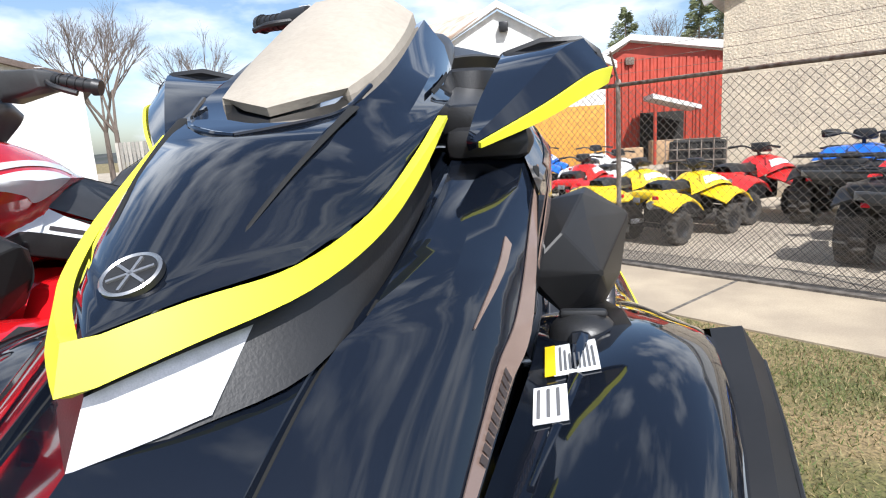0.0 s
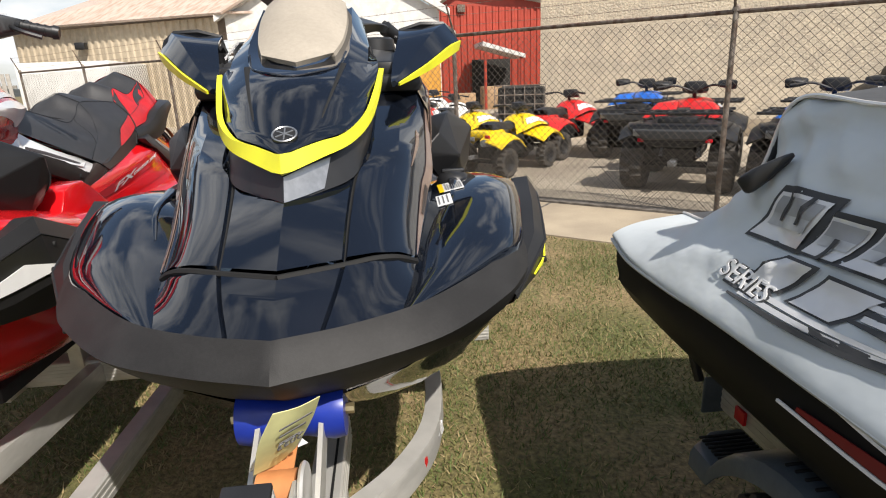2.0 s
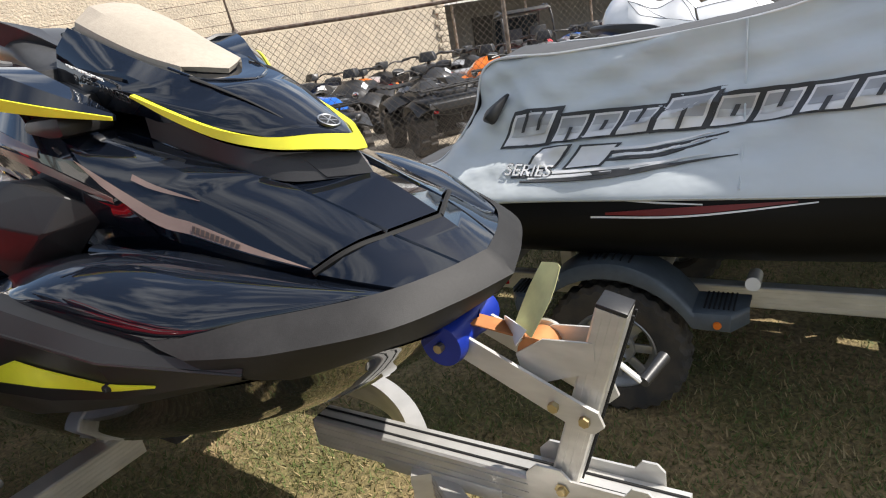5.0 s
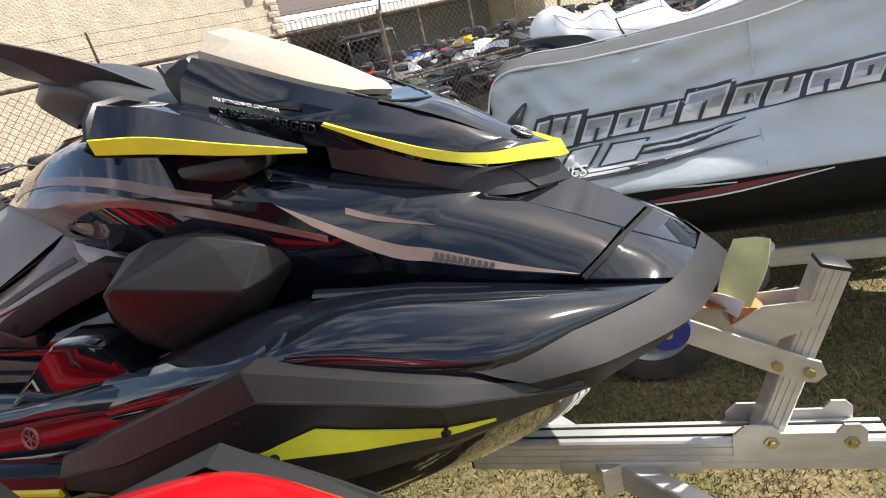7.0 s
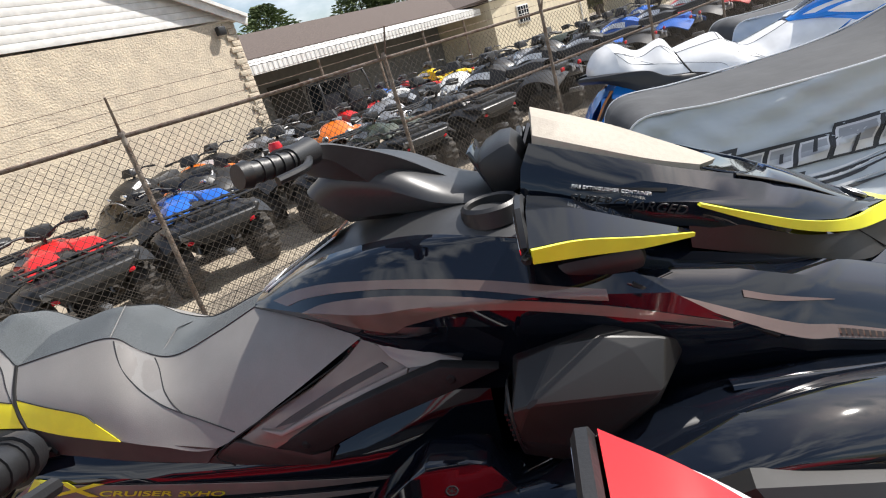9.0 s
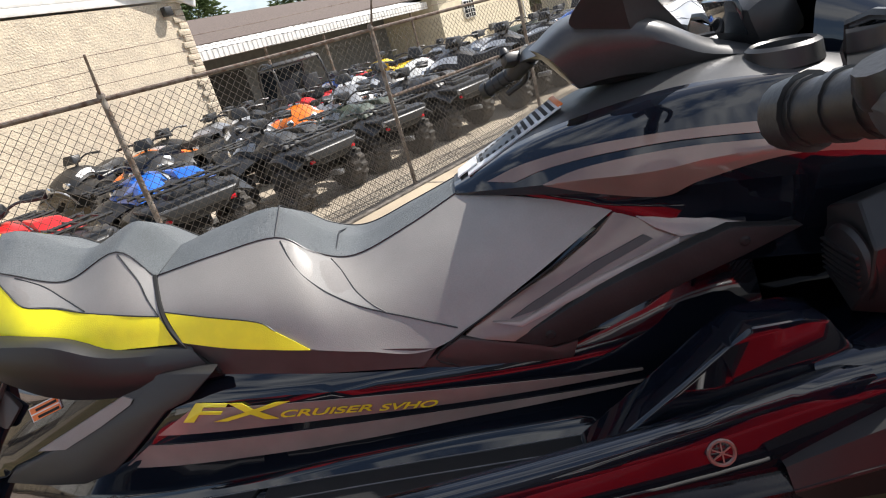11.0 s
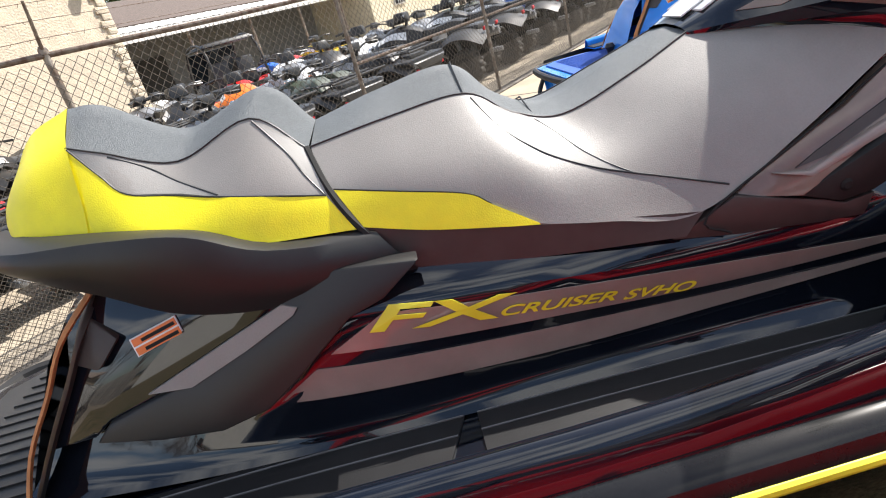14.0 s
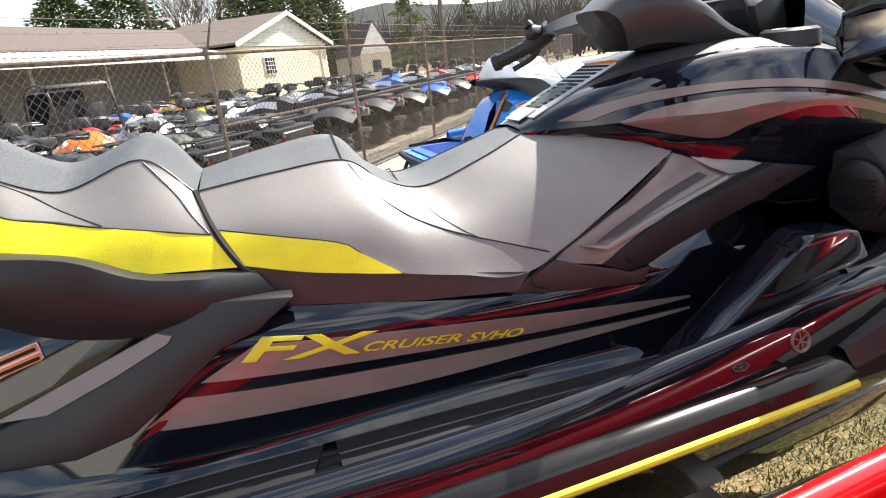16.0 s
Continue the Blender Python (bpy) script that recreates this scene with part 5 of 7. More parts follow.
def trailer_wheel(parent, x, y, r=0.262, w=0.135, s=-1):
    prof = [(r * 0.60, -w * 0.42), (r * 0.75, -w * 0.5), (r * 0.93, -w * 0.47), (r, -w * 0.34), (r, w * 0.34), (r * 0.93, w * 0.47), (r * 0.75, w * 0.5), (r * 0.60, w * 0.42), (r * 0.55, 0.0), (r * 0.60, -w * 0.42)]
    bm = lugged_tyre(prof[:4] + [(r, -w * 0.04), (r * 0.96, -w * 0.02), (r * 0.96, w * 0.02), (r, w * 0.04)] + prof[4:], 30, (x, y, r), 0.035)
    tyre = part("wheel", bm, TYRE, parent, "muddy black trailer tyre")
    o = s * w * 0.36
    rim = part("rim", lathe([(r * 0.62, o), (r * 0.58, o * 1.18), (r * 0.54, o), (r * 0.50, o * 0.4), (r * 0.46, o * 0.1)], 32, "X", (x, y, r)), RIM, tyre, "grey spoked steel rim")
    bm = lathe([(0.0, o * 0.55), (r * 0.26, o * 0.55), (r * 0.28, o * 0.35)], 24, "X", (x, y, r))
    for k in range(8):
        a = 2 * math.pi * k / 8
        box(0.012, r * 0.13, r * 0.30, (x + o * 0.3, y + math.cos(a) * r * 0.37, r + math.sin(a) * r * 0.37), 0.003, Matrix.Rotation(a - math.pi / 2, 4, "X"), bm)
    part("spokes", bm, RIM, rim)
    part("hub", lathe([(0.0, o * 1.3), (r * 0.10, o * 1.28), (r * 0.12, o * 1.1), (r * 0.12, o * 0.4)], 18, "X", (x, y, r)), RIM, rim)
    for k in range(5):
        a = 2 * math.pi * k / 5 + 0.3
        part("wheel_nut", rod((x + o * 0.55, y + math.cos(a) * r * 0.19, r + math.sin(a) * r * 0.19), (x + o * 0.8, y + math.cos(a) * r * 0.19, r + math.sin(a) * r * 0.19), 0.010, seg=6), CHROME, rim)


def watercraft_trailer(m, label, tag, sides=(-1, 1)):
    t = thing("watercraft_trailer", label, "trailer", m, "watercraft trailers")
    tongue = part("tongue", beam((0, 0.66, 0.522), (0, -0.30, 0.522), 0.078, 0.088, None, 0.005, 3), GALV, t, "ribbed aluminium tongue")
    for x in (-0.014, 0.014):
        part("slot", box(0.006, 0.958, 0.002, (x * 1.2, 0.18, 0.5675)), GAP, tongue)
    part("end_cap", box(0.07, 0.008, 0.08, (0, 0.664, 0.522), 0.002), DARK, tongue)
    part("joint_plate", box(0.088, 0.34, 0.04, (0, 0.26, 0.49), 0.006), GALV, tongue)
    # winch post and bracket
    post = part("winch_post", beam((0, -0.055, 0.56), (0, -0.185, 0.985), 0.060, 0.058, None, 0.004, 3), GALV, t, "ribbed aluminium winch post")
    rot = (Vector((0, -0.13, 0.425))).to_track_quat("Z", "Y").to_matrix().to_4x4()
    part("post_cap", box(0.060, 0.058, 0.010, (0, -0.186, 0.989), 0.003, rot), DARK, post, "black plastic post cap")
    for s in (-1, 1):
        bm = prism([(0.02, 0.52), (0.02, 0.585), (-0.005, 0.612), (-0.06, 0.612), (-0.08, 0.59), (-0.19, 0.59), (-0.205, 0.612), (-0.235, 0.612), (-0.25, 0.595), (-0.25, 0.52)], 0.006, "X", s * 0.041 - 0.003)
        part("bracket", bm, GALV, t)
        for y, z in ((-0.06, 0.565), (-0.22, 0.565)):
            part("bolt", lathe([(0.0, 0.012), (0.009, 0.012), (0.010, 0.004), (0.016, 0.003), (0.016, 0.0)], 6, "X", (s * 0.045, y, z)), BRASS, t) if s > 0 else part("bolt", lathe([(0.0, -0.012), (0.009, -0.012), (0.010, -0.004), (0.016, -0.003), (0.016, 0.0)], 6, "X", (-0.045, y, z)), BRASS, t)
        bm = prism([(-0.145, 0.735), (-0.165, 0.755), (-0.155, 0.785), (-0.13, 0.795), (0.15, 0.935), (0.175, 0.92), (0.17, 0.885), (0.13, 0.865), (-0.11, 0.74)], 0.008, "X", s * 0.052 - 0.004)
        part("bow_arm", bm, GALV, t, "aluminium bow stop arm")
        for y, z in ((-0.13, 0.765), (-0.07, 0.785), (0.145, 0.905)):
            part("bolt", rod((s * 0.052, y, z), (s * 0.068, y, z), 0.011, seg=6), BRASS, t)
        bm = prism([(-0.15, 0.86), (-0.05, 0.82), (0.0, 0.83), (0.01, 0.875), (-0.05, 0.915), (-0.15, 0.92)], 0.005, "X", s * 0.030 - 0.0025)
        part("winch_plate", bm, GALV, t)
    part("winch_drum", rod((-0.028, -0.03, 0.875), (0.028, -0.03, 0.875), 0.038, seg=20), STRAP, t, "orange strap on the winch drum")
    part("winch_gear", lathe([(0.0, 0.034), (0.045, 0.034), (0.048, 0.038), (0.045, 0.042), (0.0, 0.042)], 24, "X", (0, -0.03, 0.875)), GALV, t)
    part("winch_strap", beam((0, -0.01, 0.905), (0, 0.12, 0.925), 0.045, 0.003, None, 0.0), STRAP, t)
    roller = part("bow_roller", lathe([(0.0, -0.09), (0.046, -0.09), (0.05, -0.07), (0.040, -0.02), (0.040, 0.02), (0.05, 0.07), (0.046, 0.09), (0.0, 0.09)], 24, "X", (0, 0.145, 0.905)), ROLLER, t, "blue rubber bow roller")
    part("roller_bolt", rod((-0.105, 0.145, 0.905), (0.105, 0.145, 0.905), 0.010, seg=8), BRASS, roller)
    part("crank_arm", tube([(0.045, -0.10, 0.86), (0.075, -0.14, 0.83), (0.085, -0.20, 0.775)], 0.009, 4, 8, flat=0.6), GALV, t)
    part("crank_handle", rod((0.085, -0.205, 0.772), (0.165, -0.23, 0.788), 0.012, 0.014, 12), DARK, t)
    for a in (-0.012, 0.012):
        part("slot", beam((a, -0.0955, 0.58), (a, -0.2195, 0.975), 0.005, 0.004, None, 0.0), GAP, post)
    part("label_plate", box(0.05, 0.002, 0.11, (0.0, -0.1115, 0.66), 0, rot), WHITE, post)
    part("label_band", box(0.05, 0.003, 0.02, (0.0, -0.1255, 0.705), 0, rot), ATV_YELLOW, post)
    # frame arms
    arm = part("frame_arm", bent_beam([(0.30, 1.50, 0.43), (0.30, 1.15, 0.44), (0.275, 0.75, 0.455), (0.19, 0.53, 0.46), (0.05, 0.37, 0.462), (-0.06, 0.30, 0.462)], 0.05, 0.085), GALV, t, "curved aluminium frame arm")
    for k in range(5):
        q = Vector((0.205, 0.57, 0.0)).lerp(Vector((0.262, 0.72, 0)), k / 4)
        part("mark_bar", box(0.004, 0.018, 0.04, (q.x + 0.036, q.y, 0.458), 0, Matrix.Rotation(radians(-22), 4, "Z") @ Matrix.Rotation(radians(15), 4, "X")), WHITE if k else ATV_RED, arm)
    part("brace", beam((0.02, 0.33, 0.462), (-0.34, -0.17, 0.44), 0.05, 0.075, None, 0.004, 3), GALV, t)
    reach = {(1,): (-0.10, 0.56), (-1,): (-0.56, 1.10)}.get(tuple(sides), (-0.56, 0.56))
    part("crossbar", beam((reach[0], 1.44, 0.44), (reach[1], 1.44, 0.44), 0.085, 0.095, None, 0.005, 5), GALV, t, "ribbed aluminium crossbar")
    for s in (-1, 1):
        part("bunk", beam((s * 0.22, 0.95, 0.60), (s * 0.22, 3.2, 0.575), 0.09, 0.05, None, 0.01), CARPET, t, "carpeted timber bunk")
        part("bunk_leg", box(0.05, 0.06, 0.16, (s * 0.24, 1.42, 0.54), 0.004), GALV, t)
        part("bunk_leg", box(0.05, 0.06, 0.16, (s * 0.24, 2.6, 0.51), 0.004), GALV, t)
        if s in sides:
            trailer_wheel(t, s * 0.50, 2.85, s=s)
    part("axle", rod((-0.46, 2.85, 0.262), (0.46, 2.85, 0.262), 0.028), GALV, t)
    part("rear_frame", beam((0, 1.3, 0.43), (0, 3.0, 0.43), 0.07, 0.08, None, 0.005), GALV, t)
    if not tag:
        part("side_rail", beam((0.66, 1.46, 0.44), (0.60, 0.10, 0.44), 0.06, 0.08, None, 0.005, 3), GALV, t, "ribbed aluminium side rail")
    if tag:
        bm = patch([[(-0.035, -0.075, 1.045), (-0.045, -0.045, 0.99), (-0.035, 0.0, 0.915)], [(0.0, -0.082, 1.04), (0.0, -0.05, 0.985), (0.005, 0.0, 0.91)], [(0.045, -0.07, 1.03), (0.05, -0.035, 0.975), (0.04, 0.01, 0.905)]], 4, 3, mirror=False)
        note = tagged(part("paper_tag", thick(bm, 0.001), PAPER, None, angle=60), "creased pale yellow paper tag tucked by the winch", "tag")
        mm = Matrix(((0.0, 1.0, 0.0, 0), (-0.55, 0, 0.84, 0), (0.84, 0, 0.55, 0), (0, 0, 0, 1)))
        look_m = Matrix(((-1, 0, 0, 0), (0, 0.50, -0.86, 0), (0, -0.86, -0.50, 0), (0, 0, 0, 1)))
        lettering("2023", 0.022, Matrix.Translation((0.020, -0.058, 0.982)) @ look_m, CHARCOAL_MARK, note, "dark printed year")
        for k in range(3):
            part("print_bar", box(0.055 - 0.01 * k, 0.001, 0.004, (0.0, -0.073 + 0.011 * k, 1.008 - 0.018 * k + 0.006), 0, Matrix.Rotation(radians(30), 4, "X")), CHARCOAL_MARK, note)
        hinge = Matrix.Translation((0.0, -0.01, 0.95))
        note.matrix_world = hinge @ Matrix.Rotation(radians(45), 4, "Z") @ hinge.inverted()
        bm = patch([[(-0.03, -0.02, 0.93), (-0.01, 0.03, 0.945), (0.02, 0.05, 0.925)], [(-0.045, 0.0, 0.90), (0.0, 0.03, 0.905), (0.035, 0.06, 0.90)]], 4, 3, mirror=False)
        tagged(part("crumpled_paper", thick(bm, 0.002), WHITE), "crumpled white paper strip on the winch", "paper")
    return t


watercraft_trailer(pose(0, 0, 0), "ribbed aluminium trailer with winch and blue bow roller", True, (1,))
watercraft_trailer(pose(-1.275, -0.045, -0.02), "ribbed aluminium trailer under the red watercraft", False, (-1,))
watercraft_trailer(pose(2.85, -2.33, 0.0), "ribbed aluminium trailer under the blue watercraft", False)
# ---- covered craft on its trailer ----
cov = thing("covered_watercraft", "watercraft under a fitted grey canvas cover with black hull", "jet ski", pose(1.52, 0, 0), "row of watercraft on trailers")
L0 = [(0, 1.10, 0.97), (0, 0.88, 1.02), (0, 0.73, 1.20), (0, 0.62, 1.385), (0, 0.25, 1.375), (0, -0.4, 1.42), (0, -1.0, 1.60), (0, -1.5, 1.50), (0, -2.0, 1.15), (0, -2.35, 0.98)]
L1 = [(0.32, 1.095, 0.962), (0.34, 0.88, 0.995), (0.33, 0.70, 1.17), (0.32, 0.60, 1.36), (0.355, 0.25, 1.362), (0.365, -0.4, 1.395), (0.34, -1.0, 1.55), (0.30, -1.5, 1.45), (0.2, -2.0, 1.12), (0.1, -2.32, 0.97)]
L2 = [(0.48, 1.09, 0.945), (0.49, 0.88, 0.965), (0.455, 0.64, 1.06), (0.42, 0.47, 1.11), (0.43, 0.2, 1.13), (0.445, -0.4, 1.13), (0.44, -1, 1.19), (0.40, -1.5, 1.15), (0.28, -2, 1.02), (0.14, -2.33, 0.955)]
L3 = [(0.575, 1.077, 0.915), (0.60, 0.88, 0.90), (0.60, 0.64, 0.90), (0.60, 0.45, 0.91), (0.60, 0.2, 0.915), (0.60, -0.4, 0.92), (0.58, -1, 0.93), (0.52, -1.5, 0.95), (0.36, -2.0, 0.955), (0.16, -2.36, 0.94)]
L4 = [(x * 0.985, y, z - 0.03) for x, y, z in L3]
def fold(c):
    n1 = noise.noise(Vector((c.x * 2, c.y * 2.6 + c.z * 5, c.z * 3)))
    n2 = noise.noise(Vector((c.x * 9, c.y * 12 - c.z * 10, 4.0)))
    n3 = abs(noise.noise(Vector((c.y * 3.0 + c.z * 7, c.z * 2 - c.y, 9.0))))
    n4 = abs(noise.noise(Vector((c.y * 6 - c.z * 12, c.z * 5 + c.y * 2, 2.0))))
    calm = min(1.0, max(0.0, (c.z - 0.93) / 0.12)) * min(1.0, max(0.12, (0.95 - c.y) / 0.40))
    return calm * (0.8 * n1 + 0.2 * n2 - 1.3 * n3 - 0.55 * n4 + 0.42)


FOLDS = 0.050


def warp(p, s):
    return p + Vector((s * 0.9, 0, 0.43)) * FOLDS * fold(p)


def wrinkled(bm, amount):
    bmesh.ops.recalc_face_normals(bm, faces=bm.faces)
    bm.normal_update()
    for v in bm.verts:
        v.co += v.normal * amount * fold(v.co)
    return bm
part("cover_side", wrinkled(patch([L1, L2, L3, L4], 14, 12), FOLDS), CANVAS, cov, "wrinkled grey canvas sides with printed marks", 80)
part("cover_top", wrinkled(patch([L0, L1], 12, 6), 0.012), CANVAS_DARK, cov, "charcoal canvas top panel", 80)
SIDE = [L1, L2, L3, L4]
for s in (1, -1):
    part("cover_piping", tube([(s * x, y, z + 0.004) for x, y, z in L1], 0.005, 8, 6), WHITE, cov)
    part("cover_hem", tube([(s * (x + 0.004), y, z - 0.022) for x, y, z in L3], 0.007, 8, 6), CANVAS, cov)
    # two-tone slanted blocks with dark surrounds along the side
    glyphs = [(1.45, 0.098), (0.85, 0.074), (0.80, 0.074), (0.85, 0.074), (1.2, 0.098), (0.85, 0.074), (0.85, 0.074), (0.85, 0.074), (0.80, 0.074), (0.65, 0.074)]
    total, run = sum(g for g, _ in glyphs), 0.0
    y0, z0, y1, z1 = 0.53, 1.062, -0.76, 1.118
    lean = -0.5
    for i, (gw, gh) in enumerate(glyphs):
        ends = []
        for f in (run / total, (run + gw) / total, (run + gw * 0.06) / total, (run + gw * 0.90) / total, (run + gw * 0.12) / total, (run + gw * 0.84) / total):
            ends.append((y0 + (y1 - y0) * f, z0 + (z1 - z0) * f))
        run += gw
        slant_block("mark_surround", SIDE, ends[0], ends[1], gh, -0.09, 1.14, lean, CANVAS_DARK, cov, s, 0.007, warp, 7)
        block = slant_block("printed_block", SIDE, ends[2], ends[3], gh, 0.0, 1.0, lean, WHITE, cov, s, 0.011, warp, 7)
        slant_block("block_tone", SIDE, ends[4], ends[5], gh, 0.30, 0.55, lean, SILVERPRINT, block, s, 0.014, warp, 6)
        slant_block("block_tone", SIDE, ends[4], ends[5], gh, 0.55, 0.92, lean, STEELPRINT, block, s, 0.014, warp, 6)
        for cut in ((0.30, 0.62) if gw > 1.3 else (0.44,)):
            slit = []
            for c in (cut, cut + 0.10 / gw):
                f = (run - gw + gw * c) / total
                slit.append((y0 + (y1 - y0) * f, z0 + (z1 - z0) * f))
            e0, e1 = ((0.42, 1.02), (-0.02, 0.55), (0.30, 0.72))[i % 3]
            slant_block("block_gap", SIDE, slit[0], slit[1], gh, e0, e1, lean, CANVAS_DARK, block, s, 0.017, warp, 5)
    for ya, yb in ((0.40, 0.30), (0.25, 0.13)):
        slant_block("flash_surround", SIDE, (ya + 0.012, 0.992), (yb - 0.012, 0.996), 0.058, -0.08, 1.08, -0.9, CANVAS_DARK, cov, s, 0.007, warp, 7)
        slant_block("white_flash", SIDE, (ya, 0.992), (yb, 0.996), 0.058, 0.0, 1.0, -0.9, WHITE, cov, s, 0.011, warp, 7)
    for yy, zz, ll in ((0.46, 0.968, 0.75), (0.42, 0.955, 0.60), (0.16, 1.03, 0.42), (0.12, 1.012, 0.35)):
        side_decal("dark_swoosh", SIDE, [(yy, zz), (yy - ll * 0.5, zz + 0.012), (yy - ll, zz + 0.045)], [(yy, zz - 0.004), (yy - ll * 0.5, zz + 0.002), (yy - ll, zz + 0.044)], CANVAS_DARK, cov, s, 0.008, 6, 2, "", warp)
        side_decal("white_swoosh", SIDE, [(yy - 0.03, zz + 0.013), (yy - ll * 0.5, zz + 0.022), (yy - ll * 0.9, zz + 0.048)], [(yy - 0.03, zz + 0.004), (yy - ll * 0.5, zz + 0.014), (yy - ll * 0.9, zz + 0.047)], WHITE, cov, s, 0.008, 6, 2, "", warp)
    part("cover_seam", tube([warp(on_side(SIDE, -0.30, z, s), s) + Vector((s * 0.001, 0, 0)) for z in (0.92, 1.0, 1.1, 1.2, 1.3, 1.38)], 0.0035, 4, 5), CANVAS, cov)
for grow, mat_k, lift, word in ((1.04, CANVAS_DARK, 0.008, "dark edge of the printed word"), (1.0, WHITE, 0.012, "white printed word on the cover")):
    text = lettering("SERIES", 0.058, Matrix(), mat_k, cov, word, 0.2)
    for v in text.data.vertices:
        y, z = 0.49 - v.co.x * grow * 1.15, 0.990 - 0.03 * v.co.x + (v.co.y - 0.02) * grow * 0.85
        v.co = warp(on_side(SIDE, y, z, -1), -1) + Vector((-lift - v.co.z, 0, 0))
for s in (1, -1):
    bm = hull_of([(s * x, y, z) for x, y, z in ((0.375, 0.495, 1.255), (0.38, 0.52, 1.25), (0.445, 0.605, 1.160), (0.46, 0.545, 1.140), (0.478, 0.575, 1.180), (0.452, 0.535, 1.215), (0.36, 0.56, 1.20), (0.43, 0.59, 1.20))], 0.008, 2)
    part("cover_vent", bm, DARK, cov, "black plastic cover vent scoop")
H = [
    [(0, 0.98, 0.56), (0, 0.4, 0.53), (0, -0.6, 0.52), (0, -1.5, 0.58), (0, -2.2, 0.85)],
    [(0.44, 0.98, 0.65), (0.46, 0.4, 0.64), (0.45, -0.6, 0.64), (0.34, -1.5, 0.70), (0.1, -2.2, 0.88)],
    [(0.60, 0.94, 0.785), (0.605, 0.4, 0.78), (0.59, -0.6, 0.785), (0.47, -1.5, 0.83), (0.13, -2.2, 0.92)],
    [(0.578, 1.04, 0.90), (0.592, 0.4, 0.905), (0.585, -0.6, 0.915), (0.51, -1.5, 0.94), (0.15, -2.25, 0.95)],
]
hull = part("hull", patch(H, 5, 2), HULL, cov, "dull black hull with red and white flashes")
part("transom", prism([(-0.575, 0.90), (-0.59, 0.78), (-0.44, 0.65), (0, 0.55), (0.44, 0.65), (0.59, 0.78), (0.575, 0.90)], 0.03, "Y", 0.955), HULL, cov)
for s in (1, -1):
    side_decal("red_flash", H, [(0.1, 0.85), (-0.15, 0.868), (-0.45, 0.885)], [(0.1, 0.842), (-0.15, 0.845), (-0.45, 0.880)], OXBLOOD, cov, s, 0.006, 5, 2)
    side_decal("white_line", H, [(0.15, 0.838), (-0.15, 0.843), (-0.5, 0.883)], [(0.15, 0.832), (-0.15, 0.837), (-0.5, 0.879)], WHITE, cov, s, 0.007, 5, 1)
    side_decal("white_line", H, [(0.12, 0.90), (-0.05, 0.886), (-0.20, 0.878)], [(0.12, 0.895), (-0.05, 0.880), (-0.20, 0.874)], WHITE, cov, s, 0.007, 5, 1)

tr = thing("watercraft_trailer", "galvanised trailer with plastic mudguards under the covered watercraft", "trailer", pose(1.605, 0, 0), "watercraft trailers")
for s in (-1, 1):
    part("side_rail", beam((s * 0.36, 0.80, 0.42), (s * 0.36, -2.0, 0.42), 0.055, 0.085, None, 0.005, 3), GALV, tr, "ribbed aluminium side rail")
    trailer_wheel(tr, s * 0.575, 0.13, 0.272, s=s)
    # mudguard with two steps
    rows = []
    for x, dz in ((0.475, -0.02), (0.485, 0.0), (0.628, 0.0), (0.646, -0.006), (0.655, -0.022), (0.657, -0.062)):
        cut = min(x, 0.565 + (x - 0.565) * 0.15)
        line = [Vector((s * cut, 0.545, 0.480 + dz)), Vector((s * x, 0.500, 0.480 + dz)), Vector((s * x, 0.425, 0.480 + dz))]
        for k in range(15):
            a = radians(31.5 + k * 117 / 14)
            line.append(Vector((s * x, 0.13 + 0.335 * math.cos(a), 0.300 + 0.345 * math.sin(a) + dz)))
        line += [Vector((s * x, -0.165, 0.480 + dz)), Vector((s * x, -0.275, 0.480 + dz)), Vector((s * cut, -0.325, 0.480 + dz))]
        rows.append(line)
    bm = bmesh.new()
    grid(bm, rows)
    guard = part("mudguard", thick(bm, 0.006), FENDER, tr, "blue-grey plastic mudguard with ribbed steps", 40)
    for y0 in (0.475, -0.235):
        for k in range(7):
            part("step_rib", box(0.13, 0.006, 0.006, (s * 0.555, y0 - 0.045 + k * 0.015, 0.484), 0.001), GAP, guard)
    for k in range(6):
        a = radians(78 + k * 5)
        part("step_rib", box(0.11, 0.006, 0.006, (s * 0.565, 0.13 + 0.335 * math.cos(a), 0.302 + 0.345 * math.sin(a)), 0.001, Matrix.Rotation(a - math.pi / 2, 4, "X")), GAP, guard)
    part("marker_light", lathe([(0.0, s * 0.010), (0.012, s * 0.008), (0.014, 0.0)], 14, "X", (s * 0.658, -0.235, 0.440)), ATV_ORANGE, guard, "round amber marker light")
    part("tail_light", box(0.012, 0.05, 0.045, (s * 0.395, 0.68, 0.425), 0.004), TAIL, tr, "square red tail light")
    part("light_bracket", box(0.10, 0.012, 0.13, (s * 0.40, 0.80, 0.43), 0.006), FENDER, tr)
    part("guide_post", rod((s * 0.43, 0.86, 0.45), (s * 0.47, 0.90, 0.63), 0.016), DARK, tr)
    part("bunk", beam((s * 0.24, 0.95, 0.585), (s * 0.24, -1.3, 0.575), 0.09, 0.06, None, 0.01), CARPET, tr)
    part("bunk_leg", box(0.05, 0.05, 0.16, (s * 0.30, 0.4, 0.49), 0.004), GALV, tr)
    part("bunk_leg", box(0.05, 0.05, 0.16, (s * 0.30, -0.9, 0.49), 0.004), GALV, tr)
    part("roller_stub", rod((s * 0.40, -0.33, 0.52), (s * 0.54, -0.33, 0.545), 0.024, seg=14), WHITE, tr, "white plastic pipe end")
    part("mount_block", box(0.06, 0.05, 0.10, (s * 0.36, -0.85, 0.51), 0.006), GALV, tr)
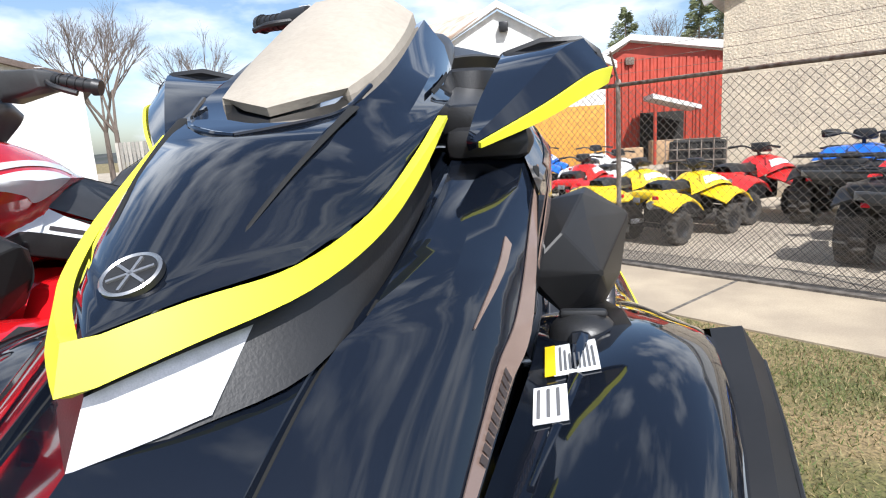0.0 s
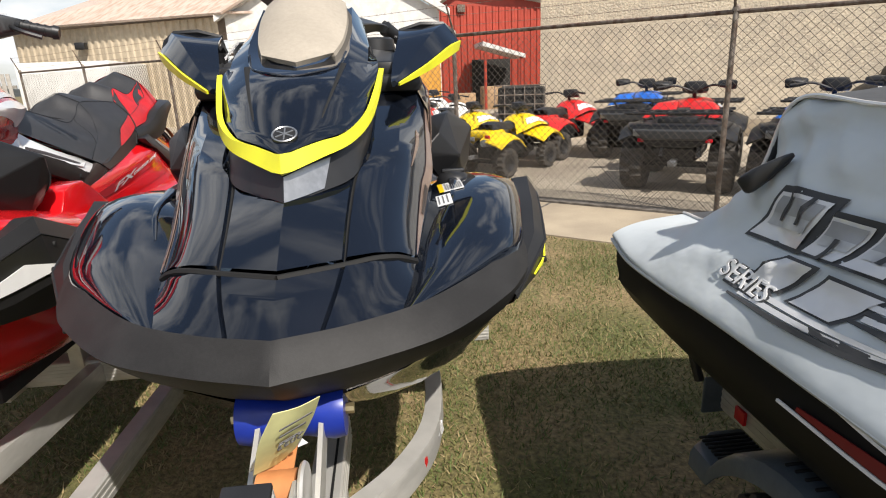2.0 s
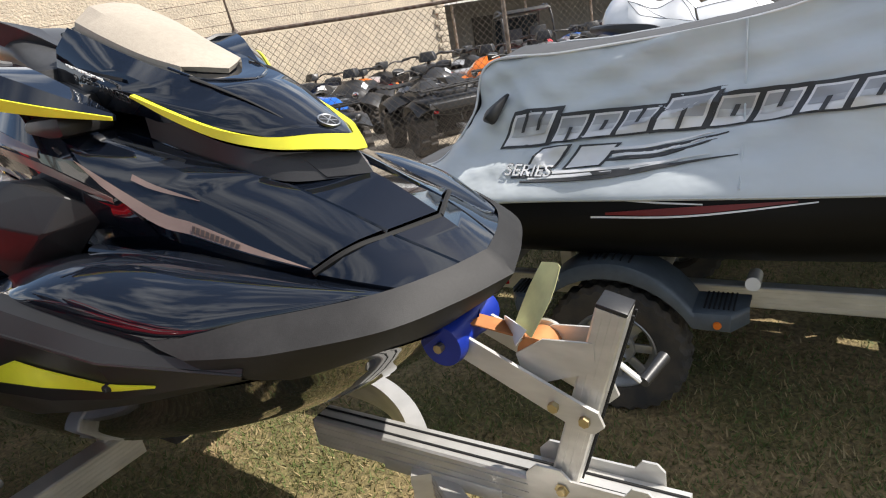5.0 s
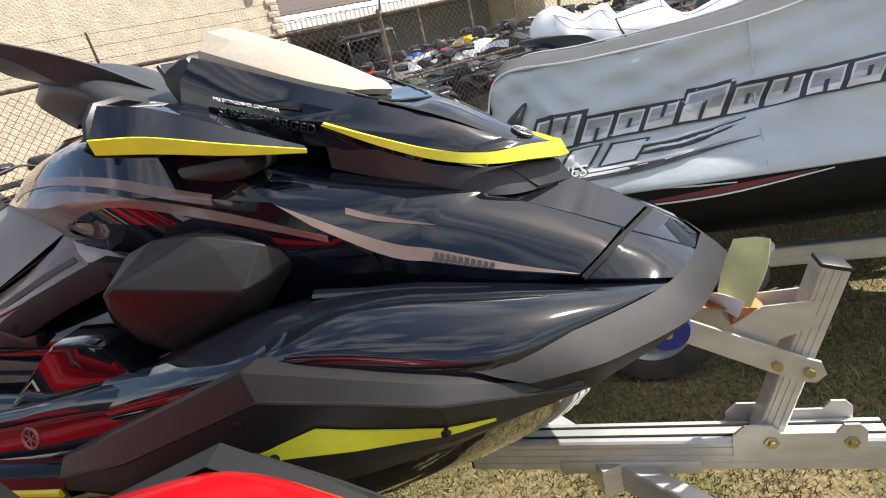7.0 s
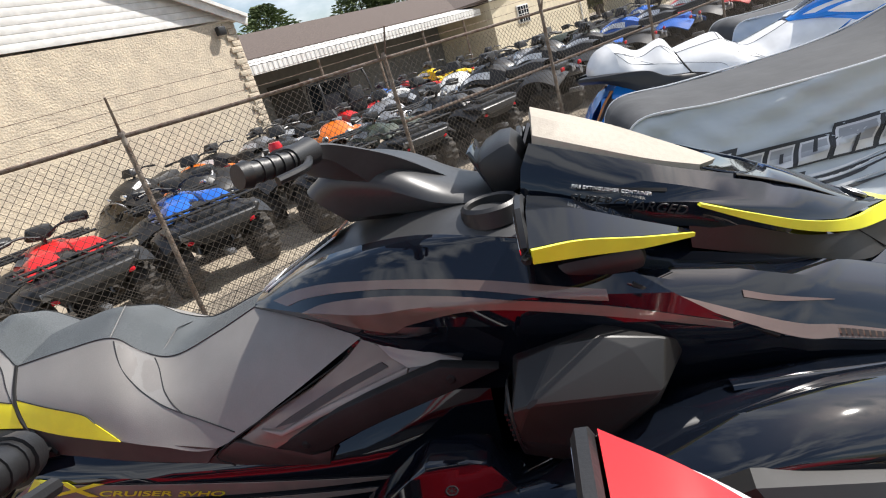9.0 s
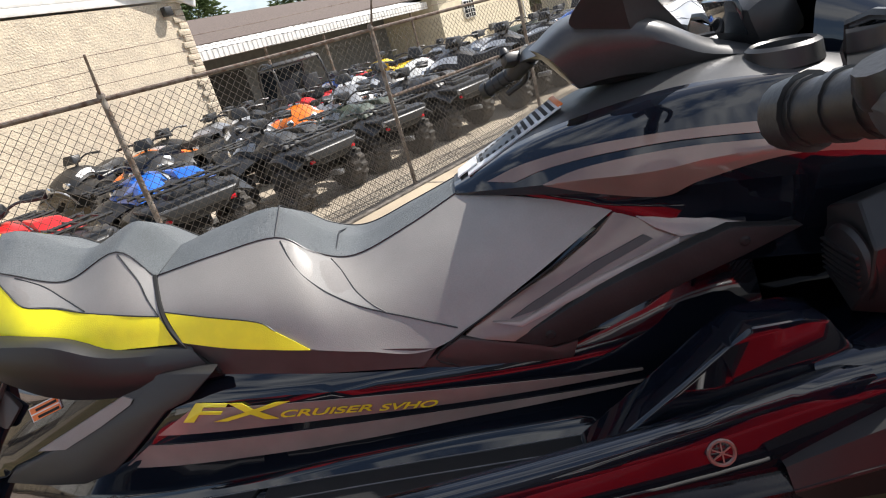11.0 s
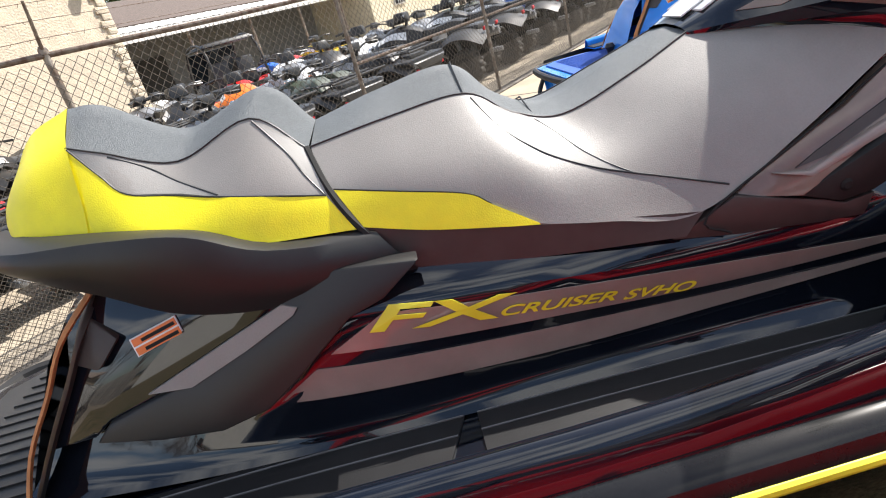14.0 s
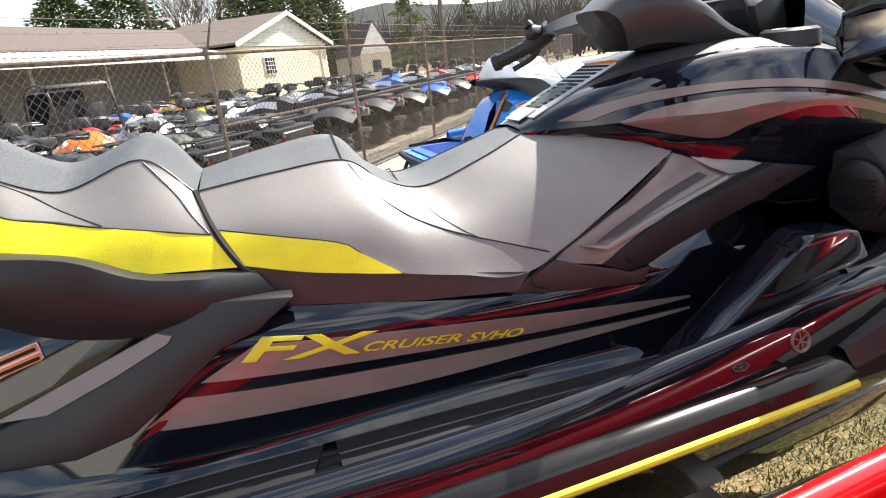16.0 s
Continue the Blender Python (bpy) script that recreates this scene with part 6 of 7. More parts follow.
for y in (0.78, 0.10, -1.1, -1.95):
    part("crossbar", beam((-0.38, y, 0.40), (0.38, y, 0.40), 0.05, 0.06, None, 0.004), GALV, tr)
part("axle", rod((-0.55, 0.10, 0.262), (0.55, 0.10, 0.262), 0.025), GALV, tr)

# a second covered craft farther along the row
copy_thing(cov, pose(4.25, -1.3, 0))
copy_thing(tr, pose(4.25, -1.3, 0))

# ---- ground ----
def slab(name, outline, z0, z1, mat, label, cat):
    ob = part(name, prism(outline, z1 - z0, "Z", z0), mat)
    return tagged(ob, label, cat, kind="structure")


FENCE = Vector((0.767, -0.641, 0)).normalized()
OUT = Vector((0.641, 0.767, 0)).normalized()
P1 = Vector((3.378, 4.489, 0))
STEP = 3.0
TURN_F = math.degrees(math.atan2(FENCE.y, FENCE.x))


def along(a, o, z=0.0):
    return P1 + FENCE * a + OUT * o + Vector((0, 0, z))


def quad(a0, a1, o0, o1):
    return [tuple(along(a, o))[:2] for a, o in ((a0, o0), (a1, o0), (a1, o1), (a0, o1))]


def at_fence(a, o, turn=0.0, z=0.0):
    q = along(a, o, z)
    return pose(q.x, q.y, q.z, 0, 0, TURN_F + turn)


slab("ground", [(-600, -600), (600, -600), (600, 600), (-600, 600)], -0.3, 0.0, GRASS, "patchy spring grass with dry brown blades", "ground")
slab("pavement", quad(-70, 70, -1.35, -0.12), 0.0, 0.014, CONCRETE, "worn concrete strip along the fence", "pavement")
slab("kerb", quad(-70, 70, -0.12, 0.06), 0.0, 0.035, KERB, "dark weathered edge under the fence", "kerb")
slab("yard", quad(-70, 70, 0.06, 40), 0.0, 0.010, LOT, "pale gravelly concrete yard behind the fence", "yard")
for k in range(-9, 12):
    bm = box(0.03, 1.24, 0.004, (0, 0, 0.0145))
    joint = part("joint", bm, KERB, bpy.data.objects["pavement"])
    joint.matrix_world = at_fence(k * 2.4 + 0.7, -0.735)

# grass blades near the path
def blades(name, count, x0, x1, y0, y1, label):
    rng = np.random.default_rng(4)
    x, y = rng.uniform(x0, x1, count), rng.uniform(y0, y1, count)
    o = (x - P1.x) * OUT.x + (y - P1.y) * OUT.y
    clump = np.sin(x * 3.1 + 1.7 * np.sin(y * 2.3)) + np.sin(y * 4.3 + 1.3 * np.sin(x * 5.1)) + rng.normal(0, 0.9, count)
    keep = (o < -1.38) & (clump > -0.9)
    x, y = x[keep], y[keep]
    n = len(x)
    h = rng.uniform(0.010, 0.034, n)
    a = rng.uniform(0, 2 * np.pi, n)
    lean = rng.uniform(0.005, 0.035, n)
    w = rng.uniform(0.0015, 0.0042, n)
    la = rng.uniform(0, 2 * np.pi, n)
    v = np.empty((n, 3, 3))
    v[:, 0] = np.stack([x + np.cos(a) * w, y + np.sin(a) * w, np.zeros(n)], 1)
    v[:, 1] = np.stack([x - np.cos(a) * w, y - np.sin(a) * w, np.zeros(n)], 1)
    v[:, 2] = np.stack([x + np.cos(la) * lean, y + np.sin(la) * lean, h], 1)
    me = bpy.data.meshes.new(name)
    me.from_pydata(v.reshape(-1, 3).tolist(), [], np.arange(n * 3).reshape(-1, 3).tolist())
    me.materials.append(BLADE)
    return tagged(new(name, me), label, "grass", kind="stuff")


blades("grass", 330000, -2.2, 4.6, -1.6, 6.2, "short mixed green and straw-coloured grass blades")

# ---- chain-link fence ----
def link_mesh(width, height, pitch, r, z0):
    verts, faces = [], []
    def seg(a, b):
        d = (b - a).normalized()
        s = d.cross(Vector((0, 1, 0))).normalized() * r
        t = Vector((0, r, 0))
        i = len(verts)
        for q in (a, b):
            verts.extend([q + s, q - s * 0.5 + t * 0.87, q - s * 0.5 - t * 0.87])
        for k in range(3):
            faces.append((i + k, i + (k + 1) % 3, i + 3 + (k + 1) % 3, i + 3 + k))
    wide = pitch / 2
    n, rows = round(width / wide), int(height / (pitch / 2))
    for k in range(n):
        for j in range(rows):
            xa, xb = (0, wide) if (j + k) % 2 == 0 else (wide, 0)
            yo = 0.003 if j % 2 else -0.003
            seg(Vector((k * wide + xa, yo, z0 + j * pitch / 2)), Vector((k * wide + xb, -yo, z0 + (j + 1) * pitch / 2)))
    me = bpy.data.meshes.new("mesh_panel")
    me.from_pydata([tuple(v) for v in verts], [], faces)
    for p in me.polygons:
        p.use_smooth = True
    me.materials.append(WIRE)
    return me


fence = thing("chain_link_fence", "rusty chain-link fence topped with three strands of barbed wire", "fence")
link = link_mesh(STEP, 1.80, 0.079, 0.0027, 0.06)
link_low = link_mesh(STEP, 0.62, 0.036, 0.0019, 0.04)
rng = random.Random(3)
for k in range(-5, 10):
    tall = 2.25 if k in (2, 3) else 1.92
    lean = rng.uniform(-0.02, 0.02)
    bm = rod(along(k * STEP, 0, 0), along(k * STEP + lean, 0, tall), 0.025, 0.025, 12)
    lathe([(0.0, 0.03), (0.02, 0.026), (0.033, 0.0), (0.033, -0.03)], 12, "Z", along(k * STEP + lean, 0, tall), bm)
    part("post", bm, POST, fence, "weathered galvanised post")
    arm_top = along(k * STEP + rng.uniform(-0.03, 0.03), -0.13, 2.22)
    part("barb_arm", rod(along(k * STEP, 0, 1.88), arm_top, 0.014, 0.010, 8), RUST, fence)
    if k < 9:
        sag = rng.uniform(-0.012, 0.012)
        part("top_rail", tube([along(k * STEP, 0, 1.885), along((k + 0.5) * STEP, 0, 1.885 + sag), along((k + 1) * STEP, 0, 1.885)], 0.021, 4, 10), RUST, fence)
        if k >= 1:
            part("mid_rail", tube([along(k * STEP, 0.01, 1.12), along((k + 0.5) * STEP, 0.01, 1.12 - sag), along((k + 1) * STEP, 0.01, 1.12)], 0.019, 4, 10), RUST, fence, "rusty middle rail")
        for name, data, off in (("mesh_panel", link, -0.033), ("lower_mesh", link_low, -0.045)):
            ob = new(name, data)
            ob.parent = fence
            ob.matrix_world = at_fence(k * STEP, off)
        for j, (o, z) in enumerate(((-0.045, 1.99), (-0.085, 2.10), (-0.125, 2.205))):
            bm = tube([along(k * STEP, o, z), along((k + 0.5) * STEP, o, z - 0.015), along((k + 1) * STEP, o, z)], 0.0022, 5, 4)
            for b in range(24):
                q = along((k + (b + 0.5) / 24) * STEP, o, z - 0.008)
                d = Vector((rng.uniform(-1, 1), rng.uniform(-1, 1), rng.uniform(-1, 1))).normalized() * 0.016
                rod(q - d, q + d, 0.0016, 0.0012, 3, bm)
            part("barbed_wire", bm, RUST, fence)

# ---- buildings ----
def wall_frame(a, b):
    a, b = Vector((*a, 0)), Vector((*b, 0))
    d = (b - a).normalized()
    return Matrix.Translation(a) @ Matrix.Rotation(math.atan2(d.y, d.x), 4, "Z"), (b - a).length


def corrugated(length, height0, height1, pitch, deep, bm=None):
    """A ribbed sheet in the plane y = 0, ribs upright."""
    bm = bm or bmesh.new()
    n = int(length / pitch)
    lo, hi = [], []
    for i in range(n):
        for f, y in ((0.0, 0), (0.35, 0), (0.5, -deep), (0.85, -deep)):
            x = (i + f) * pitch
            h = height0 + (height1 - height0) * x / length
            lo.append(Vector((x, y, 0)))
            hi.append(Vector((x, y, h)))
    grid(bm, [lo, hi])
    return bm


# tan stucco building: front wall, quoins, siding gable
fr, ln = wall_frame((3.62, 12.05), (13.17, 7.75))
tan = thing("stucco_building", "long tan stucco building with a white siding gable", "building", fr)
part("wall", box(ln, 0.3, 3.75, (ln / 2, 0.15, 1.875)), STUCCO, tan, "rough tan stucco wall")
part("side_wall", box(0.3, 11, 3.75, (ln - 0.15, 5.82, 1.875)), STUCCO, tan)
part("side_wall", box(0.3, 11, 3.75, (0.15, 5.82, 1.875)), STUCCO, tan)
part("plinth", box(ln, 0.06, 0.35, (ln / 2, -0.03, 0.175), 0.01), CONCRETE, tan)
for i in range(26):
    w = 0.34 if i % 2 else 0.24
    part("quoin", box(w, 0.34, 0.135, (ln - w / 2 + 0.03, 0.12, 0.08 + i * 0.143), 0.012), STUCCO, tan)
apex = ln * 0.5
for i in range(14):
    z = 3.80 + i * 0.15
    w = ln * (1 - i / 15)
    part("siding_board", box(w, 0.03, 0.145, (apex, 0.0, z + 0.07), 0.004), OFFWHITE, tan)
for s in (-1, 1):
    a, b = Vector((apex + s * (ln / 2 + 0.35), -0.18, 3.66)), Vector((apex, -0.18, 6.05))
    part("rake_board", box((b - a).length, 0.06, 0.2, (a + b) / 2, 0.01, Matrix.Rotation(s * math.atan2(2.39, ln / 2 + 0.35), 4, "Y")), OFFWHITE, tan)
    part("roof_slope", box((b - a).length, 11.6, 0.08, (a + b) / 2 + Vector((0, 5.7, 0.12)), 0.0, Matrix.Rotation(s * math.atan2(2.39, ln / 2 + 0.35), 4, "Y")), OFFWHITE, tan)
lamp = part("floodlight", box(0.22, 0.16, 0.2, (ln - 0.5, -0.14, 3.55), 0.03), DARK, tan)

# low building with the brown roof and white awning
fr, ln = wall_frame((11.5, 13.05), (27.6, 3.0))
wing = thing("long_low_building", "long low building with brown roof, white awning and cream gable", "building", fr)
part("wall", box(ln, 0.3, 2.9, (ln / 2, 2.4, 1.45)), GREYWALL, wing)
# main roof with a hipped far end
bm = bmesh.new()
front, back, top = [(0, 0.9, 3.10), (31.5, 0.9, 3.10)], [(0, 10.0, 2.95), (31.5, 10.0, 2.95)], [(0, 5.0, 4.36), (25.5, 5.0, 4.36)]
vf, vb, vt = [[bm.verts.new(p) for p in q] for q in (front, back, top)]
for q in ((vf[0], vf[1], vt[1], vt[0]), (vb[1], vb[0], vt[0], vt[1]), (vf[1], vb[1], vt[1]), (vb[0], vf[0], vt[0])):
    bm.faces.new(q)
part("roof", thick(bm, 0.10), ROOF, wing, "brown shingle roof", 10)
bm = bmesh.new()
n = int(19.4 / 0.16)
grid(bm, [[Vector((i * 0.16, -0.3, 2.82 + 0.02 * (i % 2))) for i in range(n)], [Vector((i * 0.16, 1.25, 3.14 + 0.02 * (i % 2))) for i in range(n)]])
part("awning", bm, OFFWHITE, wing, "white corrugated awning", 20)
bm = corrugated(19.4, 0.28, 0.28, 0.2, 0.015)
bmesh.ops.translate(bm, verts=bm.verts, vec=(0, -0.31, 2.53))
part("awning_fascia", bm, OFFWHITE, wing, "white corrugated fascia", 20)
for i in range(7):
    part("awning_post", rod((0.6 + i * 2.9, -0.1, 0), (0.6 + i * 2.9, -0.1, 2.8), 0.05), POST, wing)
for i in range(2):
    part("door", box(1.5, 0.08, 2.1, (1.8 + i * 7.4, 2.22, 1.05), 0.01), SHADE, wing)
for i in range(20):
    part("shingle_course", box(25.0 + 0.18 * (19 - i), 0.225, 0.012, (12.5 + 0.09 * (19 - i), 1.0 + i * 0.205, 3.142 + i * 0.063), 0.0, Matrix.Rotation(math.atan2(1.26, 4.1), 4, "X")), ROOF, wing)
# cream cross gable, its ridge running back into the main roof
gx, gw, gy = 24.3, 9.7, -0.7
part("gable_wall", box(gw, 0.3, 2.95, (gx, gy + 0.15, 1.475)), CREAM, wing, "cream painted block wall")
for sd in (-1, 1):
    part("side_wall", box(0.3, 11.2, 2.95, (gx + sd * (gw / 2 - 0.15), gy + 5.92, 1.475)), CREAM, wing)
    ang = math.atan2(1.52, gw / 2 + 0.42)
    part("gable_roof", box(5.52, 6.2, 0.10, (gx + sd * (gw / 4 + 0.21), gy + 2.8, 3.84), 0.0, Matrix.Rotation(sd * ang, 4, "Y")), ROOF, wing)
    part("rake_board", box(5.54, 0.06, 0.2, (gx + sd * (gw / 4 + 0.21), gy - 0.33, 3.80), 0.0, Matrix.Rotation(sd * ang, 4, "Y")), OFFWHITE, wing)
for i in range(12):
    z = 3.0 + i * 0.122
    part("siding_board", box(gw * (1 - i / 12.6), 0.05, 0.117, (gx, gy - 0.02, z + 0.03), 0.004), SAGE, wing)
win = part("window", box(1.05, 0.10, 0.86, (22.1, gy - 0.02, 2.06), 0.01), OFFWHITE, wing)
part("pane", box(0.93, 0.03, 0.74, (22.1, gy - 0.075, 2.06)), GLASSY, win)
for i in (-1, 0, 1):
    part("muntin", box(0.025, 0.02, 0.74, (22.1 + i * 0.23, gy - 0.10, 2.06)), OFFWHITE, win)
    part("muntin", box(0.93, 0.02, 0.025, (22.1, gy - 0.10, 2.06 + i * 0.19)), OFFWHITE, win)
part("downpipe", rod((28.2, gy - 0.06, 0), (28.2, gy - 0.06, 2.9), 0.045), OFFWHITE, wing)
part("meter_box", box(0.5, 0.2, 0.35, (24.0, gy - 0.1, 0.9), 0.02), GREYWALL, wing)

# small cottage past the long building
cot = thing("cottage", "small distant cottage with cream walls and a steep white gable", "house", pose(45.8, -7.0, 0, 0, 0, -80))
part("wall", box(2.6, 6, 2.4, (1.3, 3, 1.2)), CREAM, cot)
part("gable", prism([(0, 2.4), (2.6, 2.4), (1.3, 4.7)], 0.12, "Y", -0.06), OFFWHITE, cot, "white siding gable")
for sd in (-1, 1):
    part("roof", box(2.85, 6.4, 0.1, (1.3 + sd * 0.72, 3.1, 3.55), 0.0, Matrix.Rotation(sd * math.atan2(2.3, 1.3), 4, "Y")), ROOF, cot)
part("window", box(0.7, 0.08, 0.9, (1.3, -0.03, 1.4), 0.01), GLASSY, cot)

# white gabled building with the open garage, ribbed side wall
shop = thing("white_workshop", "white gabled workshop with an open garage door and ochre lower wall", "building")
pts = [(-4.9, 0), (-3.66, 0), (-3.66, 2.95), (-1.53, 2.95), (-1.53, 0), (2.3, 0), (2.3, 3.55), (-1.2, 5.55), (-4.9, 3.6)]
part("front_wall", prism(pts, 0.25, "Y", 20.5), OFFWHITE, shop, "plain white gable wall")
part("garage_interior", box(2.3, 3.0, 3.0, (-2.6, 22.4, 1.5)), SHADE, shop)
part("lintel", box(2.3, 0.08, 0.14, (-2.6, 20.46, 3.0), 0.01), RUST, shop)
for x in (-3.7, -1.5):
    part("door_jamb", box(0.1, 0.1, 2.95, (x, 20.46, 1.475), 0.01), RUST, shop)
part("ochre_panel", box(3.7, 0.05, 2.2, (0.42, 20.46, 1.15), 0.01), ORANGE, shop, "ochre painted lower wall")
for i, x in enumerate((-3.2, -2.3, -4.3)):
    part("carton", box(0.9, 0.5, 0.7 + 0.2 * i, (x, 20.0, 0.7), 0.02), CARTON, shop)
part("side_window", box(0.9, 0.08, 0.9, (-4.3, 20.46, 2.2), 0.02), SHADE, shop)
for s, a, b in ((-1, (-5.2, 3.42), (-1.2, 5.62)), (1, (2.65, 3.38), (-1.2, 5.62))):
    part("rake_board", prism([a, b, (b[0], b[1] + 0.22), (a[0], a[1] + 0.22)], 0.3, "Y", 20.25), OFFWHITE, shop)
part("wall_lamp", box(0.3, 0.25, 0.32, (-1.0, 20.35, 5.0), 0.04), DARK, shop)
fr2, ln2 = wall_frame((-13.5, 23.8), (-4.95, 20.5))
side = part("ribbed_side", corrugated(ln2, 3.55, 3.6, 0.3, 0.05), SIDING, shop, "tan ribbed metal side wall")
side.matrix_world = fr2
bm = prism([(-13.6, 23.6), (-4.8, 20.2), (-1.2, 21.5), (-1.2, 32), (-10, 33)], 0.08, "Z", 3.66)
part("side_roof", bm, RUSTROOF, shop)
bm = bmesh.new()
grid(bm, [[Vector((-13.7, 23.5, 3.62)), Vector((-4.9, 20.15, 3.62))], [Vector((-10.0, 27.0, 5.5)), Vector((-1.2, 20.3, 5.62))]])
part("roof_slope", thick(bm, 0.08), RUSTROOF, shop, "faded rust-stained metal roof")
for x in (-10.5, -6.2):
    t = (x + 13.5) / 8.55
    part("wall_light", box(0.35, 0.3, 0.25, (x, 23.8 - 3.3 * t - 0.25, 2.95), 0.04), DARK, shop)

# red barn with a porch
barn = thing("red_barn", "red ribbed-metal barn with a white roof and open porch", "barn")
bm = corrugated(5.9, 4.25, 4.0, 0.28, 0.05)
wall = part("front_wall", bm, BARN, barn)
wall.matrix_world = pose(2.75, 25.6, 0)
bm = prism([(2.75, 4.2), (8.7, 3.95), (8.7, 4.0), (3.75, 4.85)], 0.1, "Y", 25.65)
part("gable", bm, BARN, barn)
part("roof", prism([(2.5, 4.2), (3.75, 4.9), (9.0, 4.0), (9.0, 4.35), (3.75, 5.12), (2.45, 4.4)], 9, "Y", 25.3), OFFWHITE, barn, "white sheet-metal roof")
part("porch_roof", prism([(4.2, 2.45), (5.9, 1.95), (5.9, 2.1), (4.2, 2.62)], 2.2, "Y", 22.8), OFFWHITE, barn)
for x in (4.3, 5.75):
    part("porch_post", rod((x, 22.9, 0), (x, 22.9, 2.2), 0.06), BARN, barn)
part("porch_shade", box(1.7, 0.1, 2.0, (5.0, 25.45, 1.0)), SHADE, barn)
part("vent", box(0.35, 0.12, 0.3, (3.75, 25.5, 4.1), 0.02), RUST, barn)
for i, (x, y, h) in enumerate(((4.6, 23.4, 0.9), (5.3, 23.2, 0.6), (3.4, 22.6, 0.7))):
    tagged(part("stacked_pallet", box(0.8, 0.6, h, (x, y, h / 2), 0.02), CARTON), "stack of weathered pallets and cartons by the barn", "pallets", "yard clutter")

# caged tank by the stucco wall
tank = thing("caged_tank", "dark plastic tank in a wire cage on a pallet", "tank", pose(3.35, 12.4, 0, 0, 0, -24))
part("tank_body", box(1.0, 1.0, 0.95, (0, 0, 0.65), 0.05), SHADE, tank)
part("pallet", box(1.1, 1.1, 0.14, (0, 0, 0.07), 0.01), CARTON, tank)
for i in range(6):
    part("cage_bar", rod((-0.55 + i * 0.22, -0.54, 0.14), (-0.55 + i * 0.22, -0.54, 1.18), 0.012, seg=6), POST, tank)
    part("cage_bar", rod((-0.56, -0.54, 0.16 + i * 0.2), (0.56, -0.54, 0.16 + i * 0.2), 0.012, seg=6), POST, tank)

# far left: white clapboard house, white box trailer, slatted fence
left = thing("clapboard_house", "white clapboard house wall with a sloping roof edge", "house", pose(-14.0, 16.5, 0, 0, 0, 45))
part("wall", box(6, 5, 4.0, (-3.0, 2.5, 2.0)), OFFWHITE, left)
for i in range(30):
    part("clapboard", box(6, 0.03, 0.14, (-3.0, -0.02, 0.1 + i * 0.135), 0.004), OFFWHITE, left)
part("gable", prism([(-6, 4.0), (0, 4.0), (-6, 5.6)], 5, "Y", 0.0), OFFWHITE, left)
part("roof_edge", prism([(-6.2, 5.55), (0.4, 3.75), (0.4, 3.92), (-6.2, 5.75)], 5.6, "Y", -0.3), ROOF, left)
boxt = thing("box_trailer", "white enclosed cargo trailer parked by the workshop", "trailer", pose(-8.7, 17.2, 0, 0, 0, 8))
part("trailer_body", box(2.4, 4.5, 1.75, (0, 2.2, 1.35), 0.04), OFFWHITE, boxt)
for s in (-1, 1):
    part("trailer_wheel", lathe([(0.0, -0.08), (0.2, -0.09), (0.33, -0.09), (0.34, 0.0), (0.33, 0.09), (0.0, 0.08)], 20, "X", (s * 1.1, 2.2, 0.34)), TYRE, boxt)
slat = thing("slatted_fence", "grey weathered slatted timber fence", "fence", pose(-13.2, 16.6, 0, 0, 0, 8))
for i in range(24):
    part("slat", box(0.10, 0.03, 1.95, (i * 0.135, 0, 0.98), 0.004), OLDWOOD, slat)
for z in (0.4, 1.6):
    part("fence_rail", box(3.3, 0.05, 0.09, (1.6, 0.05, z), 0.005), OLDWOOD, slat)

# ---- trees and the far hills ----
def bare_tree(name, m, height, seed, label, mat=BARK):
    r = random.Random(seed)
    t = thing(name, label, "tree", m, "bare trees")
    bm = bmesh.new()
    def limb(a, d, length, rad, depth):
        b = a + d * length
        rod(a, b, rad, rad * 0.62, 6 if depth < 2 else 4, bm, cap=False)
        if depth >= 5:
            return
        for _ in range(3 if depth < 4 else 2):
            nd = (d + Vector((r.uniform(-1, 1), r.uniform(-1, 1), r.uniform(-0.15, 0.7))) * 0.62).normalized()
            limb(a.lerp(b, r.uniform(0.7, 1.0)), nd, length * r.uniform(0.6, 0.82), rad * 0.58, depth + 1)
    trunk = bmesh.new()
    rod((0, 0, 0), (0, 0, height * 0.28), height * 0.015, height * 0.011, 8, trunk)
    part("trunk", trunk, mat, t)
    for _ in range(3):
        limb(Vector((0, 0, height * 0.26)), Vector((r.uniform(-0.5, 0.5), r.uniform(-0.5, 0.5), 1)).normalized(), height * 0.24, height * 0.0085, 0)
    part("crown", bm, mat, t)
    return t


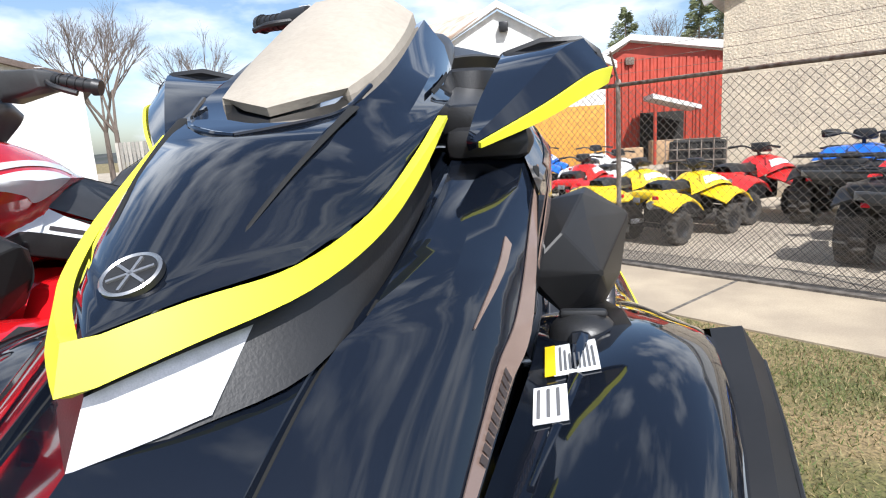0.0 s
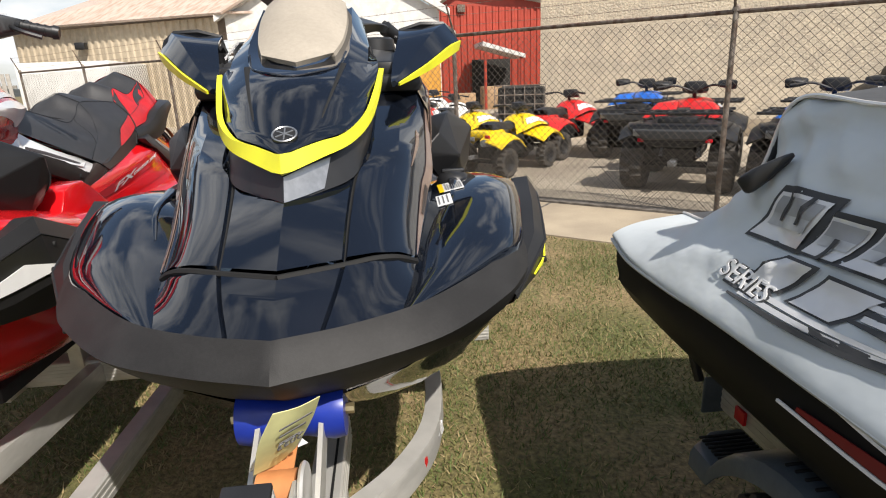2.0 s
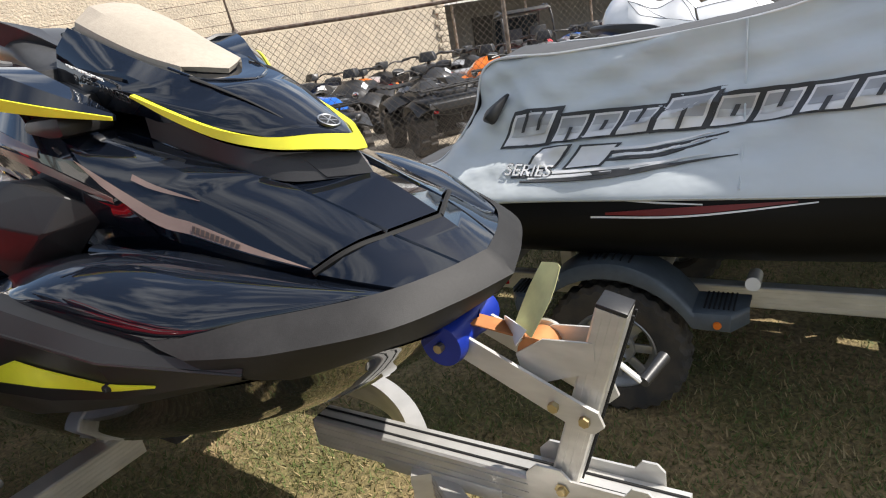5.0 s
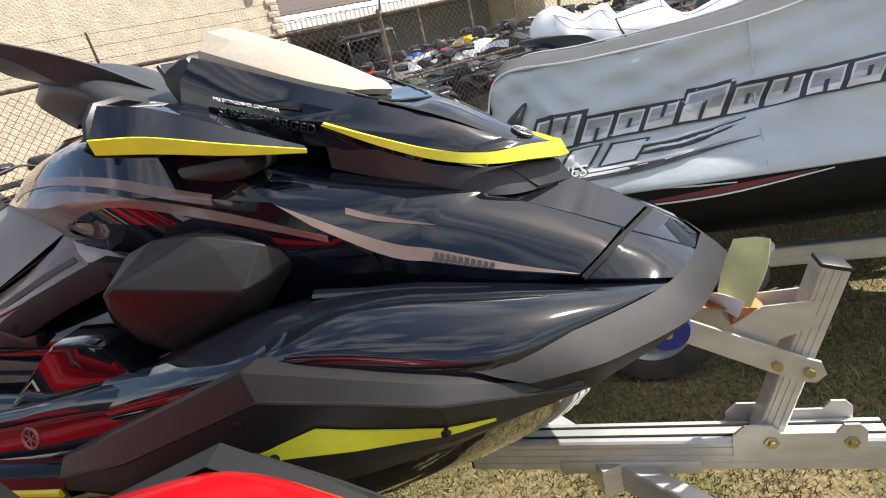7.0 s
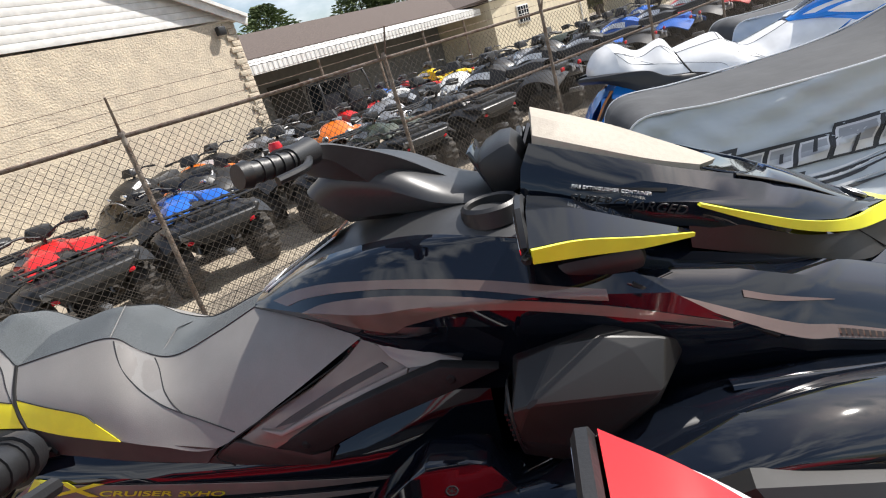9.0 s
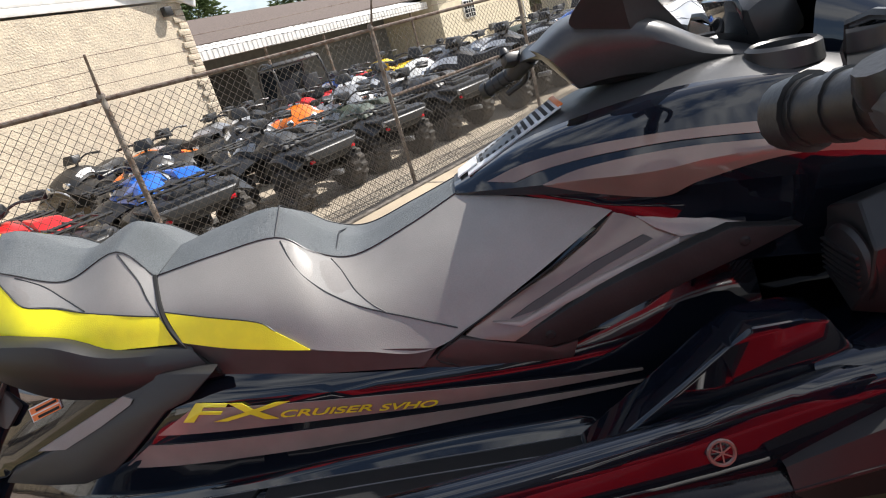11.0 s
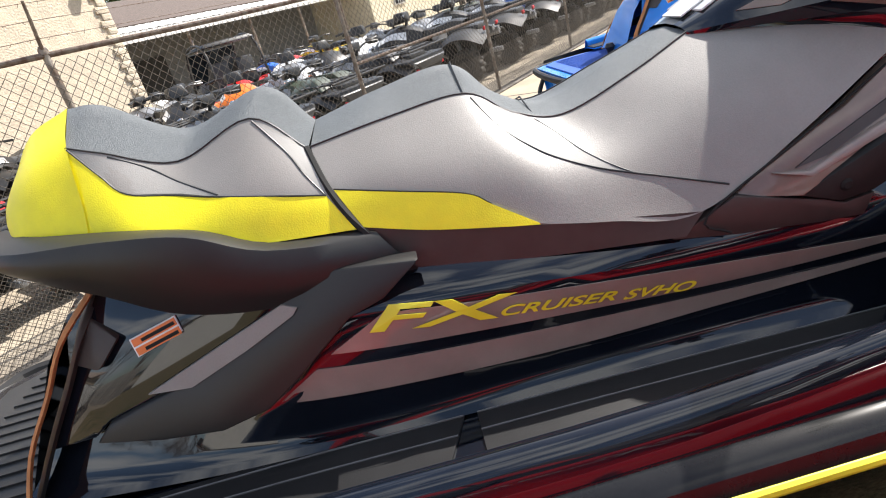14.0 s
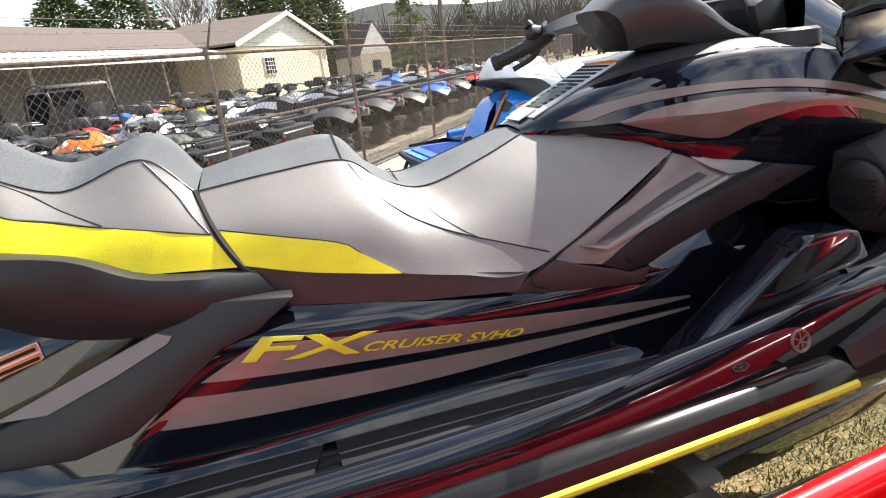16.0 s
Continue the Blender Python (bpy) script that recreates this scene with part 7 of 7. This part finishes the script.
def leafy_tree(name, m, height, width, seed, mat, label, conical=True):
    r = random.Random(seed)
    t = thing(name, label, "tree", m, "evergreens")
    part("trunk", rod((0, 0, 0), (0, 0, height * 0.9), height * 0.02, height * 0.004, 8), BARK, t)
    verts, faces = [], []
    boughs = []
    for i in range(64):
        f = (i + r.random()) / 64
        boughs.append((f, r.uniform(0, 2 * math.pi), r.uniform(0.55, 1.12), r.uniform(-0.18, 0.30)))
    for i in range(7000 if conical else 5200):
        if conical:
            f, a, reach, rise = r.choice(boughs)
            u = r.random() ** 0.7
            rad = width * (0.08 + 1.15 * (1 - f) ** 0.8) * reach * u
            z = height * (0.14 + 0.84 * f) + rad * rise + height * r.gauss(0, 0.012)
            a += r.gauss(0, 0.16)
        else:
            f = r.random() ** 0.8
            z = height * (0.12 + 0.88 * f)
            lay = 0.80 + 0.20 * math.sin(z * 3.5 + seed + 2.2 * math.sin(i * 0.7))
            rad = width * (0.12 + 0.9 * math.sin(math.pi * min(0.97, 0.12 + f * 0.85))) * lay * r.random() ** 0.45
            a = r.uniform(0, 2 * math.pi)
        c = Vector((rad * math.cos(a), rad * math.sin(a), z - rad * 0.12))
        d = Vector((math.cos(a), math.sin(a), r.uniform(-0.35, 0.25))).normalized()
        s = (Matrix.Rotation(r.uniform(0, math.pi), 3, d) @ d.cross(Vector((0, 0, 1)))).normalized()
        l, w = (height * r.uniform(0.008, 0.022), height * r.uniform(0.002, 0.005)) if conical else (height * r.uniform(0.012, 0.034), height * r.uniform(0.005, 0.013))
        k = len(verts)
        u = d.cross(s) * w * 0.6
        verts.extend([c - d * l, c + s * w, c + d * l, c - s * w, c + u, c - u])
        faces.extend([(k, k + 1, k + 4), (k + 1, k + 2, k + 4), (k + 2, k + 3, k + 4), (k + 3, k, k + 4), (k, k + 1, k + 5), (k + 2, k + 3, k + 5)])
    me = bpy.data.meshes.new("crown")
    me.from_pydata([tuple(v) for v in verts], [], faces)
    me.materials.append(mat)
    ob = new("crown", me)
    ob.parent = t
    return t


leafy_tree("pine_tree", pose(6.2, 46, 0), 10.0, 3.6, 1, NEEDLES, "dark green pine rising behind the barn")
leafy_tree("pine_tree", pose(10.8, 44, 0), 10.0, 3.0, 2, NEEDLES, "slim dark green pine rising behind the barn")
leafy_tree("pine_tree", pose(12.4, 45, 0), 11.0, 3.8, 5, NEEDLES, "broad dark green pine rising behind the barn")
for i, (x, y, h, w) in enumerate(((53, 14.2, 9.5, 3.6), (54, 10.2, 10.5, 4.2), (50, 22, 9.0, 4.6))):
    leafy_tree("broad_tree", pose(x, y, 0), h, w, 7 + i, LEAVES, "full green broad tree behind the low building", False)
for i, (x, y, h, w) in enumerate(((52, -13.2, 10.0, 2.4), (66, -24, 8, 3.0), (55, 0.4, 10.5, 3.2), (54, -2.6, 11, 3.4), (56, -5.9, 9.6, 3.2))):
    leafy_tree("pine_tree", pose(x, y, 0), h, w, 20 + i, NEEDLES, "distant dark evergreen beyond the yard", i < 2)
for i, (x, y, h) in enumerate(((-24, 30, 11), (-28, 34, 12), (-20, 33, 9), (8.5, 40, 9), (-1, 44, 9.5), (14.5, 48, 9), (53, 6.2, 10), (54, 4.4, 10.5), (55, 3.0, 10), (56, 5.3, 11))):
    bare_tree("bare_tree", pose(x, y, 0, 0, 0, 40 * i), h, 31 + i, "leafless grey-brown tree against the sky")
bm = bmesh.new()
r = random.Random(9)
ridge = [[], []]
for i in range(90):
    a = radians(-60 + i * 2.6)
    h = 13 + 4 * math.sin(i * 0.31) + 3 * math.sin(i * 0.83) + r.uniform(-0.7, 0.7)
    ridge[0].append(Vector((230 * math.sin(a), 230 * math.cos(a), -1)))
    ridge[1].append(Vector((290 * math.sin(a), 290 * math.cos(a), h + 9 if 88 < -60 + i * 2.6 < 170 else h * 0.25)))
grid(bm, ridge)
tagged(part("backdrop", bm, HILL), "hazy wooded hills on the horizon", "hills", kind="structure")

# leafless woods across the far side
r = random.Random(17)
verts, faces = [], []
for i in range(900):
    a = radians(r.uniform(72, 172))
    d = r.uniform(58, 170)
    base = Vector((d * math.sin(a), d * math.cos(a), 0))
    tall = r.uniform(6, 10)
    across = Vector((math.cos(a), -math.sin(a), 0))
    for b in range(26):
        f = r.uniform(0.0, 0.4) if b else 0.0
        lean = r.uniform(-0.9, 0.9) if b else 0.0
        rise = tall * (1 - f) * (r.uniform(0.4, 0.8) if b else 1.0)
        p = base + Vector((0, 0, tall * f)) + across * r.gauss(0, 0.25)
        q = p + across * lean * rise * 0.8 + Vector((r.uniform(-1, 1), r.uniform(-1, 1), rise))
        wide = (0.20 if b else 0.32) * (1 - 0.5 * f)
        n0 = len(verts)
        verts.extend([tuple(p - across * wide / 2), tuple(p + across * wide / 2), tuple(q)])
        faces.append((n0, n0 + 1, n0 + 2))
me = bpy.data.meshes.new("far_woods")
me.from_pydata(verts, [], faces)
me.materials.append(TWIGS)
tagged(new("far_woods", me), "grey leafless woods beyond the far yard", "woods", kind="stuff")

# ---- quad bikes in the yard ----
def quad_bike(label, colour, m, group, sport=False):
    q = thing("quad_bike", label, "quad bike", m, group)
    # rear towards -y, wheels on z = 0
    wr, ww = (0.30, 0.26) if not sport else (0.25, 0.22)
    for sx in (-1, 1):
        for y, k in ((-0.62, 1.0), (0.62, 0.96)):
            r, w = wr * k, ww * (1.0 if y < 0 else 0.8)
            x = sx * (0.46 if not sport else 0.42)
            bm = lugged_tyre([(r * 0.55, -w * 0.42), (r * 0.78, -w * 0.5), (r * 0.95, -w * 0.46), (r, -w * 0.3), (r, -w * 0.03), (r, w * 0.03), (r, w * 0.3), (r * 0.95, w * 0.46), (r * 0.78, w * 0.5), (r * 0.55, w * 0.42), (r * 0.5, 0), (r * 0.55, -w * 0.42)], 16, (x, y, r), 0.10)
            tyre = part("wheel", bm, TYRE, q, "knobbly off-road tyre")
            part("rim", lathe([(0.0, sx * w * 0.2), (r * 0.3, sx * w * 0.22), (r * 0.5, sx * w * 0.36), (r * 0.57, sx * w * 0.42)], 16, "X", (x, y, r)), DARK, tyre)
    part("axle", rod((-0.42, -0.62, wr), (0.42, -0.62, wr), 0.035), GAP, q)
    part("chassis", box(0.34, 1.25, 0.30, (0, 0.0, 0.44), 0.04), GAP, q)
    part("engine", box(0.36, 0.5, 0.32, (0, 0.05, 0.50), 0.05), DARK, q)
    lift = -0.06 if sport else 0.0
    fen = colour if sport else DARK
    for y, d in ((-0.60, -1), (0.62, 1)):
        for sx in (-1, 1):
            bm = patch([
                [(sx * 0.16, y - 0.36, 0.70 + lift), (sx * 0.16, y - 0.1, 0.80 + lift), (sx * 0.16, y + 0.15, 0.80 + lift), (sx * 0.16, y + 0.36, 0.70 + lift)],
                [(sx * 0.42, y - 0.40, 0.66 + lift), (sx * 0.42, y - 0.1, 0.77 + lift), (sx * 0.42, y + 0.15, 0.77 + lift), (sx * 0.42, y + 0.38, 0.64 + lift)],
                [(sx * 0.60, y - 0.36, 0.58 + lift), (sx * 0.60, y - 0.1, 0.70 + lift), (sx * 0.60, y + 0.15, 0.69 + lift), (sx * 0.58, y + 0.36, 0.54 + lift)],
            ], 4, 2, mirror=False)
            part("mudguard", thick(bm, 0.02), fen, q)
        if d < 0 and not sport:
            part("tail_panel", hull_of([(sx * x, yy, z) for sx in (-1, 1) for x, yy, z in ((0.50, -0.96, 0.73), (0.44, -0.99, 0.66), (0.26, -1.01, 0.55), (0.16, -0.98, 0.52), (0.46, -0.98, 0.76), (0.56, -0.70, 0.77), (0.30, -0.75, 0.55))], 0.02), DARK, q, "black moulded tail panel")
            part("tail_crease", hull_of([(sx * x, yy, z) for sx in (-1, 1) for x, yy, z in ((0.42, -1.005, 0.72), (0.30, -1.012, 0.60), (0.40, -1.03, 0.70), (0.29, -1.03, 0.62))], 0.006), STEER, q)
    part("tank_cover", patch([
        [(0, 0.05, 0.86), (0, 0.25, 0.95), (0, 0.5, 0.98), (0, 0.78, 0.88), (0, 0.95, 0.72)],
        [(0.13, 0.05, 0.84), (0.16, 0.25, 0.92), (0.2, 0.5, 0.94), (0.22, 0.78, 0.84), (0.15, 0.95, 0.70)],
        [(0.17, 0.05, 0.64), (0.24, 0.25, 0.70), (0.34, 0.5, 0.78), (0.36, 0.78, 0.74), (0.22, 0.95, 0.6)],
    ], 4, 2), colour, q, "painted tank and nose cover")
    part("seat", patch([
        [(0, -0.62, 0.86), (0, -0.4, 0.90), (0, -0.1, 0.86), (0, 0.12, 0.88)],
        [(0.13, -0.60, 0.85), (0.14, -0.4, 0.88), (0.12, -0.1, 0.84), (0.09, 0.12, 0.86)],
        [(0.17, -0.60, 0.74), (0.18, -0.4, 0.76), (0.15, -0.1, 0.74), (0.12, 0.12, 0.76)],
    ], 4, 2), DARK, q, "black padded seat")
    part("flank", box(0.44, 0.5, 0.12, (0, -0.58, 0.77 + lift), 0.04), colour if sport else DARK, q)
    if not sport:
        for y0, y1, z in ((-1.02, -0.36, 0.885), (0.42, 0.98, 0.915)):
            for x in (-0.45, -0.27, -0.09, 0.09, 0.27, 0.45):
                part("rack_bar", rod((x, y0, z), (x, y1, z), 0.012, seg=6), DARK, q)
            for y in (y0, (y0 + y1) / 2, y1):
                part("rack_bar", rod((-0.52, y, z), (0.52, y, z), 0.016, seg=8), DARK, q)
            for sx in (-1, 1):
                part("rack_leg", rod((sx * 0.3, (y0 + y1) / 2, z), (sx * 0.22, (y0 + y1) / 2, 0.72), 0.014, seg=6), DARK, q)
    bm = tube([(-0.40, 0.18, 1.10), (-0.2, 0.24, 1.12), (0, 0.30, 1.05), (0.2, 0.24, 1.12), (0.40, 0.18, 1.10)], 0.014, 4, 8)
    bars = part("handlebar", bm, DARK, q)
    part("steering_stem", rod((0, 0.30, 1.06), (0, 0.42, 0.80), 0.025), DARK, q)
    part("instrument_pod", hull_of([(sx * x, y, z) for sx in (-1, 1) for x, y, z in ((0.16, 0.36, 1.06), (0.12, 0.30, 1.16), (0.09, 0.46, 1.17), (0.13, 0.50, 1.02), (0.06, 0.28, 1.02))], 0.015), DARK, q)
    for sx in (-1, 1):
        part("grip", rod((sx * 0.29, 0.215, 1.112), (sx * 0.42, 0.17, 1.098), 0.020, seg=10), DARK, bars)
        if not sport:
            part("hand_guard", hull_of([(sx * x, y, z) for x, y, z in ((0.25, 0.28, 1.10), (0.25, 0.30, 1.17), (0.47, 0.20, 1.06), (0.48, 0.18, 1.17), (0.36, 0.33, 1.07), (0.38, 0.32, 1.19), (0.30, 0.20, 1.13))], 0.012), DARK, bars)
            part("rack_panel", hull_of([(sx * x, y, z) for x, y, z in ((0.06, -0.60, 0.84), (0.42, -0.66, 0.80), (0.08, -0.40, 0.97), (0.30, -0.42, 0.96), (0.44, 0.10, 0.80), (0.12, 0.10, 0.97))], 0.02), colour, q, "painted side panel")
        part("tail_light", box(0.075, 0.03, 0.045, (sx * 0.34, -0.985, 0.60), 0.012) if not sport else box(0.10, 0.03, 0.055, (sx * 0.30, -0.94, 0.70), 0.012), TAIL, q, "red tail light")
        part("shock", rod((sx * 0.2, -0.5, 0.36), (sx * 0.16, -0.42, 0.72), 0.035, 0.03), RIM, q)
    part("exhaust", rod((0.22, -0.2, 0.55), (0.24, -0.98, 0.60), 0.05, 0.06), RIM if sport else DARK, q)
    part("front_bumper", tube([(-0.26, 0.92, 0.42), (-0.24, 1.02, 0.60), (-0.10, 1.05, 0.70), (0.10, 1.05, 0.70), (0.24, 1.02, 0.60), (0.26, 0.92, 0.42)], 0.016, 4, 8), RIM if sport else DARK, q)
    part("number_plate", box(0.13, 0.012, 0.075, (-0.36, -1.0, 0.68), 0.003) if not sport else box(0.12, 0.012, 0.07, (0.0, -0.97, 0.66), 0.003), RIM, q)
    for sx in (-1, 1):
        part("headlight", lathe([(0.0, 0.02), (0.05, 0.014), (0.062, 0.0), (0.055, -0.05)], 12, "Y", (sx * 0.2, 0.94, 0.80 + lift)), CHROME, q, "clear round headlight")
        bm = patch([[(sx * 0.175, 0.28, 0.895), (sx * 0.215, 0.5, 0.915), (sx * 0.235, 0.72, 0.855)], [(sx * 0.225, 0.28, 0.79), (sx * 0.30, 0.5, 0.84), (sx * 0.315, 0.72, 0.80)]], 3, 2, mirror=False)
        for v in bm.verts:
            v.co.x += sx * 0.02
        part("side_decal", thick(bm, 0.006), WHITE if sport else STEELPRINT, q)
    part("tow_hitch", box(0.08, 0.2, 0.06, (0, -0.95, 0.36), 0.01), RIM, q)
    return q


ROW = "quad bikes parked in rows behind the fence"
bikes = {}
for key, mat, sport, label in (
        ("red", ATV_RED, False, "red utility quad bike with black racks"),
        ("blue", ATV_BLUE, False, "blue utility quad bike with black racks"),
        ("black", DARK, False, "black utility quad bike with black racks"),
        ("camo", ATV_GREEN, False, "dark green utility quad bike with black racks"),
        ("kid", ATV_YELLOW, True, "small yellow youth quad bike"),
        ("redkid", ATV_RED, True, "small red youth quad bike"),
        ("white", OFFWHITE, True, "white sport quad bike"),
        ("orange", ATV_ORANGE, True, "orange sport quad bike"),
        ("dark", DARK, True, "black sport quad bike with white side decals"),
        ("silver", RIM, True, "silver-grey sport quad bike"),
        ("bluekid", ATV_BLUE, True, "small blue youth quad bike")):
    bikes[key] = [mat, sport, label, None]


def park(key, a, o, turn=0.0, size=1.0):
    mat, sport, label, made = bikes[key]
    m = at_fence(a, o, turn) @ Matrix.Scale(size, 4)
    if made is None:
        bikes[key][3] = quad_bike(label, mat, m, ROW, sport)
    else:
        c = made.copy()
        scene.collection.objects.link(c)
        swap = {made: c}
        for ob in made.children_recursive:
            k = ob.copy()
            scene.collection.objects.link(k)
            k.parent = swap[ob.parent]
            swap[ob] = k
        c.matrix_world = m


for key, a, o, turn, size in (
        ("red", -0.70, 1.85, 4, 1.06), ("blue", 0.78, 1.85, -3, 1.06), ("blue", -1.95, 4.2, 6, 1.06),
        ("black", 2.55, 1.9, 3, 1.02), ("camo", 4.1, 1.95, -4, 1.0), ("black", 5.6, 1.95, 2, 1.05), ("dark", 7.3, 1.95, 12, 1.25),
        ("dark", 9.0, 2.0, 10, 1.25), ("dark", 10.7, 2.0, 14, 1.2), ("bluekid", 12.3, 2.0, 10, 1.25), ("dark", 14.0, 2.0, 10, 1.25), ("redkid", 15.8, 2.0, 6, 1.25),
        ("kid", -3.25, 1.75, -8, 0.86), ("kid", -4.25, 2.0, -12, 0.86), ("redkid", -3.2, 3.6, -10, 0.95), ("redkid", -5.5, 2.6, 20, 0.9), ("white", -5.9, 4.2, 15, 0.9),
        ("red", -8.2, 3.2, 10, 1.0), ("red", -9.6, 3.4, 4, 1.0), ("white", -7.2, 5.4, 25, 0.95), ("red", -10.9, 3.8, 0, 1.0), ("bluekid", -9.0, 5.8, 30, 0.95),
        ("dark", 3.4, 4.4, 160, 1.0), ("orange", 4.8, 4.7, 150, 0.95), ("silver", 6.0, 4.6, 150, 1.0), ("dark", 7.2, 5.0, 168, 1.0), ("white", 8.4, 4.6, 130, 1.05),
        ("dark", 9.9, 5.0, 155, 1.0), ("silver", 11.2, 5.3, 170, 1.0), ("dark", 12.6, 5.4, 148, 1.0), ("camo", 14.1, 5.4, 172, 1.0),
        ("dark", 3.2, 6.2, 30, 0.95), ("silver", 4.3, 6.5, 15, 0.95), ("dark", 5.4, 6.7, 20, 0.95), ("redkid", 6.4, 6.2, 8, 0.9), ("white", 8.9, 7.0, 40, 0.95),
        ("dark", 4.6, 8.4, 10, 0.9), ("white", 5.8, 8.6, 4, 0.9), ("redkid", 8.6, 9.0, 2, 0.95), ("bluekid", 9.7, 9.0, 8, 0.95),
        ("redkid", 10.7, 9.1, 4, 0.95), ("kid", 12.0, 9.2, 2, 1.05), ("dark", 13.3, 9.0, 8, 0.95), ("silver", 14.6, 8.8, 12, 0.95), ("black", 15.6, 5.4, 170, 1.0), ("bluekid", 17.2, 5.2, 172, 1.05),
        ("dark", 2.2, 5.4, 150, 0.95), ("orange", 2.7, 6.6, 140, 0.9), ("dark", 1.9, 7.6, 120, 0.95), ("redkid", 2.4, 9.0, 60, 0.9), ("dark", 17.6, 2.1, 8, 1.25), ("silver", 19.4, 2.1, 8, 1.25)):
    park(key, a, o, turn, size * (1.15 if o > 4.3 and a > 1 else 1.0))

# side-by-side buggy by the low building
bug = thing("side_by_side", "grey two-seat off-road buggy with a roof and windscreen", "buggy", at_fence(7.3, 8.2, 165))
part("buggy_body", hull_of([(sx * x, y, z) for sx in (-1, 1) for x, y, z in ((0.62, -1.2, 0.42), (0.60, -1.35, 0.60), (0.68, -0.5, 0.45), (0.70, 1.15, 0.45), (0.68, -0.4, 0.78), (0.70, 1.2, 0.80), (0.55, -1.1, 0.80))], 0.04), DARK, bug)
part("bonnet", hull_of([(sx * x, y, z) for sx in (-1, 1) for x, y, z in ((0.50, -1.35, 0.78), (0.58, -0.55, 0.80), (0.40, -1.30, 0.92), (0.52, -0.55, 1.06))], 0.03), RIM, bug, "grey sloping bonnet")
part("roof_panel", hull_of([(sx * x, y, z) for sx in (-1, 1) for x, y, z in ((0.66, -0.45, 1.80), (0.66, 0.85, 1.82), (0.58, -0.40, 1.87), (0.58, 0.80, 1.90))], 0.02), DARK, bug)
for sx in (-1, 1):
    part("roll_bar", tube([(sx * 0.66, -0.70, 0.85), (sx * 0.62, -0.4, 1.8), (sx * 0.62, 0.75, 1.82), (sx * 0.66, 1.0, 0.85)], 0.03, 4, 8), DARK, bug)
    part("buggy_seat", hull_of([(sx * 0.32 + dx, y, z) for dx in (-0.22, 0.22) for y, z in ((-0.05, 0.80), (-0.05, 0.92), (0.45, 0.80), (0.48, 1.45), (0.60, 1.45), (0.62, 0.85))], 0.03), VINYL_BLACK, bug)
    part("headlight", lathe([(0.0, -0.02), (0.06, -0.014), (0.075, 0.0), (0.07, 0.05)], 14, "Y", (sx * 0.36, -1.36, 0.76)), CHROME, bug)
    for y in (-0.95, 0.95):
        part("wheel", lathe([(0.0, -0.1), (0.2, -0.12), (0.33, -0.12), (0.35, 0.0), (0.33, 0.12), (0.0, 0.1)], 20, "X", (sx * 0.70, y, 0.35)), TYRE, bug)
bm = patch([[(-0.6, -0.66, 0.98), (-0.58, -0.45, 1.76)], [(0.6, -0.66, 0.98), (0.58, -0.45, 1.76)]], 3, 1, mirror=False)
part("windscreen", thick(bm, 0.012), GLASSY, bug)

# far parked cars, poles
def far_car(label, mat, m):
    c = thing("parked_car", label, "car", m, "far parked cars")
    bm = patch([[(0, -2.2, 0.75), (0, -1.2, 0.95), (0, -0.5, 1.42), (0, 0.9, 1.45), (0, 1.7, 1.0), (0, 2.2, 0.85)],
                [(0.7, -2.15, 0.72), (0.75, -1.2, 0.92), (0.62, -0.5, 1.38), (0.62, 0.9, 1.40), (0.72, 1.7, 0.97), (0.7, 2.15, 0.82)],
                [(0.85, -2.1, 0.5), (0.88, -1.2, 0.75), (0.88, -0.5, 0.85), (0.88, 0.9, 0.88), (0.88, 1.7, 0.8), (0.85, 2.1, 0.6)],
                [(0.85, -2.1, 0.25), (0.88, -1.2, 0.22), (0.88, -0.5, 0.22), (0.88, 0.9, 0.22), (0.88, 1.7, 0.22), (0.85, 2.1, 0.25)]], 3, 1)
    part("body", bm, mat, c)
    part("glasshouse", box(1.34, 1.5, 0.32, (0, 0.2, 1.2), 0.05), GLASSY, c)
    for sx in (-1, 1):
        for y in (-1.35, 1.35):
            part("wheel", lathe([(0.0, -0.1), (0.31, -0.1), (0.33, 0.0), (0.31, 0.1), (0.0, 0.1)], 16, "X", (sx * 0.8, y, 0.33)), TYRE, c)


for i in range(7):
    far_car("white car parked far across the road" if i % 2 else "silver car parked far across the road", OFFWHITE if i % 2 else RIM, pose(28 + i * 2.9, -46 - i * 1.0, 0, 0, 0, 20))
for x, y in ((40, -12), (52, 8), (24, -40)):
    pole = thing("utility_pole", "tall brown timber utility pole", "pole", pose(x, y, 0), "utility poles")
    part("shaft", rod((0, 0, 0), (0, 0, 9), 0.14, 0.10), BARK, pole)
    part("crossarm", box(1.8, 0.1, 0.12, (0, 0, 8.3), 0.01), BARK, pole)
far_house = thing("brick_house", "distant red-brick house with a pale roof", "house", pose(30, -62, 0, 0, 0, 20))
part("wall", box(12, 7, 3.0, (0, 0, 1.5)), BRICKFAR, far_house)
part("roof", prism([(-6.5, 2.9), (6.5, 2.9), (4.5, 4.8), (-4.5, 4.8)], 8, "Y", -4), ROOF, far_house)
for x in (-3.5, 0, 3.5):
    part("window", box(1.2, 0.1, 1.2, (x, 3.55, 1.7), 0.02), OFFWHITE, far_house)
